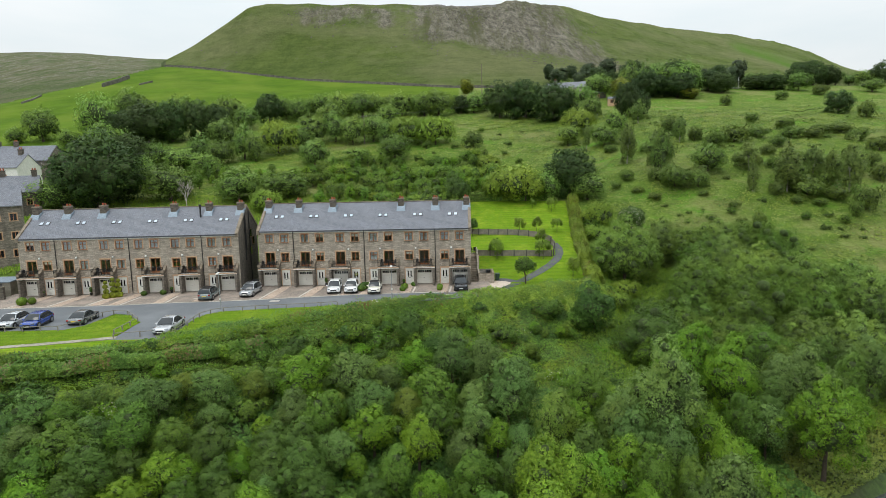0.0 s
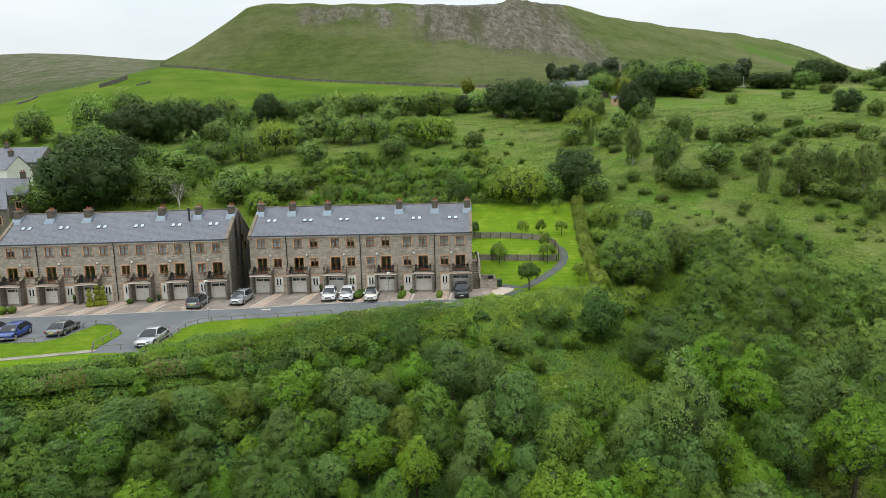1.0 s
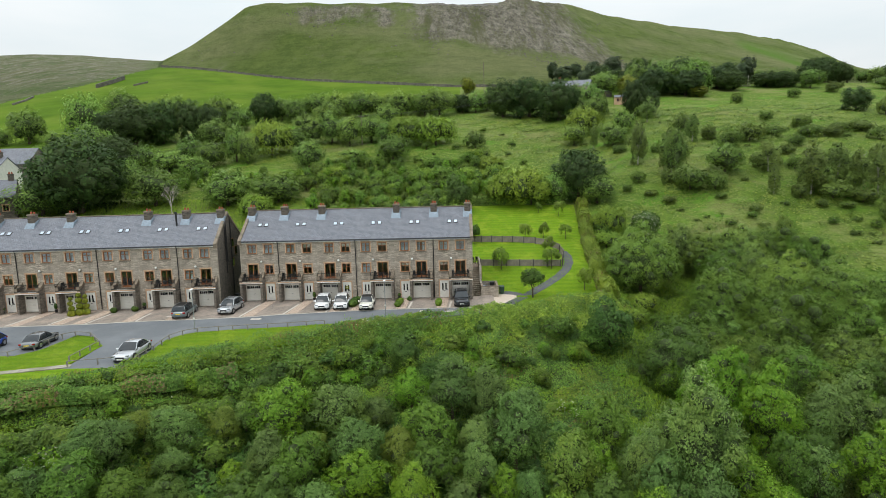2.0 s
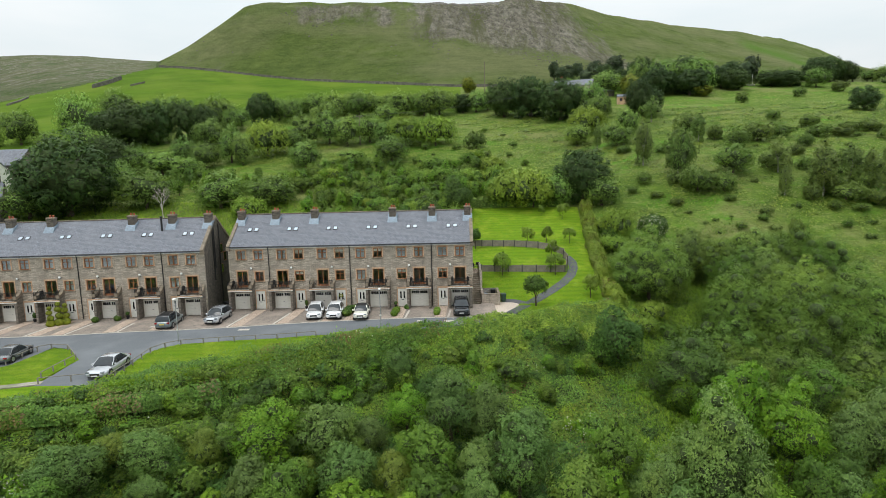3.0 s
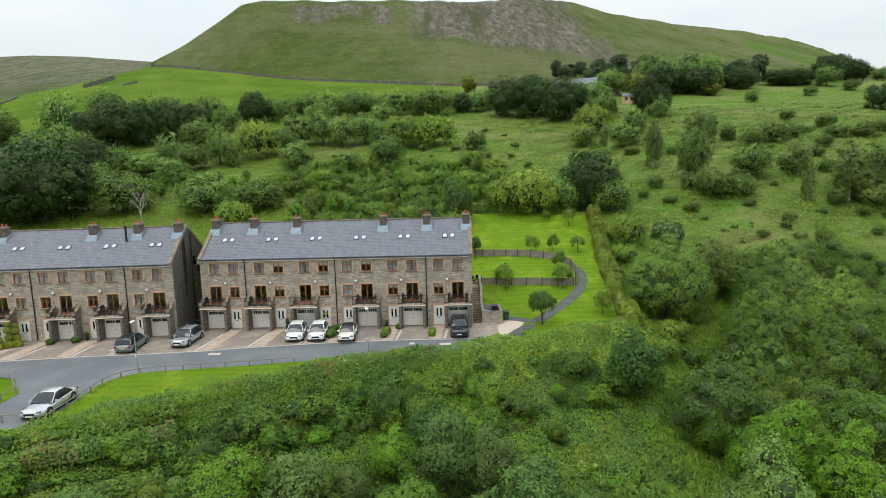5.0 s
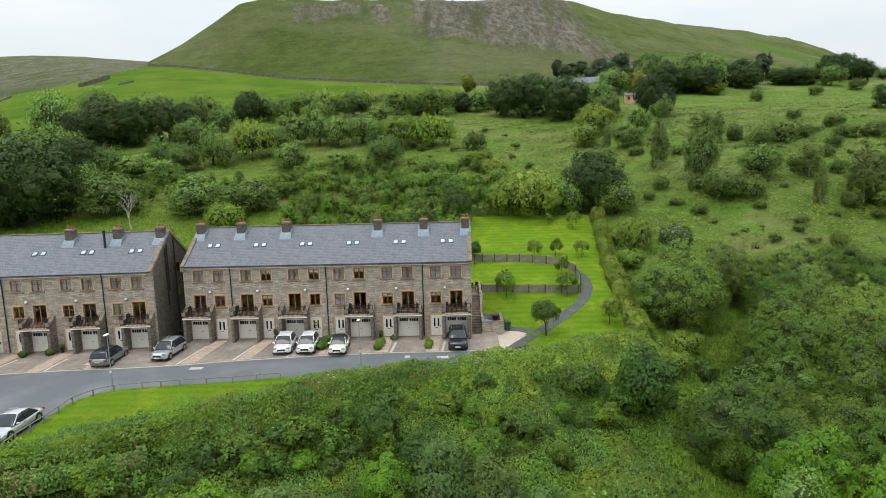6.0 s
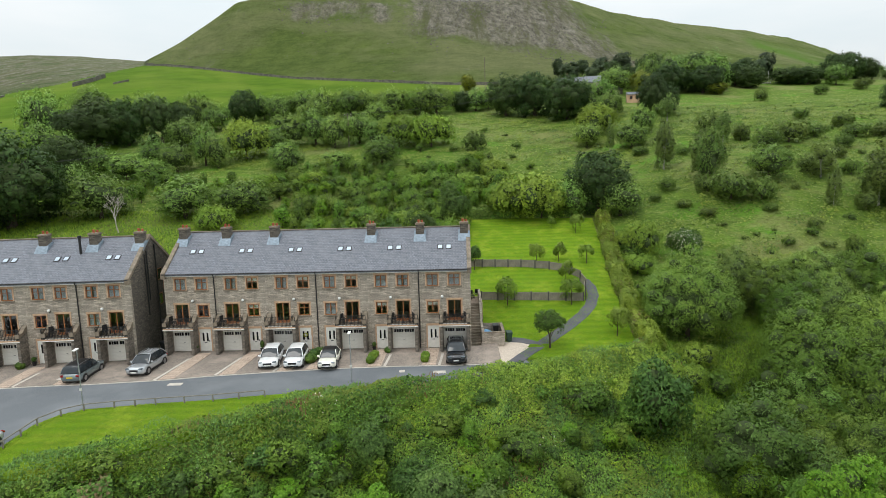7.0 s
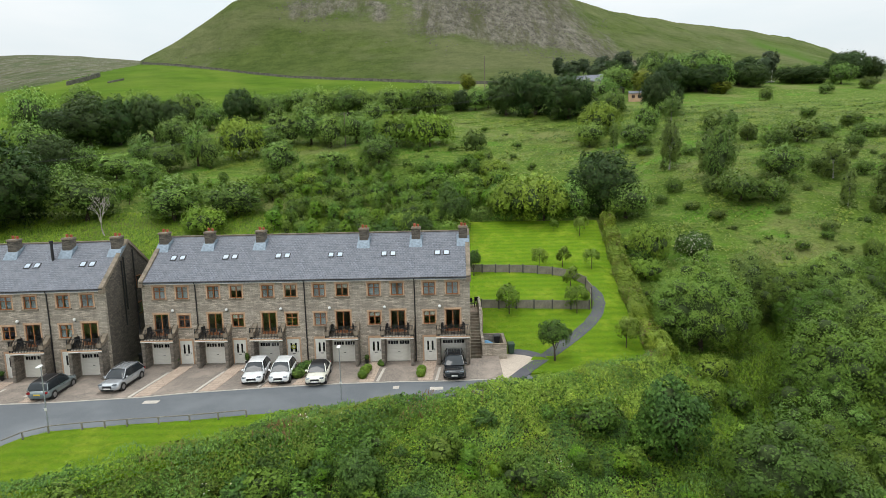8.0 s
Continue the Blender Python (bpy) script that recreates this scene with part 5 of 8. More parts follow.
    part("glasshouse", bm, [M["car_glass"], roof], c, "tinted windows under a " + ("black fabric roof" if soft_top else "painted roof"))
    for s in (-1, 1):                          # pillars
        for ka, kb in ((0, 4), (len(ss) - 1, 9), (6, 7)):
            if soft_top and ka == 6:
                continue
            pa = Vector((s * hw0 * 1.0, ss[ka] * l, belt)) if ka != 6 else Vector((s * hw0 * 1.0, ss[6] * l, belt - 0.02))
            pb = Vector((s * hw1 * 1.01, ss[kb if ka != 6 else 6] * l, belt + (top - belt) * lift[kb if ka != 6 else 6] - 0.06))
            part("pillar", tube([pa, (pa + pb) / 2 + Vector((s * 0.012, 0, 0)), pb], 0.04, 5), paint if ka != 6 else M["trim"], c)
    if rails:
        for s in (-1, 1):
            part("roof_rail", tube([(s * hw1 * 0.9, q * l, belt + (top - belt) * float(np.interp(q, ss, lift)) + 0.035) for q in np.linspace(a1 + 0.05, b1 - 0.02, 6)], 0.025, 6), M["alloy"], c, "silver roof rail")
    part("door_handle", boxes((-w * 1.004, -w * 0.98, -0.05, 0.12, belt * 0.84, belt * 0.88)), M["trim"], c)
    part("door_handle", boxes((w * 0.98, w * 1.004, -0.05, 0.12, belt * 0.84, belt * 0.88)), M["trim"], c)
    for s in (-1, 1):
        for f in (-0.62, 0.62):
            wh = placed("wheel", ("wheel", round(tall, 2)), lambda: tube([(-0.1, 0, 0), (-0.085, 0, 0), (0.085, 0, 0), (0.1, 0, 0)], [0.28, 0.345, 0.345, 0.28], 18), M["tyre"], c, (s * (w - 0.085), f * l, 0.345))
            placed("rim", ("rim",), lambda: tube([(-0.108, 0, 0), (0.108, 0, 0)], 0.215, 14), M["alloy"], wh)
            part("wheel_arch", tube([(s * (w - 0.22), f * l, 0.34), (s * (w + 0.004), f * l, 0.34)], 0.39, 16), M["trim"], c)
        part("headlight", boxes((s * w * 0.66 - 0.17, s * w * 0.66 + 0.17, -l + 0.0, -l + 0.26, belt * 0.72, belt * 0.85), bevel=0.03), M["lens"], c)
        part("tail_light", boxes((s * w * 0.72 - 0.15, s * w * 0.72 + 0.15, l - 0.14, l + 0.004, belt * 0.72, belt * 0.92), bevel=0.03), M["tail"], c)
        part("mirror", boxes((s * (w + 0.06) - 0.09, s * (w + 0.06) + 0.09, a0 * l + 0.2, a0 * l + 0.36, belt + 0.0, belt + 0.15), bevel=0.03), paint, c)
    part("grille", boxes((-w * 0.42, w * 0.42, -l - 0.02, -l + 0.1, belt * 0.5, belt * 0.72), bevel=0.015), M["trim"], c)
    part("lower_grille", boxes((-w * 0.6, w * 0.6, -l - 0.02, -l + 0.1, 0.24, 0.36), bevel=0.015), M["trim"], c)
    part("number_plate", boxes((-0.26, 0.26, -l - 0.04, -l - 0.022, belt * 0.41, belt * 0.41 + 0.11)), M["plate_front"], c)
    part("number_plate", boxes((-0.26, 0.26, l + 0.006, l + 0.02, belt * 0.62, belt * 0.62 + 0.11)), M["plate_rear"], c)
    return c


def paint_of(name, r, g, b, metal=0.0):
    return plain(name, srgb(r, g, b), 0.25, metal, 0.8)


WHITE, SILVER, GREY, BLACK, BLUE, CREAM, SLATEY = (paint_of("white_paint", 247, 248, 248), paint_of("silver_paint", 198, 202, 206, 0.5), paint_of("grey_paint", 118, 122, 124, 0.4), paint_of("black_paint", 30, 33, 38), paint_of("blue_paint", 26, 66, 150, 0.2), paint_of("cream_paint", 246, 243, 228), paint_of("slate_paint", 128, 138, 138, 0.3))
DZ = 0.74
car("crossover_car", "white crossover car parked nose to the road", WHITE, -15.4, 79.75, 0.10, 4.35, 1.82, 1.53, 0.27, 0.66, DZ)
car("crossover_car", "white small crossover with black sunroof on a driveway", WHITE, -13.05, 79.6, 0.06, 4.1, 1.77, 1.55, 0.25, 0.7, DZ)
car("convertible_car", "cream rounded convertible with black folded-up fabric roof", CREAM, -9.85, 79.2, 0.04, 4.1, 1.72, 1.48, 0.28, 0.35, DZ, M["trim"], True)
car("suv_car", "black sport utility car parked before a garage", BLACK, 1.85, 80.1, 0.0, 4.66, 1.86, 1.66, 0.27, 0.7, DZ, rails=True)
car("crossover_car", "silver crossover car parked beside the gable", SILVER, -26.55, 78.6, -0.05, 4.38, 1.82, 1.6, 0.27, 0.68, DZ, rails=True)
car("hatchback_car", "grey countryman-style hatchback with black roof", SLATEY, -31.55, 77.1, math.pi + 0.05, 4.25, 1.82, 1.58, 0.27, 0.8, DZ - 0.03, M["trim"], rails=True)
car("saloon_car", "silver saloon car standing on the access road", SILVER, -30.1, 62.2, 0.05, 4.95, 1.88, 1.45, 0.31, 0.38, 0.62)
car("coupe_car", "grey fastback coupe in the parking bay", GREY, -41.9, 66.4, math.pi + 0.08, 4.4, 1.78, 1.36, 0.29, 0.4, 0.62)
car("hatchback_car", "metallic blue hatchback in the parking bay", BLUE, -46.3, 65.0, 0.12, 4.3, 1.79, 1.5, 0.27, 0.6, 0.62)
car("crossover_car", "silver hatchback in the parking bay", SILVER, -49.0, 65.0, 0.12, 4.3, 1.8, 1.52, 0.27, 0.6, 0.62)

# ---------- trees and shrubs ----------
def cards(rng, pos, nrm, size, long=1.5, curl=0.25, along=None):
    """Small pointed leaf sprays, one at each place, pointing anywhere or along."""
    n = len(pos)
    r = rng.normal(size=(n, 3)) if along is None else np.cross(along, nrm)
    a = np.cross(nrm, r)
    a /= np.linalg.norm(a, axis=1, keepdims=True) + 1e-9
    b = np.cross(nrm, a)
    s = (size * rng.uniform(0.6, 1.35, n))[:, None]
    lift = nrm * s * curl
    v = np.stack([pos + a * s * long * 0.62 - lift, pos - a * s * long * 0.4 + b * s * 0.55, pos - a * s * long * 0.4 - b * s * 0.55 - lift], 1).reshape(-1, 3)
    return v


def blob(rng, r, h, zc, n=(9, 6)):
    """The rough inside of a clipped shrub."""
    k = rng.uniform(0, 6, 2)
    v, f = [], []
    for j in range(n[1] + 1):
        th = math.pi * j / n[1]
        for i in range(n[0]):
            ph = math.tau * i / n[0]
            d = 1 + 0.16 * math.sin(3 * ph + k[0]) * math.sin(th) + 0.12 * math.sin(4 * th + k[1])
            v.append((r * d * math.sin(th) * math.cos(ph), r * d * math.sin(th) * math.sin(ph), zc + h * d * math.cos(th)))
    for j in range(n[1]):
        for i in range(n[0]):
            f.append((j * n[0] + i, (j + 1) * n[0] + i, (j + 1) * n[0] + (i + 1) % n[0], j * n[0] + (i + 1) % n[0]))
    return v, f


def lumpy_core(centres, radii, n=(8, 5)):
    """The inside of a crown, its shade put into a dark colour: one rough mass within each bough."""
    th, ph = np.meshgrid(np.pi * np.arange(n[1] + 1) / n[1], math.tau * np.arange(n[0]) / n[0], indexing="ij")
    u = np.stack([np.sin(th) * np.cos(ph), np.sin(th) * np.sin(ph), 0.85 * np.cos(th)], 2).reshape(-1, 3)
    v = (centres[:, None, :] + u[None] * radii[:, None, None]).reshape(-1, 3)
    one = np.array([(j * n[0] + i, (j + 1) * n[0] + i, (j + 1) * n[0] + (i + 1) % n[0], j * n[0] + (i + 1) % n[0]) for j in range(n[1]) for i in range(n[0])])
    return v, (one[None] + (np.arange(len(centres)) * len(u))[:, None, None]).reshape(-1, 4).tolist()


def soften(me, shade):
    """Leaf sprays take the light of the mass that they cover."""
    me.polygons.foreach_set("use_smooth", np.ones(len(me.polygons), bool))
    loops = np.zeros((len(me.loops), 3))
    loops[:3 * len(shade)] = np.repeat(shade / np.linalg.norm(shade, axis=1, keepdims=True), 3, axis=0)
    me.normals_split_custom_set(loops.tolist())


def unit(v):
    return v / (np.linalg.norm(v, axis=-1, keepdims=True) + 1e-9)


def crown_mesh(seed, leaf, r, h, zc, clumps, per, size, low=-0.45, rough=0.28, core=0.66, long=1.6, hang=0.0, extra=None, share=0.0, bough=10, up=0.5, peak=0.0):
    """A crown, radius r, half height h, middle zc: boughs about an uneven egg, leafy clumps over each bough, leaf sprays over each clump."""
    rng = np.random.default_rng(seed)
    boughs = max(5, clumps // bough)
    q = np.arange(boughs) + 0.5
    cz = 1 - q / boughs * (1 - low)
    d = unit(np.stack([np.sqrt(1 - cz * cz) * np.cos(2.39996 * q), np.sqrt(1 - cz * cz) * np.sin(2.39996 * q), cz], 1) + rng.normal(size=(boughs, 3)) * 0.5 / boughs ** 0.5)
    k = rng.uniform(0, 6, 2)
    az = np.arctan2(d[:, 1], d[:, 0])
    lump = 1 + rough * 0.4 * (np.sin(2 * az + k[0]) + np.sin(3 * az + k[1]) * d[:, 2]) + rng.normal(size=boughs) * rough * 0.4
    mean = 0.5 * (r + h)
    br = mean * np.clip(1.75 / boughs ** 0.5, 0.24, 0.56) * rng.uniform(0.62, 1.28, boughs)
    bc = d * (np.array([r, r, h]) * lump[:, None] - br[:, None])
    bc[:, :2] *= 1 - peak * np.clip(d[:, 2:], 0, 1)
    br = br * (1 - 0.5 * peak * np.clip(d[:, 2], 0, 1))
    # leafy clumps over the outer and upper side of each bough
    q = np.arange(bough) + 0.5
    qz = 1 - q / bough * 1.55
    ring = np.stack([np.sqrt(1 - qz * qz) * np.cos(2.39996 * q), np.sqrt(1 - qz * qz) * np.sin(2.39996 * q), qz], 1)
    w = unit(d + np.array([0, 0, 0.5]))
    a = unit(np.cross(w, rng.normal(size=d.shape)))
    cd = unit(ring[None, :, :1] * a[:, None] + ring[None, :, 1:2] * np.cross(w, a)[:, None] + ring[None, :, 2:] * w[:, None] + rng.normal(size=(boughs, bough, 3)) * 0.18)
    c = bc[:, None, :] + cd * (br[:, None, None] * rng.uniform(0.5, 0.78, (boughs, bough, 1)))
    c, cd = c.reshape(-1, 3), cd.reshape(-1, 3)
    bd = np.repeat(d, bough, axis=0)
    cr = np.repeat(br, bough) * rng.uniform(0.45, 0.72, len(c))
    e = unit(unit(rng.normal(size=(len(c), per, 3))) + cd[:, None, :] * 0.8 + np.array([0, 0, up]))
    reach = rng.uniform(0.55, 1.06, (len(c), per, 1)) + 0.5 * (rng.random((len(c), per, 1)) < 0.06) * (e[:, :, 2:] > 0)
    pos = c[:, None, :] + e * (cr[:, None, None] * reach * np.array([1, 1, 1.15]))
    if hang:
        pos[:, :, 2] -= hang * rng.uniform(0, 1, pos.shape[:2]) * h
    nrm = unit(e * 0.8 + cd[:, None, :] * 0.3 + rng.normal(size=e.shape) * 0.4 + np.array([0, 0, 0.2]))
    along = e * 0.5 + np.array([0, 0, 0.6 if not hang else -0.5]) + rng.normal(size=e.shape) * 0.4
    shade = (e * 0.4 + cd[:, None, :] * 0.45 + bd[:, None, :] * 0.7).reshape(-1, 3) + nrm.reshape(-1, 3) * 0.2
    pos, nrm, along = pos.reshape(-1, 3) + np.array([0, 0, zc]), nrm.reshape(-1, 3), along.reshape(-1, 3)
    v = cards(rng, pos, nrm, np.full(len(pos), size), long, 0.2, along)
    f = np.arange(len(v)).reshape(-1, 3)
    idx = np.zeros(len(f), int)
    mats = [leaf, M["crown_shade"]]
    if extra is not None:
        idx[rng.random(len(f)) < share] = 2
        mats.append(extra)
    f = f.tolist()
    # dark masses behind the leaves paint the shaded gaps between them
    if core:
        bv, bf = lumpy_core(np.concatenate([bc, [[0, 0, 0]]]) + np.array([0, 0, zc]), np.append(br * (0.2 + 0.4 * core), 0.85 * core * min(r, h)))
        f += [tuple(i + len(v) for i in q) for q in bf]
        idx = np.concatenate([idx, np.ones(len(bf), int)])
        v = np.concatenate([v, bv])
    me = mesh_of("crown", v.tolist(), f, mats, idx)
    soften(me, shade)
    return me


def trunk_mesh(seed, bark, tall, thick, top, spread, limbs=5):
    """A tapered trunk with limbs that fork into the crown."""
    rnd = random.Random(seed)
    bm = bmesh.new()
    lean = [rnd.uniform(-0.06, 0.06) * tall for _ in range(2)]
    stem = [(lean[0] * q * q, lean[1] * q * q, tall * q - 0.4 * (q == 0)) for q in (0, 0.15, 0.5, 1)]
    tube(stem, [thick * 1.5, thick, thick * 0.8, thick * 0.55], 7, True, bm)
    for k in range(limbs):
        a, q = math.tau * (k + rnd.uniform(-0.3, 0.3)) / limbs, rnd.uniform(0.55, 1.0)
        s = Vector((lean[0] * q * q, lean[1] * q * q, tall * q))
        o = Vector((math.cos(a) * spread, math.sin(a) * spread, (top - tall) * rnd.uniform(0.55, 0.95)))
        tube([s, s + o * 0.45 + Vector((0, 0, 0.12 * top)), s + o], [thick * 0.5, thick * 0.3, thick * 0.12], 5, True, bm)
    me = bpy.data.meshes.new("trunk")
    bm.to_mesh(me)
    bm.free()
    me.materials.append(bark)
    return me


def make_tree(name, label, category, crown, trunk, group):
    t = thing(name, label, category, group=group)
    part("crown", crown, None, t)
    if trunk is not None:
        part("trunk", trunk, None, t)
    return t


class Kind:
    """A kind of tree: a few grown examples that copy_thing sets out."""

    def __init__(self, name, label, category, group, grow, n):
        self.made, self.args, self.used = [], (name, label, category, group), 0
        self.grow, self.n = grow, n
        self.models, self.places = [grow(s) for s in range(n)], []

    def put(self, x, y, size=1.0, wide=1.0, turn=None, z=None, rnd=random):
        name, label, category, group = self.args
        k = self.used % self.n
        m = Matrix.Translation((x, y, height(x, y) - 0.1 if z is None else z)) @ Matrix.Rotation(rnd.uniform(0, 6.28) if turn is None else turn, 4, "Z")
        s = Matrix.Diagonal((size * wide, size * wide, size, 1))
        if self.used < self.n:
            t = make_tree(name, label, category, self.models[k][0], self.models[k][1], group)
            self.made.append(t)
        else:
            t = copy_thing(self.made[k], Matrix())
        t.matrix_world = m @ s
        self.places.append((x, y))
        self.used += 1
        return t


# each grows about 1 m of radius to the crown at size 1 unless said otherwise
def bank_tree(name, label, leaf, seed, n, r=2.35, h=2.8, clumps=170):
    """A rounded young tree of the river bank, 5 m across and 6 m tall at size 1."""
    return Kind(name, label, "tree", "river bank wood",
                lambda s: (crown_mesh(seed + s, leaf, r, h, 1.16 * h, clumps, 56, 0.1, core=0.6, rough=0.36, low=-0.4, long=1.5, peak=0.45), trunk_mesh(seed + s, M["bark"], 0.87 * h, 0.06 * h, 1.9 * h, 0.6 * r)), n)


TALL_WILLOW = bank_tree("willow_tree", "tall broad grey-green willow above the river bank", M["willow"], 140, 2, 3.6, 4.2, 400)
TALL_SYCAMORE = bank_tree("sycamore_sapling", "tall bright green sycamore above the river bank", M["bright"], 230, 2, 3.6, 4.2, 400)
WILLOW = bank_tree("willow_tree", "grey-green rounded sallow willow on the river bank", M["willow"], 100, 4)
ALDER = bank_tree("alder_tree", "mid-green young alder on the river bank", M["alder"], 200, 3)
BRIGHT = bank_tree("sycamore_sapling", "bright yellow-green young sycamore on the river bank", M["bright"], 220, 3)
YELLOW = bank_tree("osier", "upright pale yellow-green osier on the river bank", M["herb"], 240, 2, 2.2, 2.9)
DULL = bank_tree("goat_willow_tree", "dull olive-green goat willow on the river bank", M["dull"], 260, 3)
SYCAMORE = Kind("sycamore_tree", "large dark green full-crowned sycamore on the hillside", "tree", "hillside trees",
                lambda s: (crown_mesh(300 + s, M["sycamore"], 5.4, 4.9, 4.6, 300, 32, 0.205, rough=0.14, core=0.7, low=-0.95), trunk_mesh(80 + s, M["bark"], 4.0, 0.4, 7.6, 2.6)), 4)
ASH = Kind("ash_tree", "mid-green broad ash tree on the hillside", "tree", "hillside trees",
           lambda s: (crown_mesh(400 + s, M["ash"], 3.4, 3.05, 2.7, 120, 29, 0.172, rough=0.24, core=0.68, low=-0.85), trunk_mesh(120 + s, M["bark"], 2.4, 0.22, 4.6, 1.6)), 5)
SCRUB = Kind("goat_willow", "dense yellow-green scrub willow behind the gardens", "shrub", "scrub belt",
             lambda s: (crown_mesh(500 + s, M["alder"] if s % 2 else M["bracken"], 2.6, 1.9, 1.7, 70, 20, 0.19, rough=0.34, core=0.64, low=-0.5), trunk_mesh(160 + s, M["bark"], 1.2, 0.12, 3, 1.3, 4)), 5)
BIRCH = Kind("birch_tree", "slender light-crowned silver birch on rough grass", "tree", "hillside birches",
             lambda s: (crown_mesh(600 + s, M["birch"], 1.75, 3.7, 4.1, 200, 34, 0.125, rough=0.4, core=0.3, hang=0.2, low=-0.8, bough=6, peak=0.5), trunk_mesh(200 + s, M["birch_bark"], 4.2, 0.12, 7.5, 1.1, 6)), 3)
SALLOW = Kind("sallow_tree", "large broad grey-green sallow dome in the wet hollow", "tree", "hollow sallows",
              lambda s: (crown_mesh(800 + s, (M["sallow"], M["ash"], M["alder"])[s], 4.7, 4.7, 3.6, 430, 66, 0.095, core=0.68, rough=0.24, low=-0.4, long=1.4), trunk_mesh(300 + s, M["bark"], 2.2, 0.25, 6, 3.0)), 3)
DARK = Kind("grey_sallow", "dull dark olive twiggy sallow in the hollow", "tree", "hollow sallows",
            lambda s: (crown_mesh(840 + s, M["dull"], 3.6, 3.2, 3.0, 260, 60, 0.1, core=0.62, rough=0.24, low=-0.8), trunk_mesh(320 + s, M["bark"], 2.0, 0.2, 5, 2.2)), 1)
YOUNG = Kind("young_sycamore", "dark green large-leaved young sycamore on the bank", "tree", "bank saplings",
             lambda s: (crown_mesh(860 + s, M["lush"], 2.2, 2.5, 2.6, 90, 64, 0.135, core=0.58, rough=0.38, low=-0.8), trunk_mesh(340 + s, M["bark"], 1.6, 0.12, 4, 1.2)), 3)
BUSH = Kind("light_willow_bush", "pale green broad willow bush in rough grass", "bush", "meadow bushes",
            lambda s: (crown_mesh(880 + s, M["bush"], 3.4, 2.0, 1.7, 150, 28, 0.15, core=0.66, rough=0.14, low=-0.7), trunk_mesh(360 + s, M["bark"], 1.0, 0.12, 3, 1.8, 4)), 3)
GARDEN = Kind("garden_tree", "small round-headed ornamental tree on the lawn", "tree", "lawn trees",
              lambda s: (crown_mesh(900 + s, M["lush"], 1.35, 1.3, 2.3, 130, 26, 0.085, core=0.62, rough=0.16, low=-0.6, peak=0.2), trunk_mesh(380 + s, M["bark"], 1.3, 0.09, 2.6, 0.8, 5)), 1)
SAPLING = Kind("fruit_sapling", "thin-crowned fruit sapling planted on the lawn", "tree", "lawn trees",
               lambda s: (crown_mesh(920 + s, M["herb"], 1.0, 0.85, 1.6, 22, 22, 0.1, core=0, rough=0.35, low=-0.5), trunk_mesh(400 + s, M["bark"], 1.9, 0.04, 2.0, 0.7, 0)), 3)
CYPRESS = Kind("golden_cypress", "upright golden cypress beside a hillside house", "conifer", "golden conifers",
               lambda s: (crown_mesh(940 + s, M["gold"], 2.0, 4.2, 4.2, 70, 44, 0.34, core=0.74, rough=0.16, low=-0.9), trunk_mesh(420 + s, M["bark"], 1.5, 0.2, 5, 0.8)), 1)
PINE = Kind("dark_conifer", "dark spiky conifer in the hilltop tree belt", "conifer", "hilltop conifers",
            lambda s: (crown_mesh(960 + s, M["conifer"], 2.6, 4.6, 4.8, 70, 42, 0.42, core=0.66, rough=0.36, low=-0.9), trunk_mesh(440 + s, M["bark"], 2.5, 0.25, 8, 1.2)), 2)
MAY = Kind("elder_bush", "elder bush covered in cream-white blossom", "bush", "flowering elders",
           lambda s: (crown_mesh(980 + s, M["lush"], 2.5, 2.2, 2.3, 70, 60, 0.15, core=0.66, rough=0.24, low=-0.5, extra=M["blossom"], share=0.14), trunk_mesh(460 + s, M["bark"], 1.2, 0.12, 3, 1.4)), 1)
THORN = Kind("hawthorn_bush", "low dense dark hawthorn bush on rough pasture", "bush", "pasture bushes",
             lambda s: (crown_mesh(700 + s, M["thorn"], 2.0, 1.25, 1.1, 90, 26, 0.125, rough=0.24, core=0.62, low=-0.7), trunk_mesh(240 + s, M["bark"], 0.9, 0.1, 2, 1.0, 4)), 4)
GORSE = Kind("gorse_clump", "low rough clump of bramble and gorse on the pasture", "bush", "pasture clumps",
             lambda s: (crown_mesh(720 + s, M["thorn"], 1.5, 1.0, 0.35, 26, 20, 0.13, rough=0.35, core=0.7, low=-0.3), None), 5)
REGROWTH = Kind("sallow_sapling", "upright young sallow sapling crowding the scrub belt", "shrub", "scrub belt",
                lambda s: (crown_mesh(740 + s, M["bright"] if s % 3 == 0 else M["alder"], 1.15, 2.3, 2.3, 60, 17, 0.17, rough=0.36, core=0.5, low=-0.8), trunk_mesh(480 + s, M["bark"], 2.4, 0.07, 4, 0.7, 4)), 6)

BRAMBLE = Kind("bramble_bush", "low dark green bramble mound on the bank", "bush", "bank brambles",
               lambda s: (crown_mesh(1000 + s, M["bracken"] if s % 2 else M["lush"], 1.1, 0.75, 0.35, 60, 16, 0.11, rough=0.4, core=0.6, low=-0.1, long=1.3), None), 6)
HERBS = Kind("willowherb_clump", "bright green clump of willowherb and nettles on the bank", "plant clump", "bank herbs",
             lambda s: (crown_mesh(1020 + s, (M["bright"], M["alder"], M["herb"])[s % 3], 0.85, 0.8, 0.4, 60, 20, 0.085, rough=0.45, core=0.5, low=-0.1, long=2.2), None), 6)

HOGWEED = Kind("hogweed_clump", "clump of hogweed with flat white flower heads", "plant clump", "bank flowers",
               lambda s: (crown_mesh(1040 + s, M["bright"], 0.9, 0.6, 0.6, 60, 22, 0.1, rough=0.5, core=0.45, low=-0.3, extra=M["blossom"], share=0.12), None), 2)


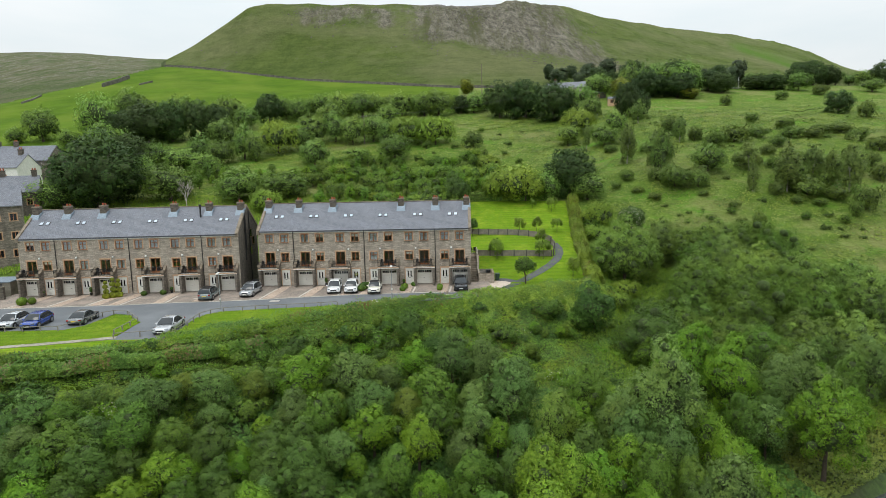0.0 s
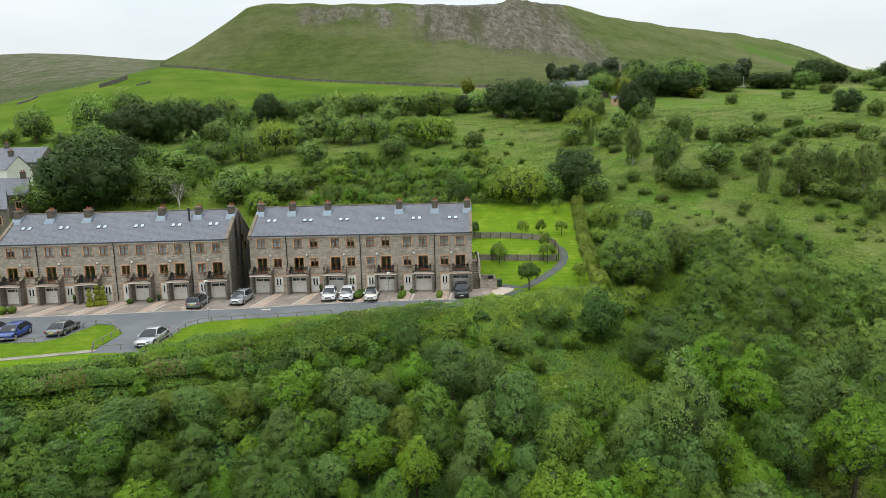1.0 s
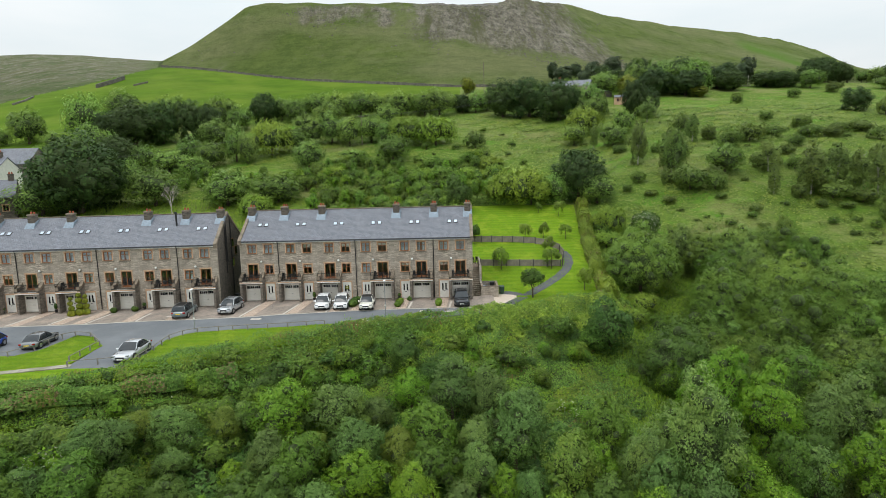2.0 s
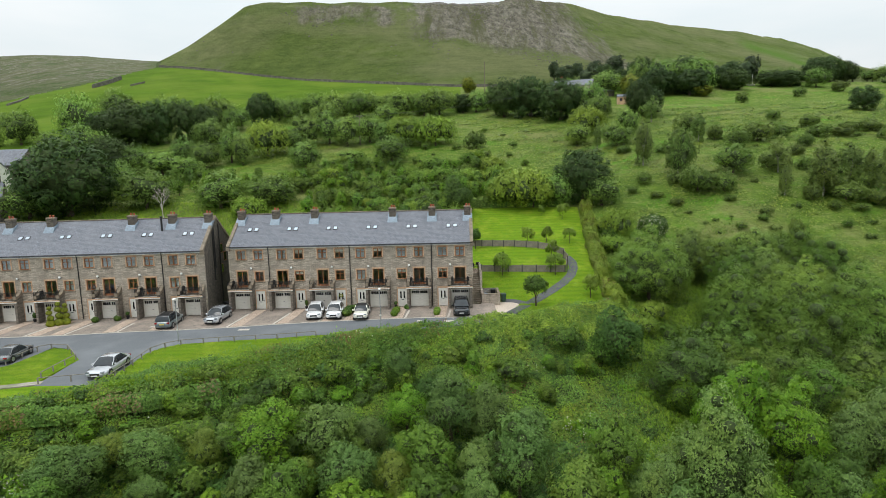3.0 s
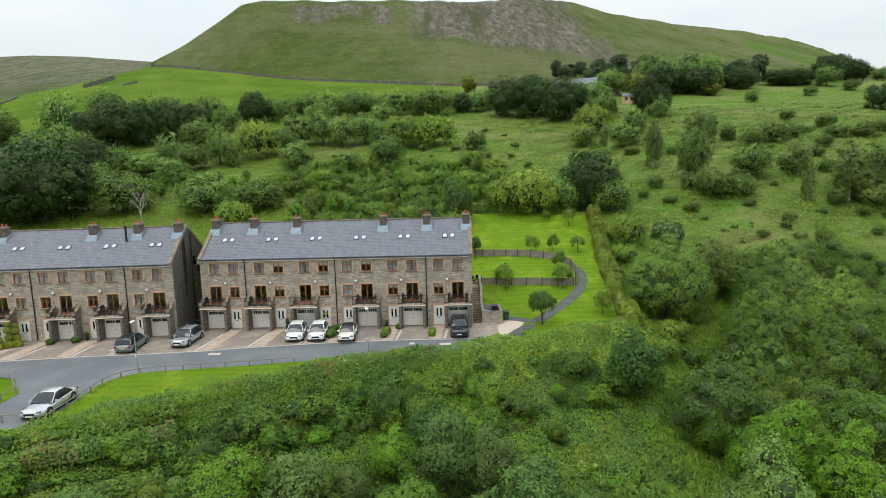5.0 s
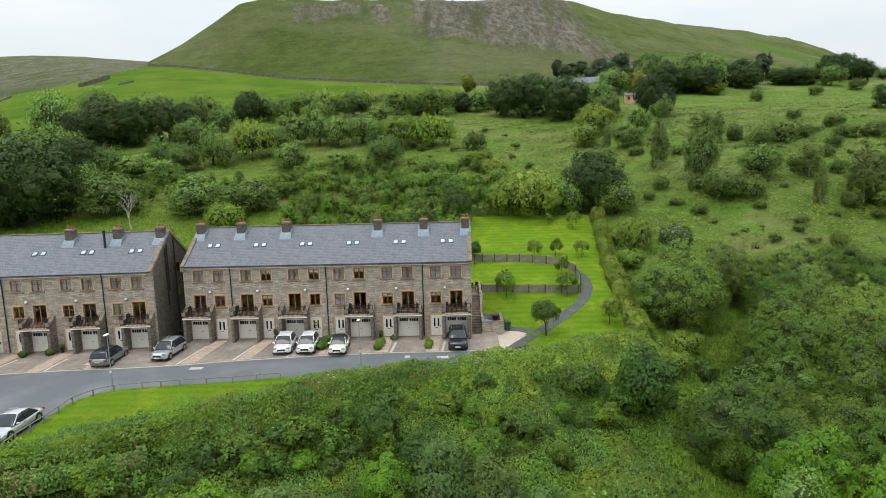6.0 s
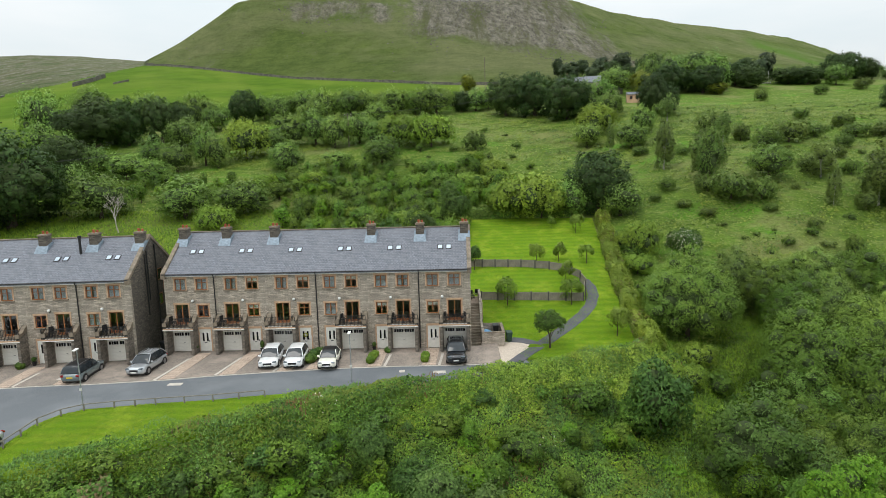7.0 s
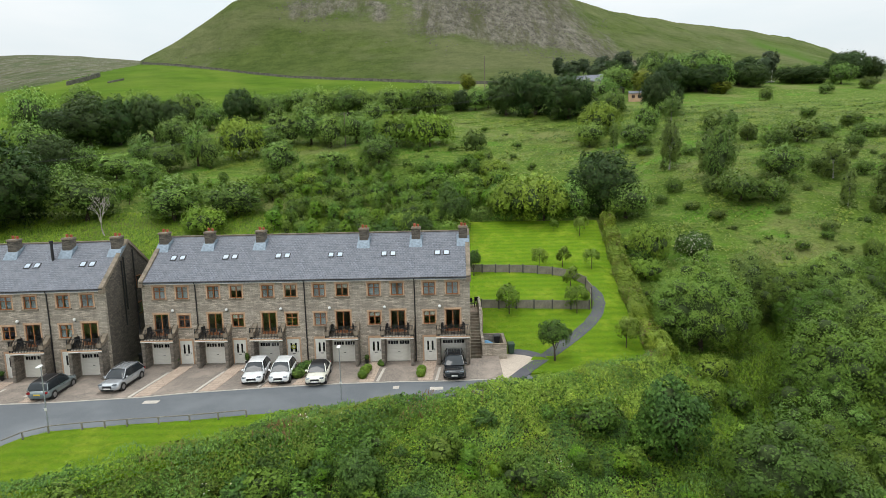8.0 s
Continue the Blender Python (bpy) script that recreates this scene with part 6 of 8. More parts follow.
def scatter(rnd, x0, x1, y0, y1, gap, inside, tries):
    """Seeded places at least gap apart where inside(x, y) holds."""
    out, cell = [], {}
    for _ in range(tries):
        x, y = rnd.uniform(x0, x1), rnd.uniform(y0, y1)
        if not inside(x, y):
            continue
        i, j = int(x // gap), int(y // gap)
        if any((x - a) ** 2 + (y - b) ** 2 < gap * gap for p in range(i - 1, i + 2) for q in range(j - 1, j + 2) for a, b in cell.get((p, q), ())):
            continue
        cell.setdefault((i, j), []).append((x, y))
        out.append((x, y))
    return out


rnd = random.Random(11)


def in_view(x, y, pad=8):
    return abs(x - 1) < 0.76 * (y + 2) + pad


def near(x, y, places, gap):
    return any((x - a) ** 2 + (y - b) ** 2 < (gap * s) ** 2 for a, b, s in places)


# ---------- the wood below the road ----------
DOMES = ((26.8, 88.4, 1.12), (34.6, 94.8, 0.81), (34.4, 79.5, 1.14), (48.1, 79.7, 1.06), (33.4, 76.8, 0.91), (38.8, 75.3, 1.12), (47.6, 77.3, 0.91), (55.6, 76.5, 0.94), (31.0, 73.5, 0.72), (35.8, 71.7, 0.93), (43.5, 70.5, 0.91), (36.2, 66.5, 0.83), (41.9, 68.8, 0.72), (49.7, 70.6, 0.84), (45.1, 78.1, 0.88), (42.5, 82.1, 0.92), (54.2, 79.5, 0.81), (50.3, 90.8, 0.83), (37.8, 93.2, 0.79), (42.4, 93.5, 0.85), (47.4, 93.0, 0.89), (46.5, 86.6, 0.74), (41.7, 87.0, 0.84), (38.0, 88.3, 0.75), (31.0, 70.5, 0.75))
for x, y, s in DOMES:
    SALLOW.put(x, y, s * rnd.uniform(0.97, 1.04), 1.0, rnd=rnd)
DARK.put(24.1, 69.0, 1.2, 1.05, rnd=rnd)
DARK.put(27.4, 66.0, 1.0, 1.0, rnd=rnd)
for x, y, s, w in ((-34.5, 46.6, 0.59, 1.23), (-26.9, 49.1, 0.66, 1.21), (-25.5, 49.5, 0.75, 1.21), (-21.5, 51.7, 0.72, 1.19), (-17.0, 54.8, 0.48, 1.18), (-13.9, 50.3, 0.74, 1.17), (-20.8, 49.5, 0.52, 1.19), (-33.6, 43.8, 0.57, 1.24), (-28.9, 45.1, 0.6, 1.22), (-14.0, 41.9, 0.5, 1.18), (-9.4, 55.2, 1.0, 1.11), (-6.3, 56.8, 0.65, 1.08), (0.4, 59.2, 1.08, 1.03), (3.5, 58.8, 1.01, 0.99), (6.5, 56.7, 1.06, 0.96), (2.4, 53.9, 0.86, 1.0), (5.6, 53.8, 1.12, 0.96), (2.3, 50.6, 0.81, 1.0), (6.3, 49.2, 0.72, 0.95), (-9.2, 46.5, 0.72, 1.12), (15.4, 47.4, 1.09, 0.87), (18.2, 46.1, 1.09, 0.85)):
    WILLOW.put(x, y, s, w, rnd=rnd)
for x, y, s, w in ((15.1, 49.8, 0.81, 0.9), (19.2, 50.6, 1.17, 0.88)):
    TALL_WILLOW.put(x, y, s, w, rnd=rnd)
for x, y, s, w in ((21.2, 41.8, 1.12, 0.85), (19.2, 41.8, 0.8, 0.85), (36.2, 58.3, 1.21, 0.86), (32.7, 56.7, 1.19, 0.86), (28.3, 50.3, 1.06, 0.86), (38.5, 57.6, 0.91, 0.86)):
    WILLOW.put(x, y, s, w, rnd=rnd)
for x, y, s, w in ((-32.2, 46.7, 0.54, 1.23), (-29.9, 43.0, 0.8, 1.23), (-25.7, 45.2, 0.81, 1.21), (-22.7, 45.5, 0.72, 1.2), (-31.0, 40.9, 0.69, 1.23), (-19.8, 40.5, 0.55, 1.2), (-1.6, 54.0, 1.0, 1.04), (-1.3, 50.4, 0.88, 1.04), (-4.4, 44.3, 0.72, 1.07), (1.8, 43.3, 0.89, 1.0), (13.3, 54.7, 1.1, 0.89), (15.9, 43.4, 0.93, 0.85), (18.6, 43.0, 0.91, 0.84), (26.6, 51.1, 1.09, 0.85), (40.5, 57.8, 1.08, 0.87)):
    ALDER.put(x, y, s, w, rnd=rnd)
for x, y, s, w in ((43.6, 59.2, 0.85, 0.9),):
    TALL_WILLOW.put(x, y, s, w, rnd=rnd)
for x, y, s, w in ((-24.2, 52.0, 0.52, 1.2), (-18.3, 53.5, 0.56, 1.18), (-18.3, 51.3, 0.32, 1.19), (-7.1, 55.4, 0.52, 1.09), (-3.9, 52.4, 0.77, 1.06), (-10.4, 52.3, 0.58, 1.13), (-3.3, 51.0, 0.56, 1.06), (9.5, 49.6, 1.12, 0.91)):
    YELLOW.put(x, y, s, w, rnd=rnd)
for x, y, s, w in ((32.0, 47.8, 0.97, 0.89),):
    TALL_SYCAMORE.put(x, y, s, w, rnd=rnd)
for x, y, s, w in ((-16.5, 49.7, 0.4, 1.18), (-13.5, 54.1, 0.96, 1.16), (-17.3, 45.5, 0.5, 1.19), (-22.3, 42.5, 0.62, 1.21), (-20.8, 43.3, 0.49, 1.2), (-16.9, 44.5, 0.44, 1.19), (-23.7, 39.9, 0.6, 1.21), (-30.0, 38.7, 0.64, 1.24), (-3.4, 59.5, 0.79, 1.05), (-6.6, 48.5, 0.88, 1.09), (-7.8, 45.8, 0.45, 1.11), (-1.4, 42.8, 0.63, 1.04), (4.2, 49.8, 0.66, 0.97), (6.9, 41.8, 1.16, 0.93), (8.7, 41.6, 1.11, 0.91), (11.4, 51.1, 0.86, 0.9), (14.4, 45.7, 0.87, 0.87), (22.7, 45.9, 0.99, 0.85), (11.3, 42.7, 0.97, 0.89), (11.1, 41.8, 0.67, 0.89), (14.5, 40.6, 0.77, 0.86), (24.4, 43.6, 0.72, 0.85)):
    BRIGHT.put(x, y, s, w, rnd=rnd)
for x, y, s, w in ((24.9, 59.3, 0.98, 0.87), (27.6, 56.1, 1.0, 0.88)):
    TALL_SYCAMORE.put(x, y, s, w, rnd=rnd)
for x, y, s, w in ((-19.4, 45.2, 0.72, 1.19), (-14.7, 46.2, 0.72, 1.18), (-12.6, 46.3, 0.78, 1.16), (-27.1, 41.3, 0.78, 1.22), (-25.1, 42.7, 0.57, 1.21), (-18.1, 42.6, 0.58, 1.19), (-14.0, 43.6, 0.68, 1.18), (-27.4, 39.5, 0.64, 1.23), (-16.8, 41.3, 0.49, 1.19), (-11.7, 43.3, 0.81, 1.16), (-10.4, 42.0, 0.68, 1.15), (-6.0, 42.8, 0.55, 1.09)):
    DULL.put(x, y, s, w, rnd=rnd)


def near_wood(x, y):
    c = float(crest_line(x))
    edge = min(52.0 + 1.0 * math.sin(x * 0.5), c - float(np.interp(x, (-34, -26, -15, 0), (14.5, 13, 8.5, 8.5)))) if x < 8 else 53.0 - 0.4 * (x - 8)
    return in_view(x, y) and x < 18 and y < edge


def right_wood(x, y):
    river = 45.9 + 0.56 * (x - 32) - y
    return in_view(x, y) and x >= 17 and river < -4.5 and y < 68 and not (x < 23 and y > 54) and not near(x, y, DOMES, 4.6)


PLACED = [(x, y, 1.0) for kind in (WILLOW, ALDER, BRIGHT, YELLOW, DULL, TALL_WILLOW, TALL_SYCAMORE) for x, y in kind.places]
for x, y in scatter(rnd, -60, 62, 38, 100, 3.35, lambda x, y: (near_wood(x, y) or right_wood(x, y)) and not near(x, y, PLACED, 3.0), 9000):
    q = rnd.random()
    (WILLOW if q < 0.3 else (ALDER if q < 0.55 else (BRIGHT if q < 0.7 else DULL))).put(x, y, rnd.choice((0.62, 0.74, 0.84, 0.9, 1.0)), rnd.uniform(0.92, 1.12), rnd=rnd)
for x, y, s in ((18.2, 72.0, 1.18), (-4.2, 64.8, 0.75), (-1.5, 63, 0.7), (-16.5, 57.5, 0.6)):
    YOUNG.put(x, y, s, 1.05, rnd=rnd)
for x, y, s in ((6.5, 68, 0.6), (-10, 64, 0.62), (12.5, 73, 0.7), (22, 87, 0.6), (16.5, 72.0, 0.75)):
    SCRUB.put(x, y, s, 1.1, rnd=rnd)
for x, y, s in ((2.5, 69.0, 0.5), (-7, 66, 0.45), (-13, 60.5, 0.55), (9, 65, 0.5), (-22, 57, 0.5), (14, 69.5, 0.6), (-3, 64, 0.6), (4, 65, 0.55), (-16.5, 57, 0.6), (11, 70, 0.45), (-27, 53.8, 0.5)):
    for k in range(3):
        REGROWTH.put(x + rnd.uniform(-0.9, 0.9), y + rnd.uniform(-0.7, 0.7), s * rnd.uniform(0.7, 1.1), 1.25, rnd=rnd)
for x, y in scatter(rnd, 20, 27, 74, 112, 2.4, lambda x, y: 20.5 + (y - 80) * 0.11 + 2.6 < x < 20.5 + (y - 80) * 0.11 + 6.5 and not near(x, y, DOMES, 4.5), 160):
    (SCRUB if rnd.random() < 0.6 else BUSH).put(x, y, rnd.uniform(0.55, 0.8), 1.0, rnd=rnd)
MAY.put(33.1, 105.9, 1.05, 1.00, rnd=rnd)

# ---------- trees and bushes behind the gardens and up the hill ----------
for x, y, s, w in ((-130.5, 196.4, 1.86, 0.93), (-137.9, 194.2, 0.95, 1.04), (-111.0, 195.1, 2.69, 0.76), (-122.9, 238.9, 1.94, 1.11), (-95.8, 223.8, 1.82, 0.87), (-75.6, 211.2, 1.92, 0.81), (-66.9, 184.2, 1.65, 0.98), (-68.4, 208.8, 1.36, 1.0), (-56.0, 168.9, 1.66, 0.66), (-58.7, 226.6, 1.47, 0.87), (-52.7, 221.4, 1.44, 0.87), (-116.3, 187.2, 1.04, 1.12), (-60.6, 163.6, 1.23, 1.02), (-68.8, 168.9, 1.22, 0.99), (-69.8, 158.8, 1.04, 1.39), (-62.1, 155.1, 0.92, 1.35), (-72.8, 143.1, 1.41, 0.87), (-61.6, 133.6, 1.46, 1.21), (-45.9, 132.7, 1.27, 1.38), (-35.5, 133.6, 1.15, 1.4), (-82.2, 128.1, 1.32, 1.45), (-98.0, 176.6, 1.73, 1.01), (-115.1, 168.9, 0.78, 1.36), (-111.1, 171.6, 0.85, 1.16)):
    ASH.put(x, y, s, w, rnd=rnd)
for x, y, s, w in ((-34.7, 160.5, 1.26, 1.12), (-23.8, 162.1, 0.75, 1.49), (-13.7, 165.2, 1.24, 1.21), (-22.0, 188.5, 1.41, 1.13), (-33.6, 187.2, 1.59, 0.9), (-28.0, 184.5, 1.5, 0.87), (-40.4, 186.3, 1.52, 1.08), (-2.0, 230.7, 1.72, 1.17), (-30.6, 229.2, 1.64, 1.06), (-38.7, 229.0, 1.63, 0.99), (-46.7, 231.2, 1.57, 0.95), (-15.9, 230.0, 1.49, 1.13), (-25.3, 232.4, 1.51, 0.95), (-9.1, 230.6, 1.27, 0.97), (11.6, 236.0, 1.3, 1.07), (-41.8, 178.8, 1.17, 1.08), (-16.4, 183.7, 1.2, 1.08), (20.8, 122.5, 1.13, 0.9), (29.1, 122.3, 1.01, 1.21), (-39.2, 211.7, 1.51, 0.99), (-19.7, 212.7, 1.24, 1.06), (-7.3, 229.1, 1.49, 1.08), (-52.4, 167.0, 1.37, 0.69), (-76.7, 160.3, 1.32, 0.87)):
    ASH.put(x, y, s, w, rnd=rnd)
for x, y, s, w in ((83.5, 274.9, 2.48, 0.68), (95.4, 276.7, 2.58, 0.93), (107.1, 271.1, 2.53, 0.93), (68.5, 270.3, 1.92, 1.22), (35.3, 173.0, 1.02, 1.11), (43.4, 164.0, 1.02, 1.19), (57.2, 130.7, 1.07, 1.14), (161.8, 279.4, 1.44, 1.14), (203.6, 319.0, 1.44, 1.05), (189.5, 271.1, 1.05, 1.45), (45.4, 211.5, 1.23, 1.25), (47.5, 132.2, 1.68, 0.51), (69.0, 120.1, 0.99, 0.97), (62.5, 168.6, 1.1, 0.87), (104.3, 279.9, 2.07, 0.94), (49.7, 176.0, 1.14, 0.87)):
    ASH.put(x, y, s, w, rnd=rnd)
for x, y, s, w in ((-94.2, 191.5, 1.31, 1.44), (-86.8, 193.1, 1.36, 0.81), (-78.4, 195.6, 1.33, 0.81), (-63.4, 221.3, 1.12, 0.84), (-75.4, 129.9, 1.66, 1.13), (-83.3, 159.6, 1.01, 1.14), (-101.0, 190.7, 1.12, 0.92), (6.6, 235.3, 0.73, 0.97), (20.7, 223.7, 1.34, 0.92), (29.7, 221.3, 1.42, 1.0), (38.1, 211.2, 1.39, 1.08), (26.1, 124.8, 1.05, 0.99), (88.6, 267.2, 1.19, 1.23), (101.4, 265.4, 1.08, 1.35), (123.4, 285.5, 0.99, 1.07), (126.4, 278.8, 0.97, 1.27), (146.3, 286.5, 0.72, 1.83), (153.5, 285.3, 0.72, 1.76), (197.4, 318.4, 0.8, 1.13), (60.9, 203.2, 1.22, 0.65), (65.1, 204.5, 0.91, 0.8), (131.2, 202.7, 0.79, 1.05), (-73.6, 196.1, 1.15, 0.76)):
    SYCAMORE.put(x, y, s, w, rnd=rnd)
for x, y, s, w in ((-48.0, 174.5, 2.63, 0.69), (-11.2, 183.8, 2.22, 0.94), (-2.6, 180.2, 2.26, 0.79), (14.2, 123.0, 1.94, 0.98), (40.3, 183.9, 2.03, 0.9), (10.6, 124.7, 1.33, 0.72), (16.4, 122.1, 1.43, 0.86), (27.7, 107.0, 1.43, 0.61), (-37.7, 125.1, 1.28, 0.84)):
    BUSH.put(x, y, s, w, rnd=rnd)
for x, y, s, w in ((8.4, 173.6, 1.86, 0.85), (9.4, 159.1, 1.14, 1.0), (107.8, 233.6, 1.84, 0.66), (139.7, 253.2, 1.59, 0.9), (162.4, 264.4, 1.86, 1.0), (93.9, 186.1, 1.25, 0.92), (132.4, 191.1, 2.25, 0.64), (75.7, 158.3, 2.0, 0.98), (68.6, 153.5, 1.82, 0.92), (47.2, 123.2, 1.87, 1.05), (51.5, 122.0, 1.56, 0.79), (45.4, 127.8, 1.23, 0.95), (72.0, 131.8, 1.16, 0.71), (65.2, 117.6, 1.23, 0.74), (71.0, 117.4, 1.32, 1.33), (76.8, 121.6, 1.36, 0.9), (93.7, 132.0, 1.26, 0.75), (78.6, 111.4, 1.88, 0.66), (39.9, 131.7, 1.05, 0.84), (42.9, 156.5, 0.87, 1.12), (49.8, 150.7, 0.84, 0.95), (36.3, 127.3, 0.72, 0.77), (39.8, 123.3, 0.59, 1.3), (55.9, 105.9, 1.28, 0.52)):
    THORN.put(x, y, s, w, rnd=rnd)
for x, y, s, w in ((84.2, 163.5, 1.29, 1.32), (97.9, 175.1, 1.38, 1.14), (93.1, 162.6, 1.29, 1.26), (104.8, 168.5, 1.07, 1.5), (109.4, 167.2, 1.19, 1.47), (98.8, 162.0, 1.15, 1.34), (105.2, 146.3, 1.51, 0.97), (107.4, 157.4, 1.49, 0.95), (83.7, 152.2, 1.21, 0.96), (77.2, 144.1, 1.03, 1.07), (67.1, 114.1, 0.73, 0.83), (71.4, 113.7, 0.55, 1.6), (54.7, 112.9, 0.64, 0.95), (75.3, 109.1, 1.32, 0.48), (86.9, 126.5, 1.51, 0.72), (81.4, 136.4, 1.19, 0.82), (65.6, 134.0, 1.28, 0.75), (66.7, 161.4, 1.53, 0.75), (69.5, 134.2, 0.96, 0.74), (41.7, 118.7, 0.67, 1.03), (89.3, 123.2, 1.48, 0.6), (75.3, 115.4, 1.11, 1.25), (51.0, 118.2, 0.57, 1.0)):
    THORN.put(x, y, s, w, rnd=rnd)
for x, y, s, w in ((43.5, 143.6, 1.37, 0.9), (47.3, 133.2, 1.34, 1.18), (38.6, 164.4, 0.95, 0.66), (62.0, 159.4, 1.04, 1.09), (65.9, 130.4, 0.86, 1.46), (67.9, 118.9, 1.29, 1.1), (75.4, 123.3, 1.09, 1.19), (79.9, 118.4, 1.34, 1.01), (60.3, 188.9, 0.94, 1.42), (79.6, 123.7, 0.94, 1.14), (61.2, 119.2, 0.83, 0.76)):
    BIRCH.put(x, y, s, w, rnd=rnd)
for x, y, s, w in ((55.7, 322.6, 1.13, 0.84), (57.9, 305.8, 0.96, 1.54), (64.8, 286.7, 1.12, 1.61), (90.3, 338.3, 1.12, 1.45), (68.8, 328.7, 0.96, 1.27), (74.3, 316.1, 1.05, 1.34)):
    PINE.put(x, y, s, w, rnd=rnd)
for x, y, s, w in ((71.6, 248.0, 1.25, 1.22), (10.7, 292.0, 0.83, 1.32), (13.0, 296.5, 0.52, 1.61), (105.1, 260.6, 0.51, 2.87)):
    CYPRESS.put(x, y, s, w, rnd=rnd)
for x, y, s in ((-23.6, 107.5, 0.75), (-18.2, 109, 0.8), (-12.5, 108.5, 0.85), (-6.5, 108.5, 0.9), (-2.0, 109, 0.85), (2.6, 118, 0.95), (-31, 106, 0.5)):
    YOUNG.put(x, y, s * 1.35, 0.85, rnd=rnd)
for x, y, s, w in ((49.9, 216.4, 1.82, 0.87), (48.5, 201.9, 1.31, 0.87), (50.0, 240.7, 1.56, 0.87)):
    ASH.put(x, y, s, w, rnd=rnd)
TALL = [(x, y, 1.0) for kind in (ASH, SYCAMORE, BUSH) for x, y in kind.places]
# scrub and saplings thick behind the roofs and through the belt
for x, y in scatter(rnd, -62, 12, 112, 164, 2.6, lambda x, y: in_view(x, y, 0) and y > (126 if x > 3 else (112 if x > -28 else 142)) and y < 158 - 0.25 * abs(x + 20) + 4 * math.sin(x * 0.2) and not near(x, y, TALL, 3.0), 4000):
    q = rnd.random()
    (SCRUB if q < 0.4 else (BUSH if q < 0.5 else REGROWTH)).put(x, y, rnd.uniform(0.6, 1.0), rnd.uniform(0.85, 1.2), rnd=rnd)
for x, y in scatter(rnd, -31, 2.5, 103.5, 113, 1.9, lambda x, y: True, 260):
    (REGROWTH if rnd.random() < 0.7 else SCRUB).put(x, y, rnd.uniform(0.6, 1.0), rnd.uniform(0.85, 1.15), rnd=rnd)
for x, y in scatter(rnd, -30, 20, 150, 200, 6.0, lambda x, y: not near(x, y, TALL, 4.0) and math.sin(x * 0.21) + math.cos(y * 0.17) < 0.4, 160):
    (SCRUB if rnd.random() < 0.6 else GORSE).put(x, y, rnd.uniform(0.35, 0.6), rnd.uniform(0.9, 1.3), rnd=rnd)
for x, y in scatter(rnd, -118, 20, 226, 262, 7.5, lambda x, y: in_view(x, y, 0) and y > 236 + 0.12 * x and y < 252 + 0.2 * x and not near(x, y, TALL, 5.0), 500):
    ASH.put(x, y, rnd.uniform(0.8, 1.2), 1.1, rnd=rnd)
for x, y in scatter(rnd, 52, 290, 282, 322, 7.5, lambda x, y: in_view(x, y, 0) and y > 288 + 0.1 * (x - 134) and (x < 134 or rnd.random() < 0.4), 500):
    q = rnd.random()
    (ASH if q < 0.6 else (SYCAMORE if q < 0.9 else PINE)).put(x, y, rnd.uniform(0.85, 1.3), 1.05, rnd=rnd)
for x, y in scatter(rnd, 36, 66, 196, 226, 5.5, lambda x, y: x > 38 + (y - 196) * 0.3 and abs(x - 0.278 * y) > 4 and not near(x, y, TALL, 4.0), 120):
    (ASH if rnd.random() < 0.7 else BIRCH).put(x, y, rnd.uniform(0.7, 1.0), 1.05, rnd=rnd)

# ---------- right-hand pasture ----------
for x, y in scatter(rnd, 26, 165, 92, 215, 3.6, lambda x, y: in_view(x, y, 2) and x > 27 + 0.13 * (y - 90) and rnd.random() < 0.12 + 0.5 * (math.sin(x * 0.09) * math.cos(y * 0.08) > 0.2), 300):
    GORSE.put(x, y, rnd.choice((0.3, 0.4, 0.5, 0.65)), rnd.uniform(0.8, 1.2), rnd=rnd)
for x, y in scatter(rnd, 28, 74, 97, 112, 2.3, lambda x, y: in_view(x, y, 2) and x > 29 + 0.13 * (y - 90) and math.sin(x * 0.35 + y * 0.2) > -0.1, 90):
    (GORSE if rnd.random() < 0.6 else SCRUB).put(x, y, rnd.choice((0.4, 0.5, 0.6)), rnd.uniform(0.9, 1.3), rnd=rnd)

# ---------- lawn trees ----------
GARDEN.put(11.1, 82.7, 1.15, 1.05, rnd=rnd)
GARDEN.put(4.6, 102.2, 0.95, 0.85, rnd=rnd)
for x, y, s in ((7.9, 92.2, 1.35), (15.1, 92.0, 1.3), (15.9, 104.3, 1.1), (12.9, 104.0, 1.1), (19.4, 103.5, 1.1), (17.1, 117.3, 0.8), (18.3, 85.0, 1.25), (20.4, 115.0, 1.2), (15.6, 97.8, 1.15)):
    SAPLING.put(x, y, s, 1.0, rnd=rnd)


# ---------- low growth, too fine to count ----------
def mounded(x, y, lumps, seed):
    mound = 0.5 + 0.5 * np.sin(x * lumps * 3.1 + 1.3 * np.sin(y * lumps * 2.3 + seed)) * np.cos(y * lumps * 3.7 + np.sin(x * lumps * 1.7))
    hump = 0.5 + 0.5 * np.sin(x * 2.9 + 2 * np.sin(y * 2.1)) * np.cos(y * 3.3)
    return 0.5 * mound + 0.25 * hump


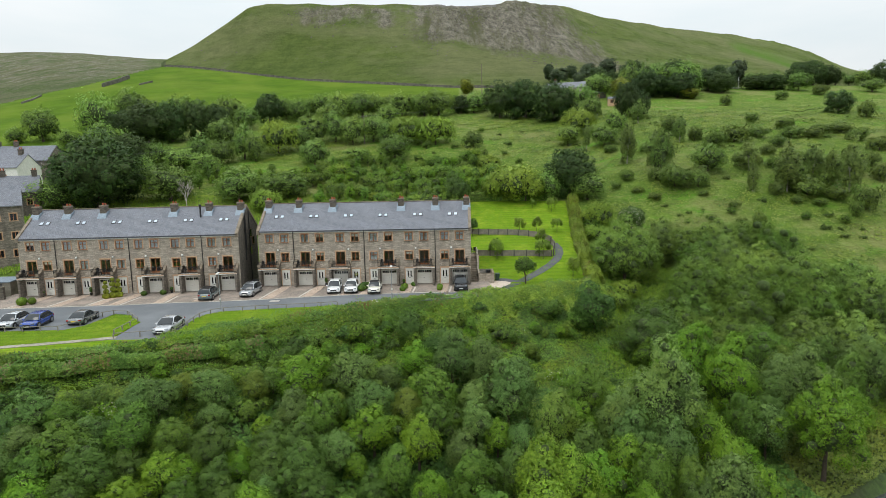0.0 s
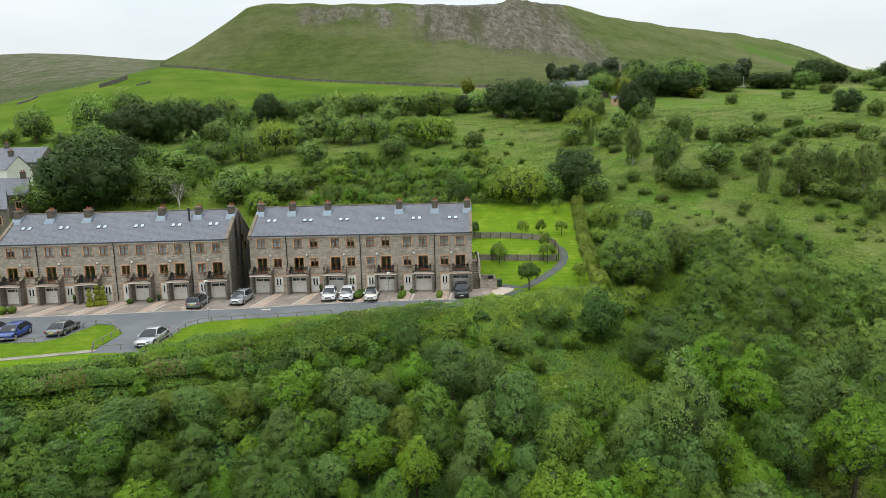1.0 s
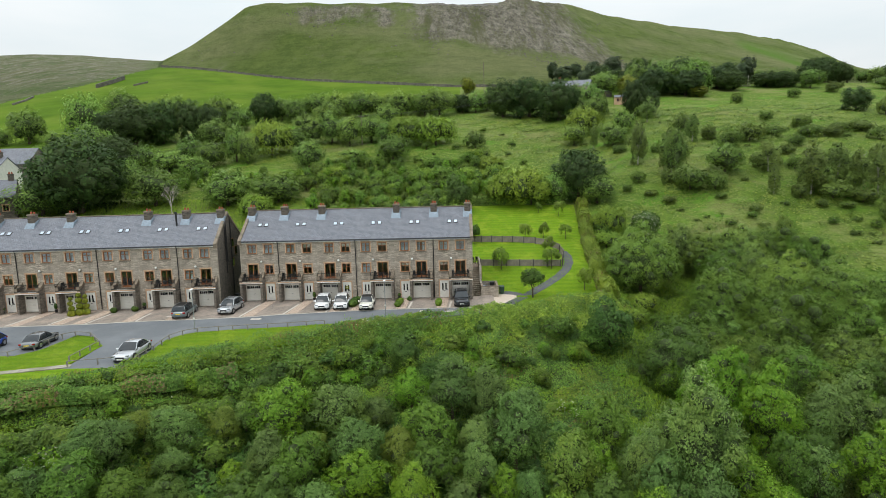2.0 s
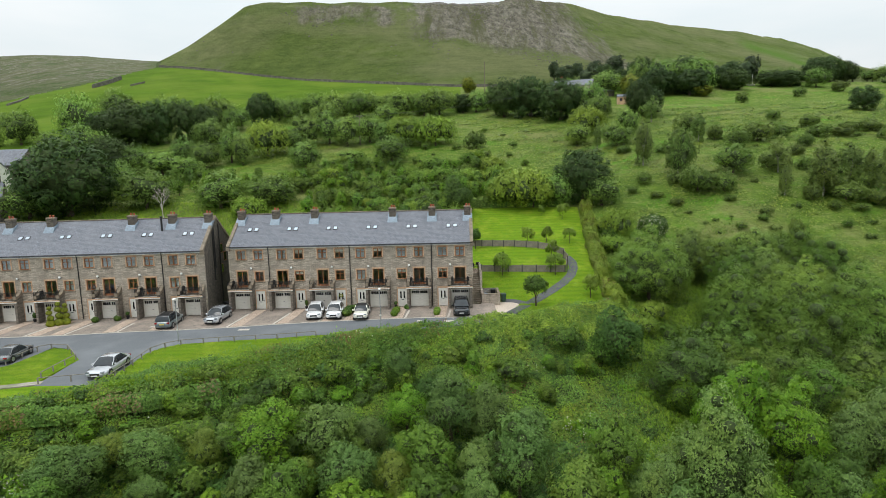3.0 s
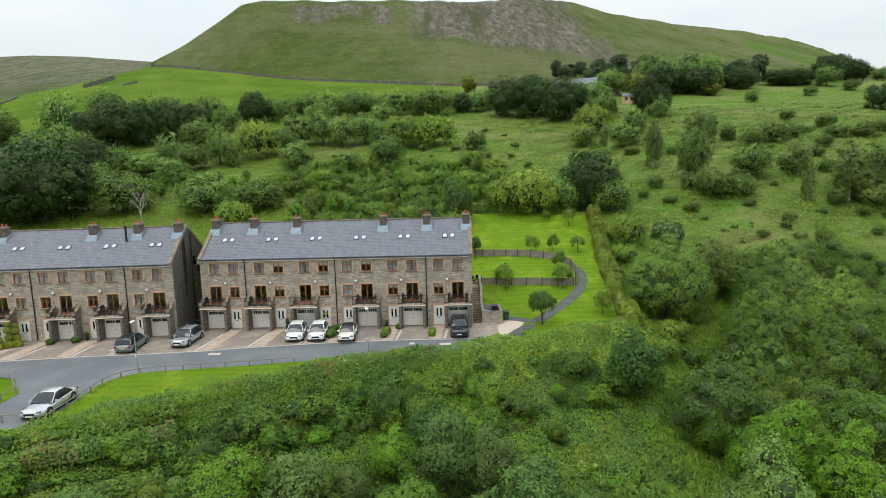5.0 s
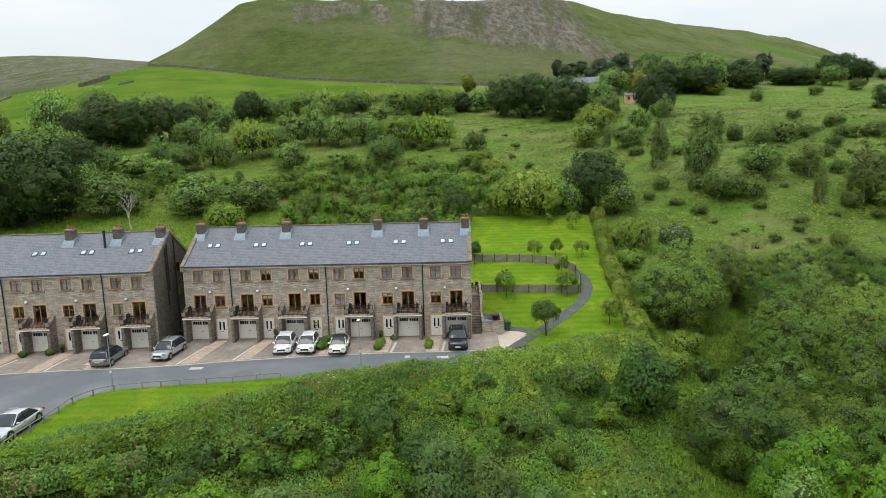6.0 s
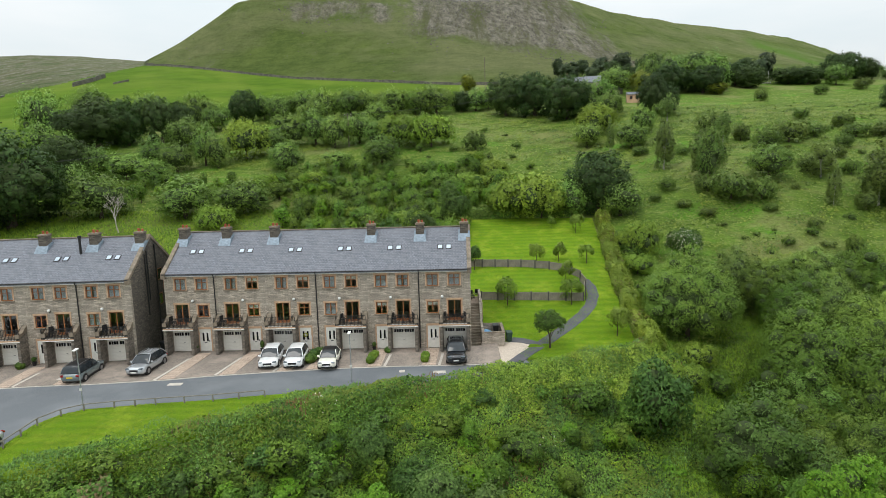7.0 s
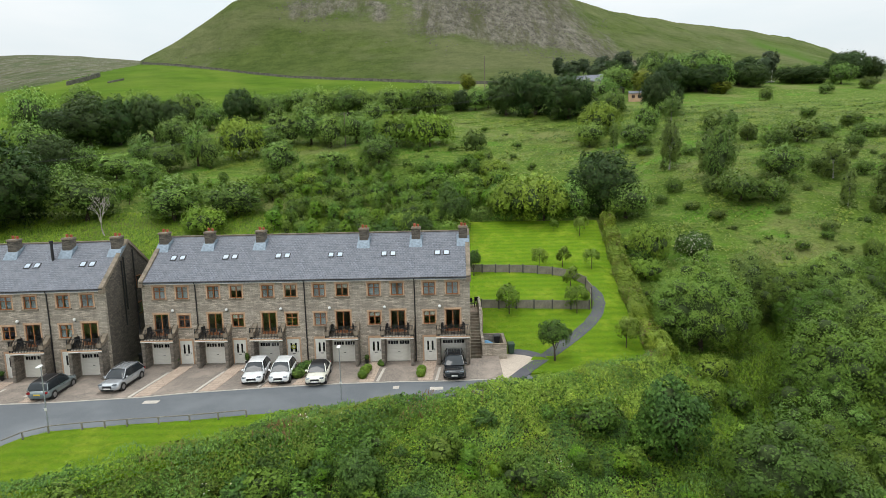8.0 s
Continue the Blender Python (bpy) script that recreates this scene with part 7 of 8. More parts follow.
def growth(name, label, material, n, x0, x1, y0, y1, keep, size, tall, lumps=0.25, up=0.8, seed=5, long=1.5, blades=False):
    """Leaf sprays over the land, mounded by slow waves; one object of stuff."""
    g = np.random.default_rng(seed)
    x, y = g.uniform(x0, x1, n), g.uniform(y0, y1, n)
    ok = keep(x, y, g)
    x, y = x[ok], y[ok]
    lift = tall(x, y) * (0.35 + mounded(x, y, lumps, seed)) * g.uniform(0.5, 1.0, len(x)) ** 0.6
    pos = np.stack([x, y, ground_height(x, y) + lift], 1)
    nrm = g.normal(size=pos.shape) * 0.45 + np.array([0, -0.2 - 0.5 * up, up])
    nrm /= np.linalg.norm(nrm, axis=1, keepdims=True)
    along = None
    if blades:
        along = g.normal(size=pos.shape) * 0.28 + np.array([0, 0, 1.0])
        nrm = g.normal(size=pos.shape) * 0.5 + np.array([0, -1.0, 0.3])
        nrm /= np.linalg.norm(nrm, axis=1, keepdims=True)
    v = cards(g, pos, nrm, np.full(len(pos), 1.0) * (size(x, y) if callable(size) else size), long, 0.25, along)
    me = mesh_of(name, v.tolist(), np.arange(len(v)).reshape(-1, 3).tolist(), [material])
    step = 0.25
    slope = [(mounded(x + a, y + b, lumps, seed) - mounded(x - a, y - b, lumps, seed)) * tall(x, y) / (2 * step) for a, b in ((step, 0), (0, step))]
    soften(me, np.stack([-slope[0], -slope[1] - 0.12, np.ones(len(x))], 1) + g.normal(size=pos.shape) * 0.3)
    return tagged(new(name, me), label, "undergrowth", kind="stuff")


def patches(x, y, k, cut):
    return np.sin(x * 0.43 + k) * np.cos(y * 0.51 - 1.7 * k) + 0.6 * np.sin(x * 1.1 - y * 0.9 + 2.1 * k) > cut


def bank(x, y):
    d = crest_line(x) - y
    wood = np.where(x < 17, 54.5, 58)
    wide = np.interp(x, (-34, -26, -15, 0), (15, 13.5, 9, 9))
    top = np.interp(x, (-60, -31, -26, -20, -16, -13.5, -12.2, -11.4, -10, -8, -6, -2.7, 1.2, 4, 8.4, 12, 16, 20), (0.8, 0.8, 1.5, 2.0, 2.4, 3.0, 3.6, 5.3, 4.8, 4.0, 3.3, 2.3, 1.0, 0.8, 1.2, 1.4, 1.6, 2.4))
    return (d > -top) & (y > np.minimum(wood, crest_line(x) - wide)) & (x < 31) & ~((x > 20.3) & (y > 80.5))


def bank_tall(x, y):
    d = crest_line(x) - y
    return (0.5 + 0.75 * np.exp(-((d + 0.3) / 2.2) ** 2) + 0.25 * smooth((d - 5) / 5)) * np.interp(x, (-32, -26), (0.5, 1.0))


def hollow(x, y):
    return (x > 17) & (x < 66) & (y > 55) & (y < 91 + 3 * np.sin(x * 0.4) + 2 * np.sin(x * 1.3 + y * 0.7)) & (np.abs(x) < 0.78 * y + 6) & ~((x < 21.8 + 0.11 * (y - 80)) & (y > 80))


BANK = (-62, 32, 44, 84)


def on_bank(k, cut):
    """Drifts of one plant over the bank."""
    return lambda x, y, g: bank(x, y) & patches(x + 0.8 * np.sin(y * 1.3), y, k, cut - 0.35 * g.random(len(x)))


def crest(k, cut):
    return lambda x, y, g: bank(x, y) & (crest_line(x) - y < 0.6 - 0.5 * np.sin(x)) & patches(x * 1.5, y, k, cut)


growth("bramble", "dense dark green bramble over the bank", M["bracken"], 380000, *BANK, lambda x, y, g: bank(x, y), 0.115, bank_tall, seed=5)
growth("tall_herbs", "pale tall herbs and willowherb on the bank", M["herb"], 240000, *BANK, on_bank(1.0, 0.3), 0.08, lambda x, y: bank_tall(x, y) * 1.25, 0.4, 0.5, 6, 2.4)
growth("willowherb", "bright yellow-green willowherb drifts on the bank", M["bright"], 150000, *BANK, on_bank(4.1, 0.5), 0.085, lambda x, y: bank_tall(x, y) * 1.25, 0.35, 0.6, 16, 2.2)
growth("ivy_and_nettle", "lush dark nettles and ivy on the bank", M["lush"], 170000, *BANK, on_bank(3.0, 0.4), 0.13, lambda x, y: bank_tall(x, y) * 1.25, 0.3, 0.7, 7)
growth("sallow_regrowth", "grey-green sallow shoots mounding over the bank", M["willow"], 150000, *BANK, on_bank(8.3, 0.75), 0.075, lambda x, y: bank_tall(x, y) * 1.7, 0.35, 0.6, 17, 2.4, True)
growth("dock_stems", "scattered rust-brown dock and dead stems on the bank", M["rust"], 60000, *BANK, on_bank(5.2, 1.2), 0.055, lambda x, y: bank_tall(x, y) * 1.3, 0.3, 0.4, 8, 4.5, True)
growth("seeding_grass", "pinkish seeding grass along the top of the bank", M["seed"], 120000, *BANK, crest(2.2, 0.75), 0.05, lambda x, y: bank_tall(x, y) * 1.25, 0.3, 0.4, 18, 5.0, True)
growth("edge_herbs", "pale yellow-green herbs along the foot of the lawn", M["hedge"], 60000, 2, 23, 68, 82, lambda x, y, g: bank(x, y) & (crest_line(x) - y < 2.8 + np.sin(x * 1.7)), 0.1, lambda x, y: bank_tall(x, y) * 1.12, 0.35, 0.6, 19, 2.0)
growth("cow_parsley", "white flower heads scattered over the bank", M["blossom"], 7000, *BANK, lambda x, y, g: bank(x, y) & patches(x, y, 7.7, 0.9), 0.09, lambda x, y: bank_tall(x, y) * 1.4, 0.3, 1.5, 9)

# brambles and herb clumps heaped over the bank
for x, y, s in ((-29.7, 49.1, 1.3), (-31.0, 48.3, 1.0), (11.1, 62.5, 1.0), (12.2, 61.6, 0.8), (13.4, 64.0, 0.7)):
    HOGWEED.put(x, y, s, 1.1, rnd=rnd)
for x, y in scatter(rnd, -60, 31, 46, 84, 1.75, lambda x, y: bool(bank(np.array([x]), np.array([y]))[0]) and in_view(x, y, 3) and crest_line(x) - y > 0.4, 2600):
    wild = math.sin(x * 0.31 + 2.0 * math.sin(y * 0.19)) + 0.05 * (x - 4) + rnd.uniform(-0.7, 0.7)
    (HERBS if wild > 0.25 else BRAMBLE).put(x, y, rnd.uniform(0.6, 1.25) * (0.75 if x > 4 else 1.0), rnd.uniform(0.9, 1.35), rnd=rnd)

growth("hollow_herbs", "rank herbs and bramble filling the wet hollow", M["bracken"], 70000, 17, 66, 55, 104, lambda x, y, g: hollow(x, y), 0.16, lambda x, y: 0.8 + 0 * x, 0.25, 0.8, 21)
growth("hollow_nettles", "bright rank grass in the wet hollow", M["bright"], 60000, 17, 50, 55, 96, lambda x, y, g: hollow(x, y) & patches(x, y, 2.6, -0.6), 0.09, lambda x, y: 1.0 + 0 * x, 0.25, 0.5, 22, 4.0, True)
growth("wood_floor_ferns", "ferns and ivy on the floor of the wood", M["lush"], 42000, -50, 30, 32, 60, lambda x, y, g: (y < crest_line(x) - 6) & (np.abs(x) < 0.78 * y + 4), 0.34, lambda x, y: 0.8 + 0 * x, 0.3, 0.8, 23)


def inside(x, y, outline):
    """Which places lie within the outline."""
    hit = np.zeros(len(x), bool)
    for (ax, ay), (bx, by) in zip(outline, outline[1:] + outline[:1]):
        hit ^= ((ay > y) != (by > y)) & (x < ax + (bx - ax) * (y - ay) / (by - ay + 1e-9))
    return hit


growth("mown_grass", "short mown grass blades of the verges", M["turf"], 130000, -52, -11, 55, 73, lambda x, y, g: inside(x, y, VERGE) | inside(x, y, ISLAND), 0.026, lambda x, y: 0.13 + 0 * x, 0.4, 0.5, 31, 2.4, True)
growth("lawn_grass", "short mown grass blades of the end lawn", M["turf"], 90000, 4, 25, 79, 123, lambda x, y, g: inside(x, y, LAWN) & (g.random(len(x)) < 1.6 - y / 100), 0.03, lambda x, y: 0.13 + 0 * x, 0.4, 0.5, 32, 3.2, True)


def pasture_many(x, y):
    return (np.abs(x - 1) < 0.76 * y + 10) & ((x > 21 + 0.11 * (y - 80)) & (y > 84) | ((x < 46) & (y > 150)) | ((x < 3) & (y > 96)))


growth("riverside_grass", "coarse grass beside the river", M["tuft"], 40000, 22, 46, 40, 60, lambda x, y, g: 45.9 + 0.56 * (x - 32) - y < 0.3, 0.13, lambda x, y: 0.5 + 0 * x, 0.3, 0.4, 10, 2.2)
growth("pasture_herbs", "dark clumps of rush, nettle and dock in the rough pasture", M["bracken"], 150000, 22, 175, 90, 225,
       lambda x, y, g: pasture_many(x, y) & (patches(x * 0.5, y * 0.9, 1.4, 0.35) | (patches(x * 1.3, y * 1.7, 3.3, 1.0))), lambda x, y: 0.09 + 0.0008 * y, lambda x, y: 0.42 + 0 * x, 0.3, 0.8, 23, 1.8)
growth("tussock_grass", "tussocky rough pasture grass", M["tuft"], 90000, -70, 190, 88, 270, lambda x, y, g: pasture_many(x, y) & (g.random(len(x)) < 1.15 - y / 250), lambda x, y: 0.1 + 0.001 * y, lambda x, y: 0.12 + 0.0006 * y, 0.1, 2.2, 11, 1.8)
growth("bracken", "bright bracken patches on the pasture", M["herb"], 150000, -60, 150, 88, 230, lambda x, y, g: pasture_many(x, y) & patches(x * 0.5 + 2 * np.sin(y * 0.2), y * 0.6 + 2 * np.sin(x * 0.17), 4.0, 0.75 - 0.5 * g.random(len(x))), lambda x, y: 0.16 + 0.0013 * y, lambda x, y: 0.3 + 0.001 * y, 0.15, 1.5, 12)
growth("meadow_grass", "tall bright meadow grass behind the gardens", M["bright"], 48000, -100, 4, 93, 136, lambda x, y, g: pasture_many(x, y), 0.14, lambda x, y: 0.55 + 0 * x, 0.1, 0.3, 13, 3.4, True)


def hedge(name, label, points, wide, tall, leaf, n, seed, extra=None, share=0.0, size=0.2):
    """A clipped or shaggy hedge along points, solid inside, leafy outside."""
    g = np.random.default_rng(seed)
    pts = np.array(points, float)
    seg = np.linalg.norm(np.diff(pts, axis=0), axis=1)
    at = np.concatenate([[0], np.cumsum(seg)])
    t = g.uniform(0, at[-1], n)
    cx, cy = np.interp(t, at, pts[:, 0]), np.interp(t, at, pts[:, 1])
    k = np.clip(np.searchsorted(at, t) - 1, 0, len(seg) - 1)
    dirs = np.diff(pts, axis=0) / seg[:, None]
    nx, ny = -dirs[k, 1], dirs[k, 0]
    a = g.uniform(-0.15, math.pi + 0.15, n)
    w = wide / 2 * (1 + 0.22 * np.sin(t * 1.1 + seed) + 0.1 * np.sin(t * 2.7))
    h = tall * (1 + 0.13 * np.sin(t * 0.9 + 2 + seed) + 0.08 * np.sin(t * 2.3))
    ca, sa = np.sign(np.cos(a)) * np.abs(np.cos(a)) ** 0.6, np.clip(np.sin(a), 0, 1) ** 0.6
    r = g.uniform(0.72, 1.1, n)
    x, y = cx + nx * ca * w * r, cy + ny * ca * w * r
    z = ground_height(cx, cy) + 0.05 + sa * h * r
    nrm = np.stack([nx * ca, ny * ca, sa + 0.2], 1) + g.normal(size=(n, 3)) * 0.5
    nrm /= np.linalg.norm(nrm, axis=1, keepdims=True)
    v = cards(g, np.stack([x, y, z], 1), nrm, np.full(n, size))
    f = np.arange(len(v)).reshape(-1, 3).tolist()
    idx = np.zeros(n, int)
    if extra is not None:
        idx[(g.random(n) < share) & (np.sin(t * 0.8 + seed) > 0.1)] = 1
    ob = thing(name, label, "hedge", group="garden hedges")
    me = mesh_of("foliage", v.tolist(), f, [leaf] + ([extra] if extra is not None else []), idx)
    soften(me, np.stack([nx * ca, ny * ca, sa + 0.5], 1) + g.normal(size=(n, 3)) * 0.25)
    part("foliage", me, None, ob)
    m = 40
    core = bmesh.new()
    rings = []
    for q in np.linspace(0, at[-1], m):
        px, py = float(np.interp(q, at, pts[:, 0])), float(np.interp(q, at, pts[:, 1]))
        kk = min(max(int(np.searchsorted(at, q)) - 1, 0), len(seg) - 1)
        ox, oy = -dirs[kk, 1] * wide * 0.34, dirs[kk, 0] * wide * 0.34
        z0 = height(px, py)
        rings.append([core.verts.new(p) for p in ((px - ox, py - oy, z0 - 0.2), (px - ox, py - oy, z0 + tall * 0.5), (px - ox * 0.5, py - oy * 0.5, z0 + tall * 0.62), (px + ox * 0.5, py + oy * 0.5, z0 + tall * 0.62), (px + ox, py + oy, z0 + tall * 0.5), (px + ox, py + oy, z0 - 0.2))])
    for r0, r1 in zip(rings, rings[1:]):
        for j in range(5):
            core.faces.new((r0[j], r0[j + 1], r1[j + 1], r1[j]))
    bmesh.ops.recalc_face_normals(core, faces=core.faces[:])
    part("inner_growth", core, leaf, ob)


hedge("lawn_hedge", "shaggy yellow-green and russet hedge beside the lawn", [(20.6, 80.0), (21.4, 91), (22.4, 100.1), (23.8, 109.3), (25.6, 120.5)], 1.9, 1.9, M["hedge"], 30000, 3, M["seed"], 0.16, 0.13)
hedge("back_hedge", "trimmed dark green hedge at the back of the lawn", [(-30, 108.5), (-14, 107.5), (-2, 107), (2.0, 112), (3.2, 122.6), (12, 122.9), (21, 122.6)], 1.4, 1.8, M["bracken"], 22000, 4, M["bright"], 0.2, 0.2)


hedge("bramble_hedge", "overgrown bramble hedge along the top of the bank", [(-58, 44.9), (-50, 47.8), (-42, 50.6), (-34.5, 52.9), (-29.5, 54.9), (-24, 57.6), (-19.5, 60.0)], 2.2, 1.1, M["bracken"], 40000, 6, M["seed"], 0.3, 0.14)
hedge("bramble_hedge", "second overgrown bramble bank below the hedge", [(-34, 49.4), (-29, 51.0), (-24, 53.6), (-19, 56.6)], 2.4, 1.5, M["bracken"], 22000, 8, M["bright"], 0.3, 0.14)


# ---------- planting on the forecourt ----------
def topiary(x, y, balls, label, leaf, group="clipped shrubs", name="topiary_shrub"):
    """Clipped leafy balls, one above another, on a stem."""
    t = thing(name, label, "shrub", Matrix.Translation((x, y, drive_z(x, y) - 0.02)), group=group)
    top = max(b[3] for b in balls)
    for k, (bx, by, r, z) in enumerate(balls):
        g = np.random.default_rng(int(1000 * abs(x)) + k)
        d = g.normal(size=(int(700 * r / 0.5), 3))
        d /= np.linalg.norm(d, axis=1, keepdims=True)
        v = cards(g, d * r * g.uniform(0.92, 1.04, (len(d), 1)) * np.array([1, 1, 0.9]), d, np.full(len(d), 0.12))
        bv, bf = blob(g, r * 0.93, r * 0.84, 0, n=(12, 8))
        f = np.arange(len(v)).reshape(-1, 3).tolist() + [tuple(i + len(v) for i in q) for q in bf]
        ob = part("clipped_ball", mesh_of("clipped_ball", v.tolist() + bv, f, [leaf]), None, t)
        ob.location = (bx, by, z)
    part("stem", tube([(0, 0, -0.05), (0, 0, top)], 0.05, 6), M["bark"], t)


for x, y, k in ((-45.4, 77.3, 0.95), (-44.7, 77.8, 1.1), (-44.1, 78.1, 1.0)):
    topiary(x, y, [(0, 0, 0.5 * k, 0.35), (0.05, 0, 0.37 * k, 1.02 * k), (-0.05, 0, 0.34 * k, 1.68 * k), (0, 0, 0.26 * k, 2.25 * k)], "golden-green tiered topiary conifer by a driveway", M["gold"])
for x, y, r in ((-6.05, 78.9, 0.42), (-5.95, 79.7, 0.45), (-5.8, 80.4, 0.4), (-1.05, 79.0, 0.4), (-1.0, 79.8, 0.42), (-54.8, 74.6, 0.62), (-53.9, 75.2, 0.5)):
    topiary(x, y, [(0, 0, r, r * 0.85)], "clipped bright green box ball in a planting bed", M["alder"], "box balls", "box_ball")
for x, y, r in ((-11.7, 79.4, 0.55), (-11.5, 80.3, 0.6), (-11.3, 81.1, 0.5), (-10.9, 81.8, 0.4), (-41.0, 78.6, 0.4), (-38.6, 79.0, 0.42), (-4.7, 81.6, 0.35)):
    topiary(x, y, [(0, 0, r, r * 0.7)], "low leafy shrub in a narrow front bed", M["lush"], "bed shrubs", "garden_shrub")


def planter(x, y, tall_leaf):
    p = thing("plant_pot", "dark plant pot with a leafy plant beside a front door", "plant pot", Matrix.Translation((x, y, drive_z(x, y))), group="plant pots")
    part("pot", tube([(0, 0, 0), (0, 0, 0.32), (0, 0, 0.36)], [0.13, 0.19, 0.2], 12), M["black"], p)
    g = np.random.default_rng(int(abs(x * 100)))
    d = g.normal(size=(160, 3))
    d /= np.linalg.norm(d, axis=1, keepdims=True)
    v = cards(g, d * np.array([0.24, 0.24, tall_leaf]) * g.uniform(0.5, 1, (160, 1)) + np.array([0, 0, 0.4 + tall_leaf * 0.8]), d, np.full(160, 0.13))
    part("plant", mesh_of("plant", v.tolist(), np.arange(len(v)).reshape(-1, 3).tolist(), [M["lush"]]), None, p)


for m, shift in ((TERRACE_L, 0), (TERRACE_R, 0)):
    for i in range(6):
        p = m @ Vector((UNIT * i + (3.68 if i < 3 else 1.3) + (0.75 if i % 2 else -0.8), -0.45, 0))
        if (i + shift) % 3 != 2:
            planter(p.x, p.y, 0.25 + 0.2 * (i % 2))

# ---------- dead tree ----------
dead = thing("dead_tree", "bare grey dead tree in the scrub", "tree", Matrix.Translation((-54.5, 126.0, height(-54.5, 126))) @ Matrix.Scale(1.3, 4))
bm, r2 = bmesh.new(), random.Random(3)


def branch(bm, p, d, length, rad, depth):
    q = p + d * length
    tube([p, p.lerp(q, 0.5) + Vector((r2.uniform(-0.1, 0.1), r2.uniform(-0.1, 0.1), 0.05)) * length, q], [rad, rad * 0.8, rad * 0.55], 5, True, bm)
    if depth:
        for _ in range(3 if depth > 1 else 4):
            e = (d + Vector((r2.uniform(-0.8, 0.8), r2.uniform(-0.8, 0.8), r2.uniform(-0.1, 0.5)))).normalized()
            branch(bm, q, e, length * r2.uniform(0.55, 0.8), rad * 0.55, depth - 1)


branch(bm, Vector((0, 0, -0.3)), Vector((-0.15, 0, 1)), 1.9, 0.11, 5)
part("trunk", bm, M["dry"], dead)


# ---------- old houses and hillside buildings ----------
def cottage(name, label, x, y, z, turn, wide, deep, eaves, rise, wall, windows=((0.25, 1.0), (0.7, 1.0)), stacks=(0.1,)):
    """A gabled house: four walls in one shell, roof, windows and chimneys."""
    h = thing(name, label, "house", Matrix.Translation((x, y, z)) @ Matrix.Rotation(turn, 4, "Z"), group="village houses")
    bm = bmesh.new()
    prof = [(0, -1), (deep, -1), (deep, eaves), (deep / 2, eaves + rise), (0, eaves)]
    a, b = [bm.verts.new((0, q, w)) for q, w in prof], [bm.verts.new((wide, q, w)) for q, w in prof]
    bm.faces.new(a)
    bm.faces.new(b[::-1])
    for k in range(5):
        bm.faces.new((a[k], b[k], b[(k + 1) % 5], a[(k + 1) % 5]))
    bmesh.ops.recalc_face_normals(bm, faces=bm.faces[:])
    part("shell", bm, wall, h)
    bm = bmesh.new()
    t, o = 0.14, 0.25
    s = rise / (deep / 2)
    prof = [(-o, eaves - o * s + 0.04), (deep / 2, eaves + rise + 0.04), (deep + o, eaves - o * s + 0.04), (deep + o, eaves - o * s + 0.04 + t), (deep / 2, eaves + rise + 0.04 + t), (-o, eaves - o * s + 0.04 + t)]
    a, b = [bm.verts.new((-0.15, q, w)) for q, w in prof], [bm.verts.new((wide + 0.15, q, w)) for q, w in prof]
    bm.faces.new(a)
    bm.faces.new(b[::-1])
    for k in range(6):
        bm.faces.new((a[k], b[k], b[(k + 1) % 6], a[(k + 1) % 6]))
    bmesh.ops.recalc_face_normals(bm, faces=bm.faces[:])
    part("roof", bm, M["slate"], h)
    for q, w in windows:
        win = part("window", boxes((-0.62, -0.5, -0.03, 0.05, 0, 1.2), (0.5, 0.62, -0.03, 0.05, 0, 1.2), (-0.62, 0.62, -0.03, 0.05, 1.2, 1.36), (-0.68, 0.68, -0.08, 0.05, -0.12, 0)), M["dressed"], h)
        win.location = (wide * q, -0.004, w)
        part("frame", boxes((-0.5, -0.42, -0.012, 0.03, 0, 1.2), (0.42, 0.5, -0.012, 0.03, 0, 1.2), (-0.04, 0.04, -0.012, 0.03, 0, 1.2), (-0.42, -0.04, -0.012, 0.03, 1.12, 1.2), (0.04, 0.42, -0.012, 0.03, 1.12, 1.2)), M["frame"], win)
        part("pane", boxes((-0.5, 0.5, -0.008, 0.0, 0, 1.2)), M["dark_glass"], win)
    for q in stacks:
        c = part("chimney", boxes((-0.5, 0.5, -0.4, 0.4, eaves + rise - 0.6, eaves + rise + 1.2), (-0.58, 0.58, -0.48, 0.48, eaves + rise + 1.2, eaves + rise + 1.34), bevel=0.02), M["dark_stone"], h)
        c.location = (wide * q, deep / 2, 0)
        for k in (-0.22, 0.22):
            pt = part("pot", tube([(0, 0, eaves + rise + 1.34), (0, 0, eaves + rise + 1.8)], [0.15, 0.12], 8), M["pot"], c)
            pt.location = (k, 0, 0)
    return h


cottage("stone_house", "tall coursed-stone house with slate roof beyond the terrace", -82.4, 93.0, 1.9, 0.6, 13, 9, 10.2, 3.2, M["pier"], tuple((q, w) for q in (0.55, 0.72, 0.9) for w in (1.6, 4.6, 7.7)), (0.4,))
cottage("old_house", "old dark rubble-stone house with slate roof", -101, 118, 6.2, 0.5, 17, 9, 7.2, 3.2, M["dark_stone"], ((0.9, 4.5),), (0.62, 0.95))
cottage("white_house", "white-rendered house with grey slate roof among trees", -112, 142, 12.0, -0.05, 11, 8, 6.6, 3.0, M["white"], ((0.3, 3.6), (0.7, 3.6)), (0.85,))
cottage("old_house", "old grey stone house with long slate roof among trees", -122, 150, 13.5, 0.05, 22, 9, 6.8, 3.6, M["pier"], ((0.2, 3.6), (0.5, 3.6), (0.8, 3.6)), (0.35, 0.55))
cottage("hillside_house", "low stone house half hidden by hilltop trees", 44, 262, height(50, 262) - 0.5, -0.35, 16, 8, 5.6, 2.6, M["stone"], ((0.2, 2.6), (0.5, 2.6), (0.8, 2.6)), (0.2,))
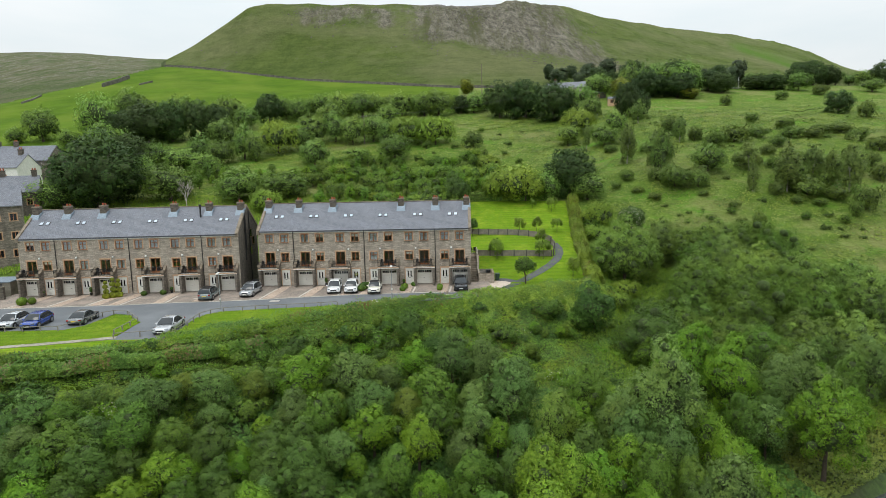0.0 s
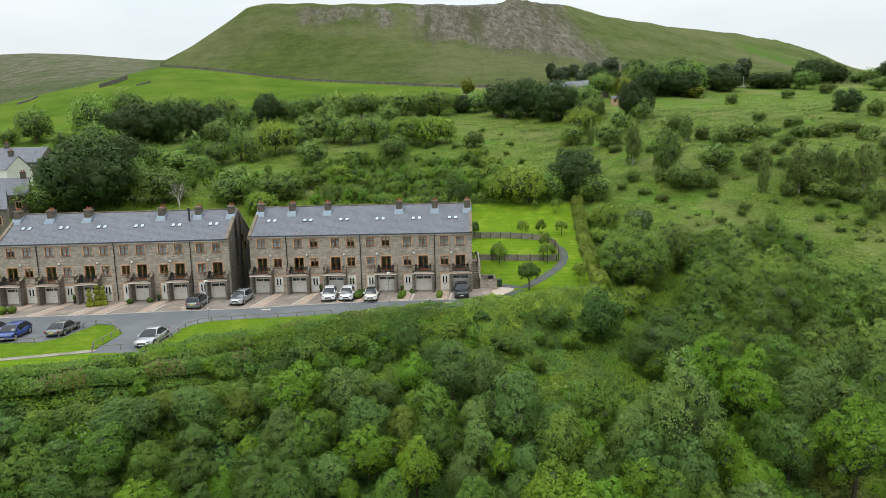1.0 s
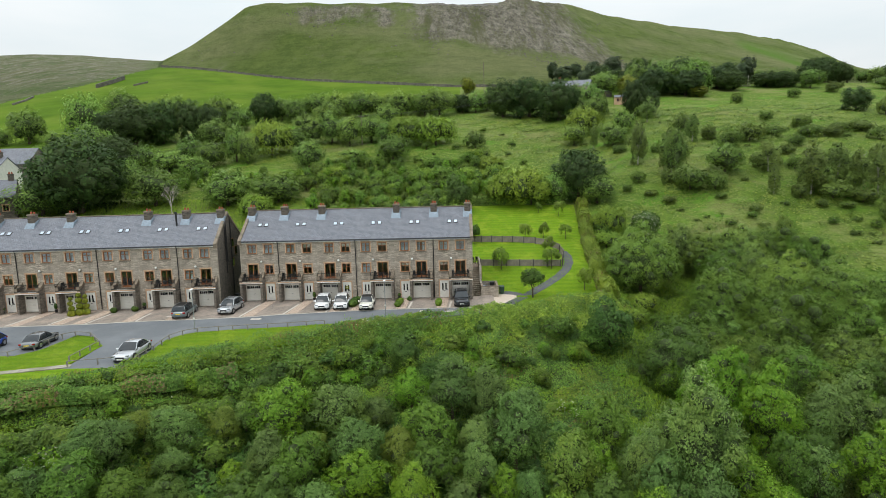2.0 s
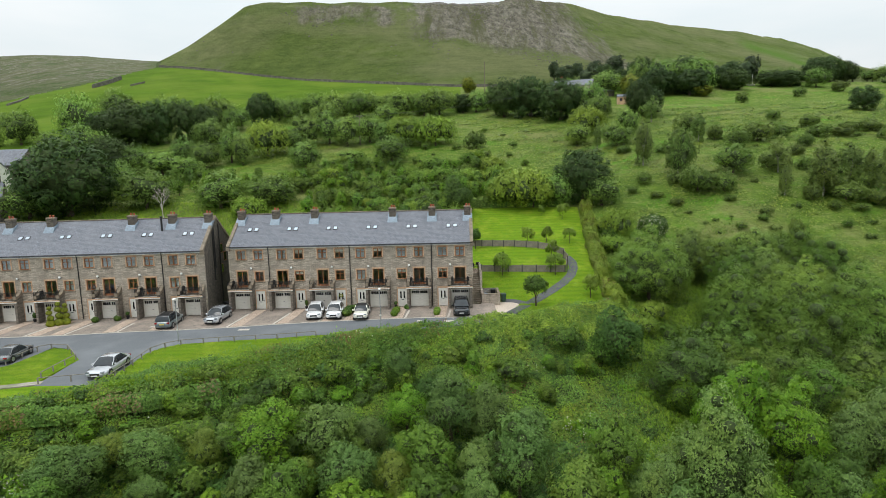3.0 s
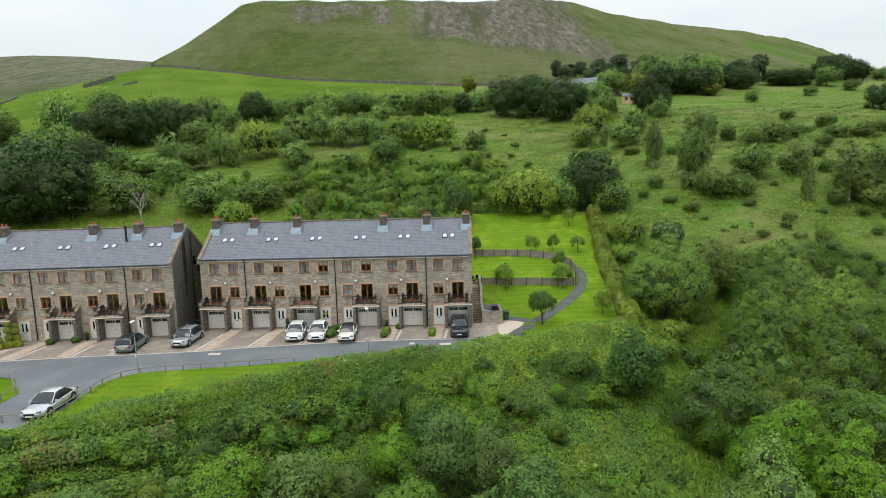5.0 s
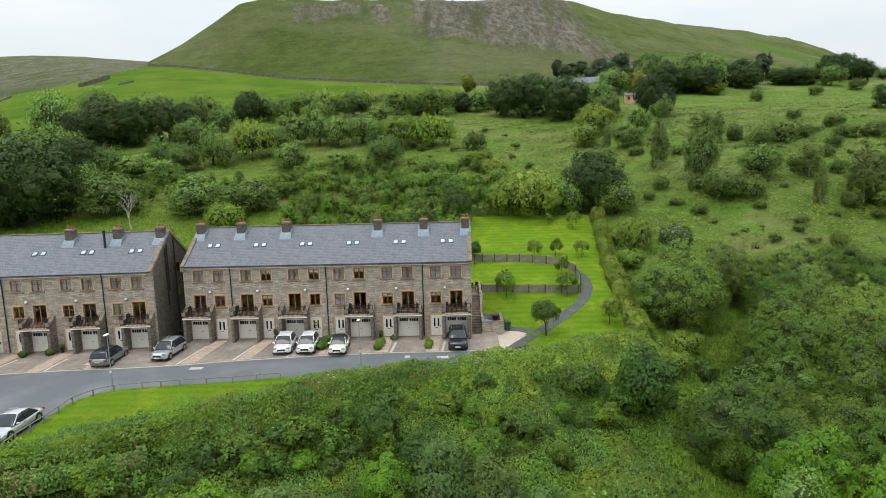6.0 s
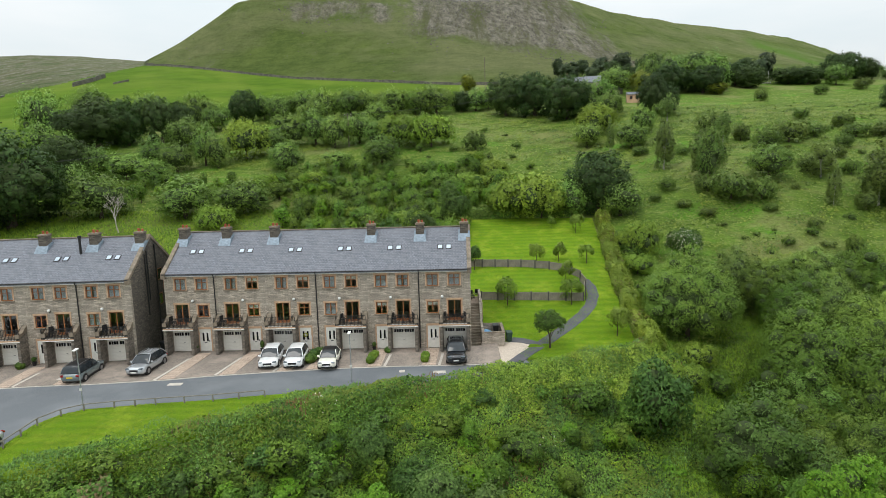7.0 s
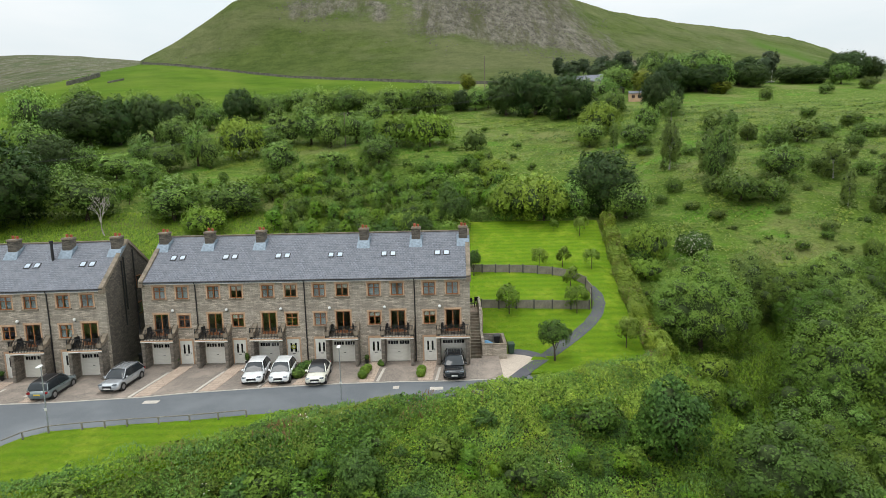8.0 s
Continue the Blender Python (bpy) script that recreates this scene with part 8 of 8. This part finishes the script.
cottage("hillside_house", "timber-clad hillside house half hidden by conifers", 65.5, 243, height(66, 243) - 0.8, -0.2, 4.4, 4.5, 3.6, 0.9, M["dressed"], ((0.3, 2.0), (0.75, 2.0)), ())
cottage("hillside_house", "dark-roofed house among the hilltop trees", 60, 266, height(64, 268) - 1.5, 0.3, 12, 8, 4.0, 2.6, M["dark_stone"], ((0.3, 2.0), (0.7, 2.0)), ())


# ---------- dry-stone field walls ----------
def field_wall(points, high, wide, label):
    g = random.Random(len(points))
    bm = bmesh.new()
    pts = [Vector((x, y, 0)) for x, y in points]
    rings = []
    for a, b in zip(pts, pts[1:]):
        n = max(2, int((b - a).length / 3))
        d = Vector((-(b - a).normalized().y, (b - a).normalized().x, 0))
        for k in range(n):
            p = a.lerp(b, k / n)
            z, h = height(p.x, p.y), high * g.uniform(0.85, 1.05)
            rings.append([bm.verts.new(q) for q in (p - d * wide * 0.7 + Vector((0, 0, z - 1.5)), p - d * wide * 0.5 + Vector((0, 0, z + h)), p + d * wide * 0.5 + Vector((0, 0, z + h)), p + d * wide * 0.7 + Vector((0, 0, z - 1.5)))])
    for r0, r1 in zip(rings, rings[1:]):
        for j in range(3):
            bm.faces.new((r0[j], r0[j + 1], r1[j + 1], r1[j]))
    bm.faces.new(rings[0])
    bm.faces.new(rings[-1][::-1])
    bmesh.ops.recalc_face_normals(bm, faces=bm.faces[:])
    me = bpy.data.meshes.new("field_wall")
    bm.to_mesh(me)
    bm.free()
    me.materials.append(M["drystone"])
    tagged(new("field_wall", me), label, "wall", "field walls")


edge = [(u * float(edge_line(u)), float(edge_line(u)) - 1.5) for u in np.linspace(-0.45, 0.12, 40)]
field_wall(edge, 1.35, 0.8, "dark dry-stone wall between pasture and moor")
field_wall([(-178.7, 320.8), (-178.4, 335.1), (-180.2, 354.5)], 2.2, 0.7, "dark broken dry-stone wall in the pasture")
field_wall([(-161.2, 324.7), (-159.7, 331.6), (-157.5, 336.9)], 1.0, 0.7, "ruined dry-stone wall in the pasture")
field_wall([(-192.5, 278.0), (-193.0, 286.9), (-196.5, 300.1)], 0.9, 0.7, "tumbled dry-stone wall at the pasture's foot")


# ---------- stones of the quarry tips ----------
def hill_stones(n, seed):
    """Loose blocks on the scree and along the hill's terraces, too many to count."""
    g = np.random.default_rng(seed)
    u, q = g.uniform(-0.42, 0.42, n), g.uniform(0.05, 0.98, n)
    yw, yr = edge_line(u), ridge_line(u)
    y = yw + (yr - yw) * q
    q, v = q + g.normal(size=n) * 0.05, u
    u = u + g.normal(size=n) * 0.018 + 0.012 * np.sin(q * 23)
    tip = (u > -0.03) & (u < 0.17 + 0.14 * (1 - q)) & (q > 0.46 - 0.9 * np.clip(u - 0.04, 0, 0.22))
    shelf = (u > -0.24) & (u < -0.04) & (q > 0.7) & (q < 0.95)
    keep = (tip & (g.random(n) < 0.9)) | (shelf & (g.random(n) < 0.6)) | (g.random(n) < 0.012)
    u, y = v[keep], y[keep]
    x = u * y
    z = ground_height(x, y)
    r = g.uniform(0.2, 1.0, len(x)) ** 3 * 0.6 + 0.16
    unit = np.array([(1, 0, 0), (0, 1, 0), (-1, 0, 0), (0, -1, 0), (0.2, 0.1, 0.9), (0, 0, -0.8)])
    v = np.stack([x, y, z], 1)[:, None, :] + (unit[None] + g.normal(size=(len(x), 6, 3)) * 0.22) * r[:, None, None]
    tri = np.array([(0, 1, 4), (1, 2, 4), (2, 3, 4), (3, 0, 4), (1, 0, 5), (2, 1, 5), (3, 2, 5), (0, 3, 5)])
    f = (tri[None] + 6 * np.arange(len(x))[:, None, None]).reshape(-1, 3)
    return tagged(new("scree_stones", mesh_of("scree_stones", v.reshape(-1, 3).tolist(), f.tolist(), [M["boulder"]])), "loose grey gritstone blocks on the quarry tips", "stones", kind="stuff")


hill_stones(16000, 41)

# ---------- overhead cables, shed and road ironwork ----------
def cable(a, b, sag):
    a, b = Vector(a), Vector(b)
    pts = [a.lerp(b, k / 14) - Vector((0, 0, sag * 4 * (k / 14) * (1 - k / 14))) for k in range(15)]
    me = bpy.data.meshes.new("overhead_cable")
    bm = tube(pts, 0.022, 4)
    bm.to_mesh(me)
    bm.free()
    me.materials.append(M["black"])
    tagged(new("overhead_cable", me), "thin black overhead cable strung between timber poles", "cable", "overhead cables")


for k in (-0.8, 0.8):
    cable((-89.5 + k, 134.5, height(-89.5, 134.5) + 8.85), (-24.5 + k, 185.7, height(-24.5, 185.7) + 8.25), 1.6)
    cable((-24.5 + k, 185.7, height(-24.5, 185.7) + 8.25), (36 + k, 222, height(36, 222) + 8.85), 1.4)

shed = thing("garden_shed", "weathered timber garden shed with grey felt roof", "shed", Matrix.Translation((-63.2, 80.2, 0.6)))
part("shell", boxes((0, 3.0, 0, 2.4, 0, 2.1), bevel=0.02), M["fence"], shed)
part("roof", boxes((-0.15, 3.15, -0.2, 2.6, 2.12, 2.22, (0.0, 0.25)), bevel=0.02), M["lead"], shed)
part("door", boxes((1.0, 1.9, -0.03, -0.004, 0.05, 1.95)), M["rail"], shed)
boundary = thing("boundary_wall", "stepped dark stone garden wall beside the end house", "wall")
for k in range(4):
    part("section", boxes((-59.3 - 1.9 * (k + 1) + 0.02, -59.3 - 1.9 * k, 77.6 + 0.3 * k, 77.95 + 0.3 * k, 0.2, 2.5 - 0.25 * k)), M["dark_stone"], boundary)
    part("coping", boxes((-59.3 - 1.9 * (k + 1), -59.28 - 1.9 * k, 77.55 + 0.3 * k, 78.0 + 0.3 * k, 2.504 - 0.25 * k, 2.58 - 0.25 * k), bevel=0.015), M["coping"], boundary)
for x, y, w in ((-22.3, 74.85, 1.2), (0.35, 76.5, 1.1), (-3.0, 76.9, 0.5), (-33.0, 76.4, 0.9)):
    me = cached(("drain_cover", w), lambda: boxes((-w / 2, w / 2, -0.3, 0.3, 0, 0.012)), M["kerb"])
    ob = tagged(new("drain_cover", me), "pale rectangular access cover set in the road", "drain cover", "drain covers")
    ob.location = (x, y, 0.622 if y < 77 and x > -30 else drive_z(x, y) + 0.004)

# chairs and tables out on the balconies
for m, skip in ((TERRACE_L, (1, 3)), (TERRACE_R, (2,))):
    for i in range(6):
        if i in skip:
            continue
        g = 1.58 if i < 3 else 3.4
        for dx, t in ((-0.75, 1.2), (0.75, -1.2)):
            p = m @ Vector((UNIT * i + g + dx, -0.55, 2.725))
            garden_chair(p.x, p.y, p.z, t, "dark metal chair out on a balcony", "balcony chairs")
        p = m @ Vector((UNIT * i + g, -0.6, 2.725))
        tb = thing("balcony_table", "small round dark metal table on a balcony", "table", Matrix.Translation(p), group="balcony tables")
        part("tabletop", tube([(0, 0, 0.68), (0, 0, 0.71)], 0.32, 14), M["black"], tb)
        part("stem", tube([(0, 0, 0.03), (0, 0, 0.68)], 0.03, 6), M["black"], tb)
        part("base", tube([(0, 0, 0), (0, 0, 0.03)], 0.2, 10), M["black"], tb)
M["blue_box"] = plain("blue_plastic", srgb(36, 60, 170), 0.4)
box = thing("recycling_box", "blue plastic recycling box in the gap between terraces", "box", Matrix.Translation((-27.4, 85.6, 0.55)))
part("body", boxes((-0.3, 0.3, -0.22, 0.22, 0, 0.4), bevel=0.03), M["blue_box"], box)
part("lid", boxes((-0.32, 0.32, -0.24, 0.24, 0.404, 0.44), bevel=0.01), M["blue_box"], box)
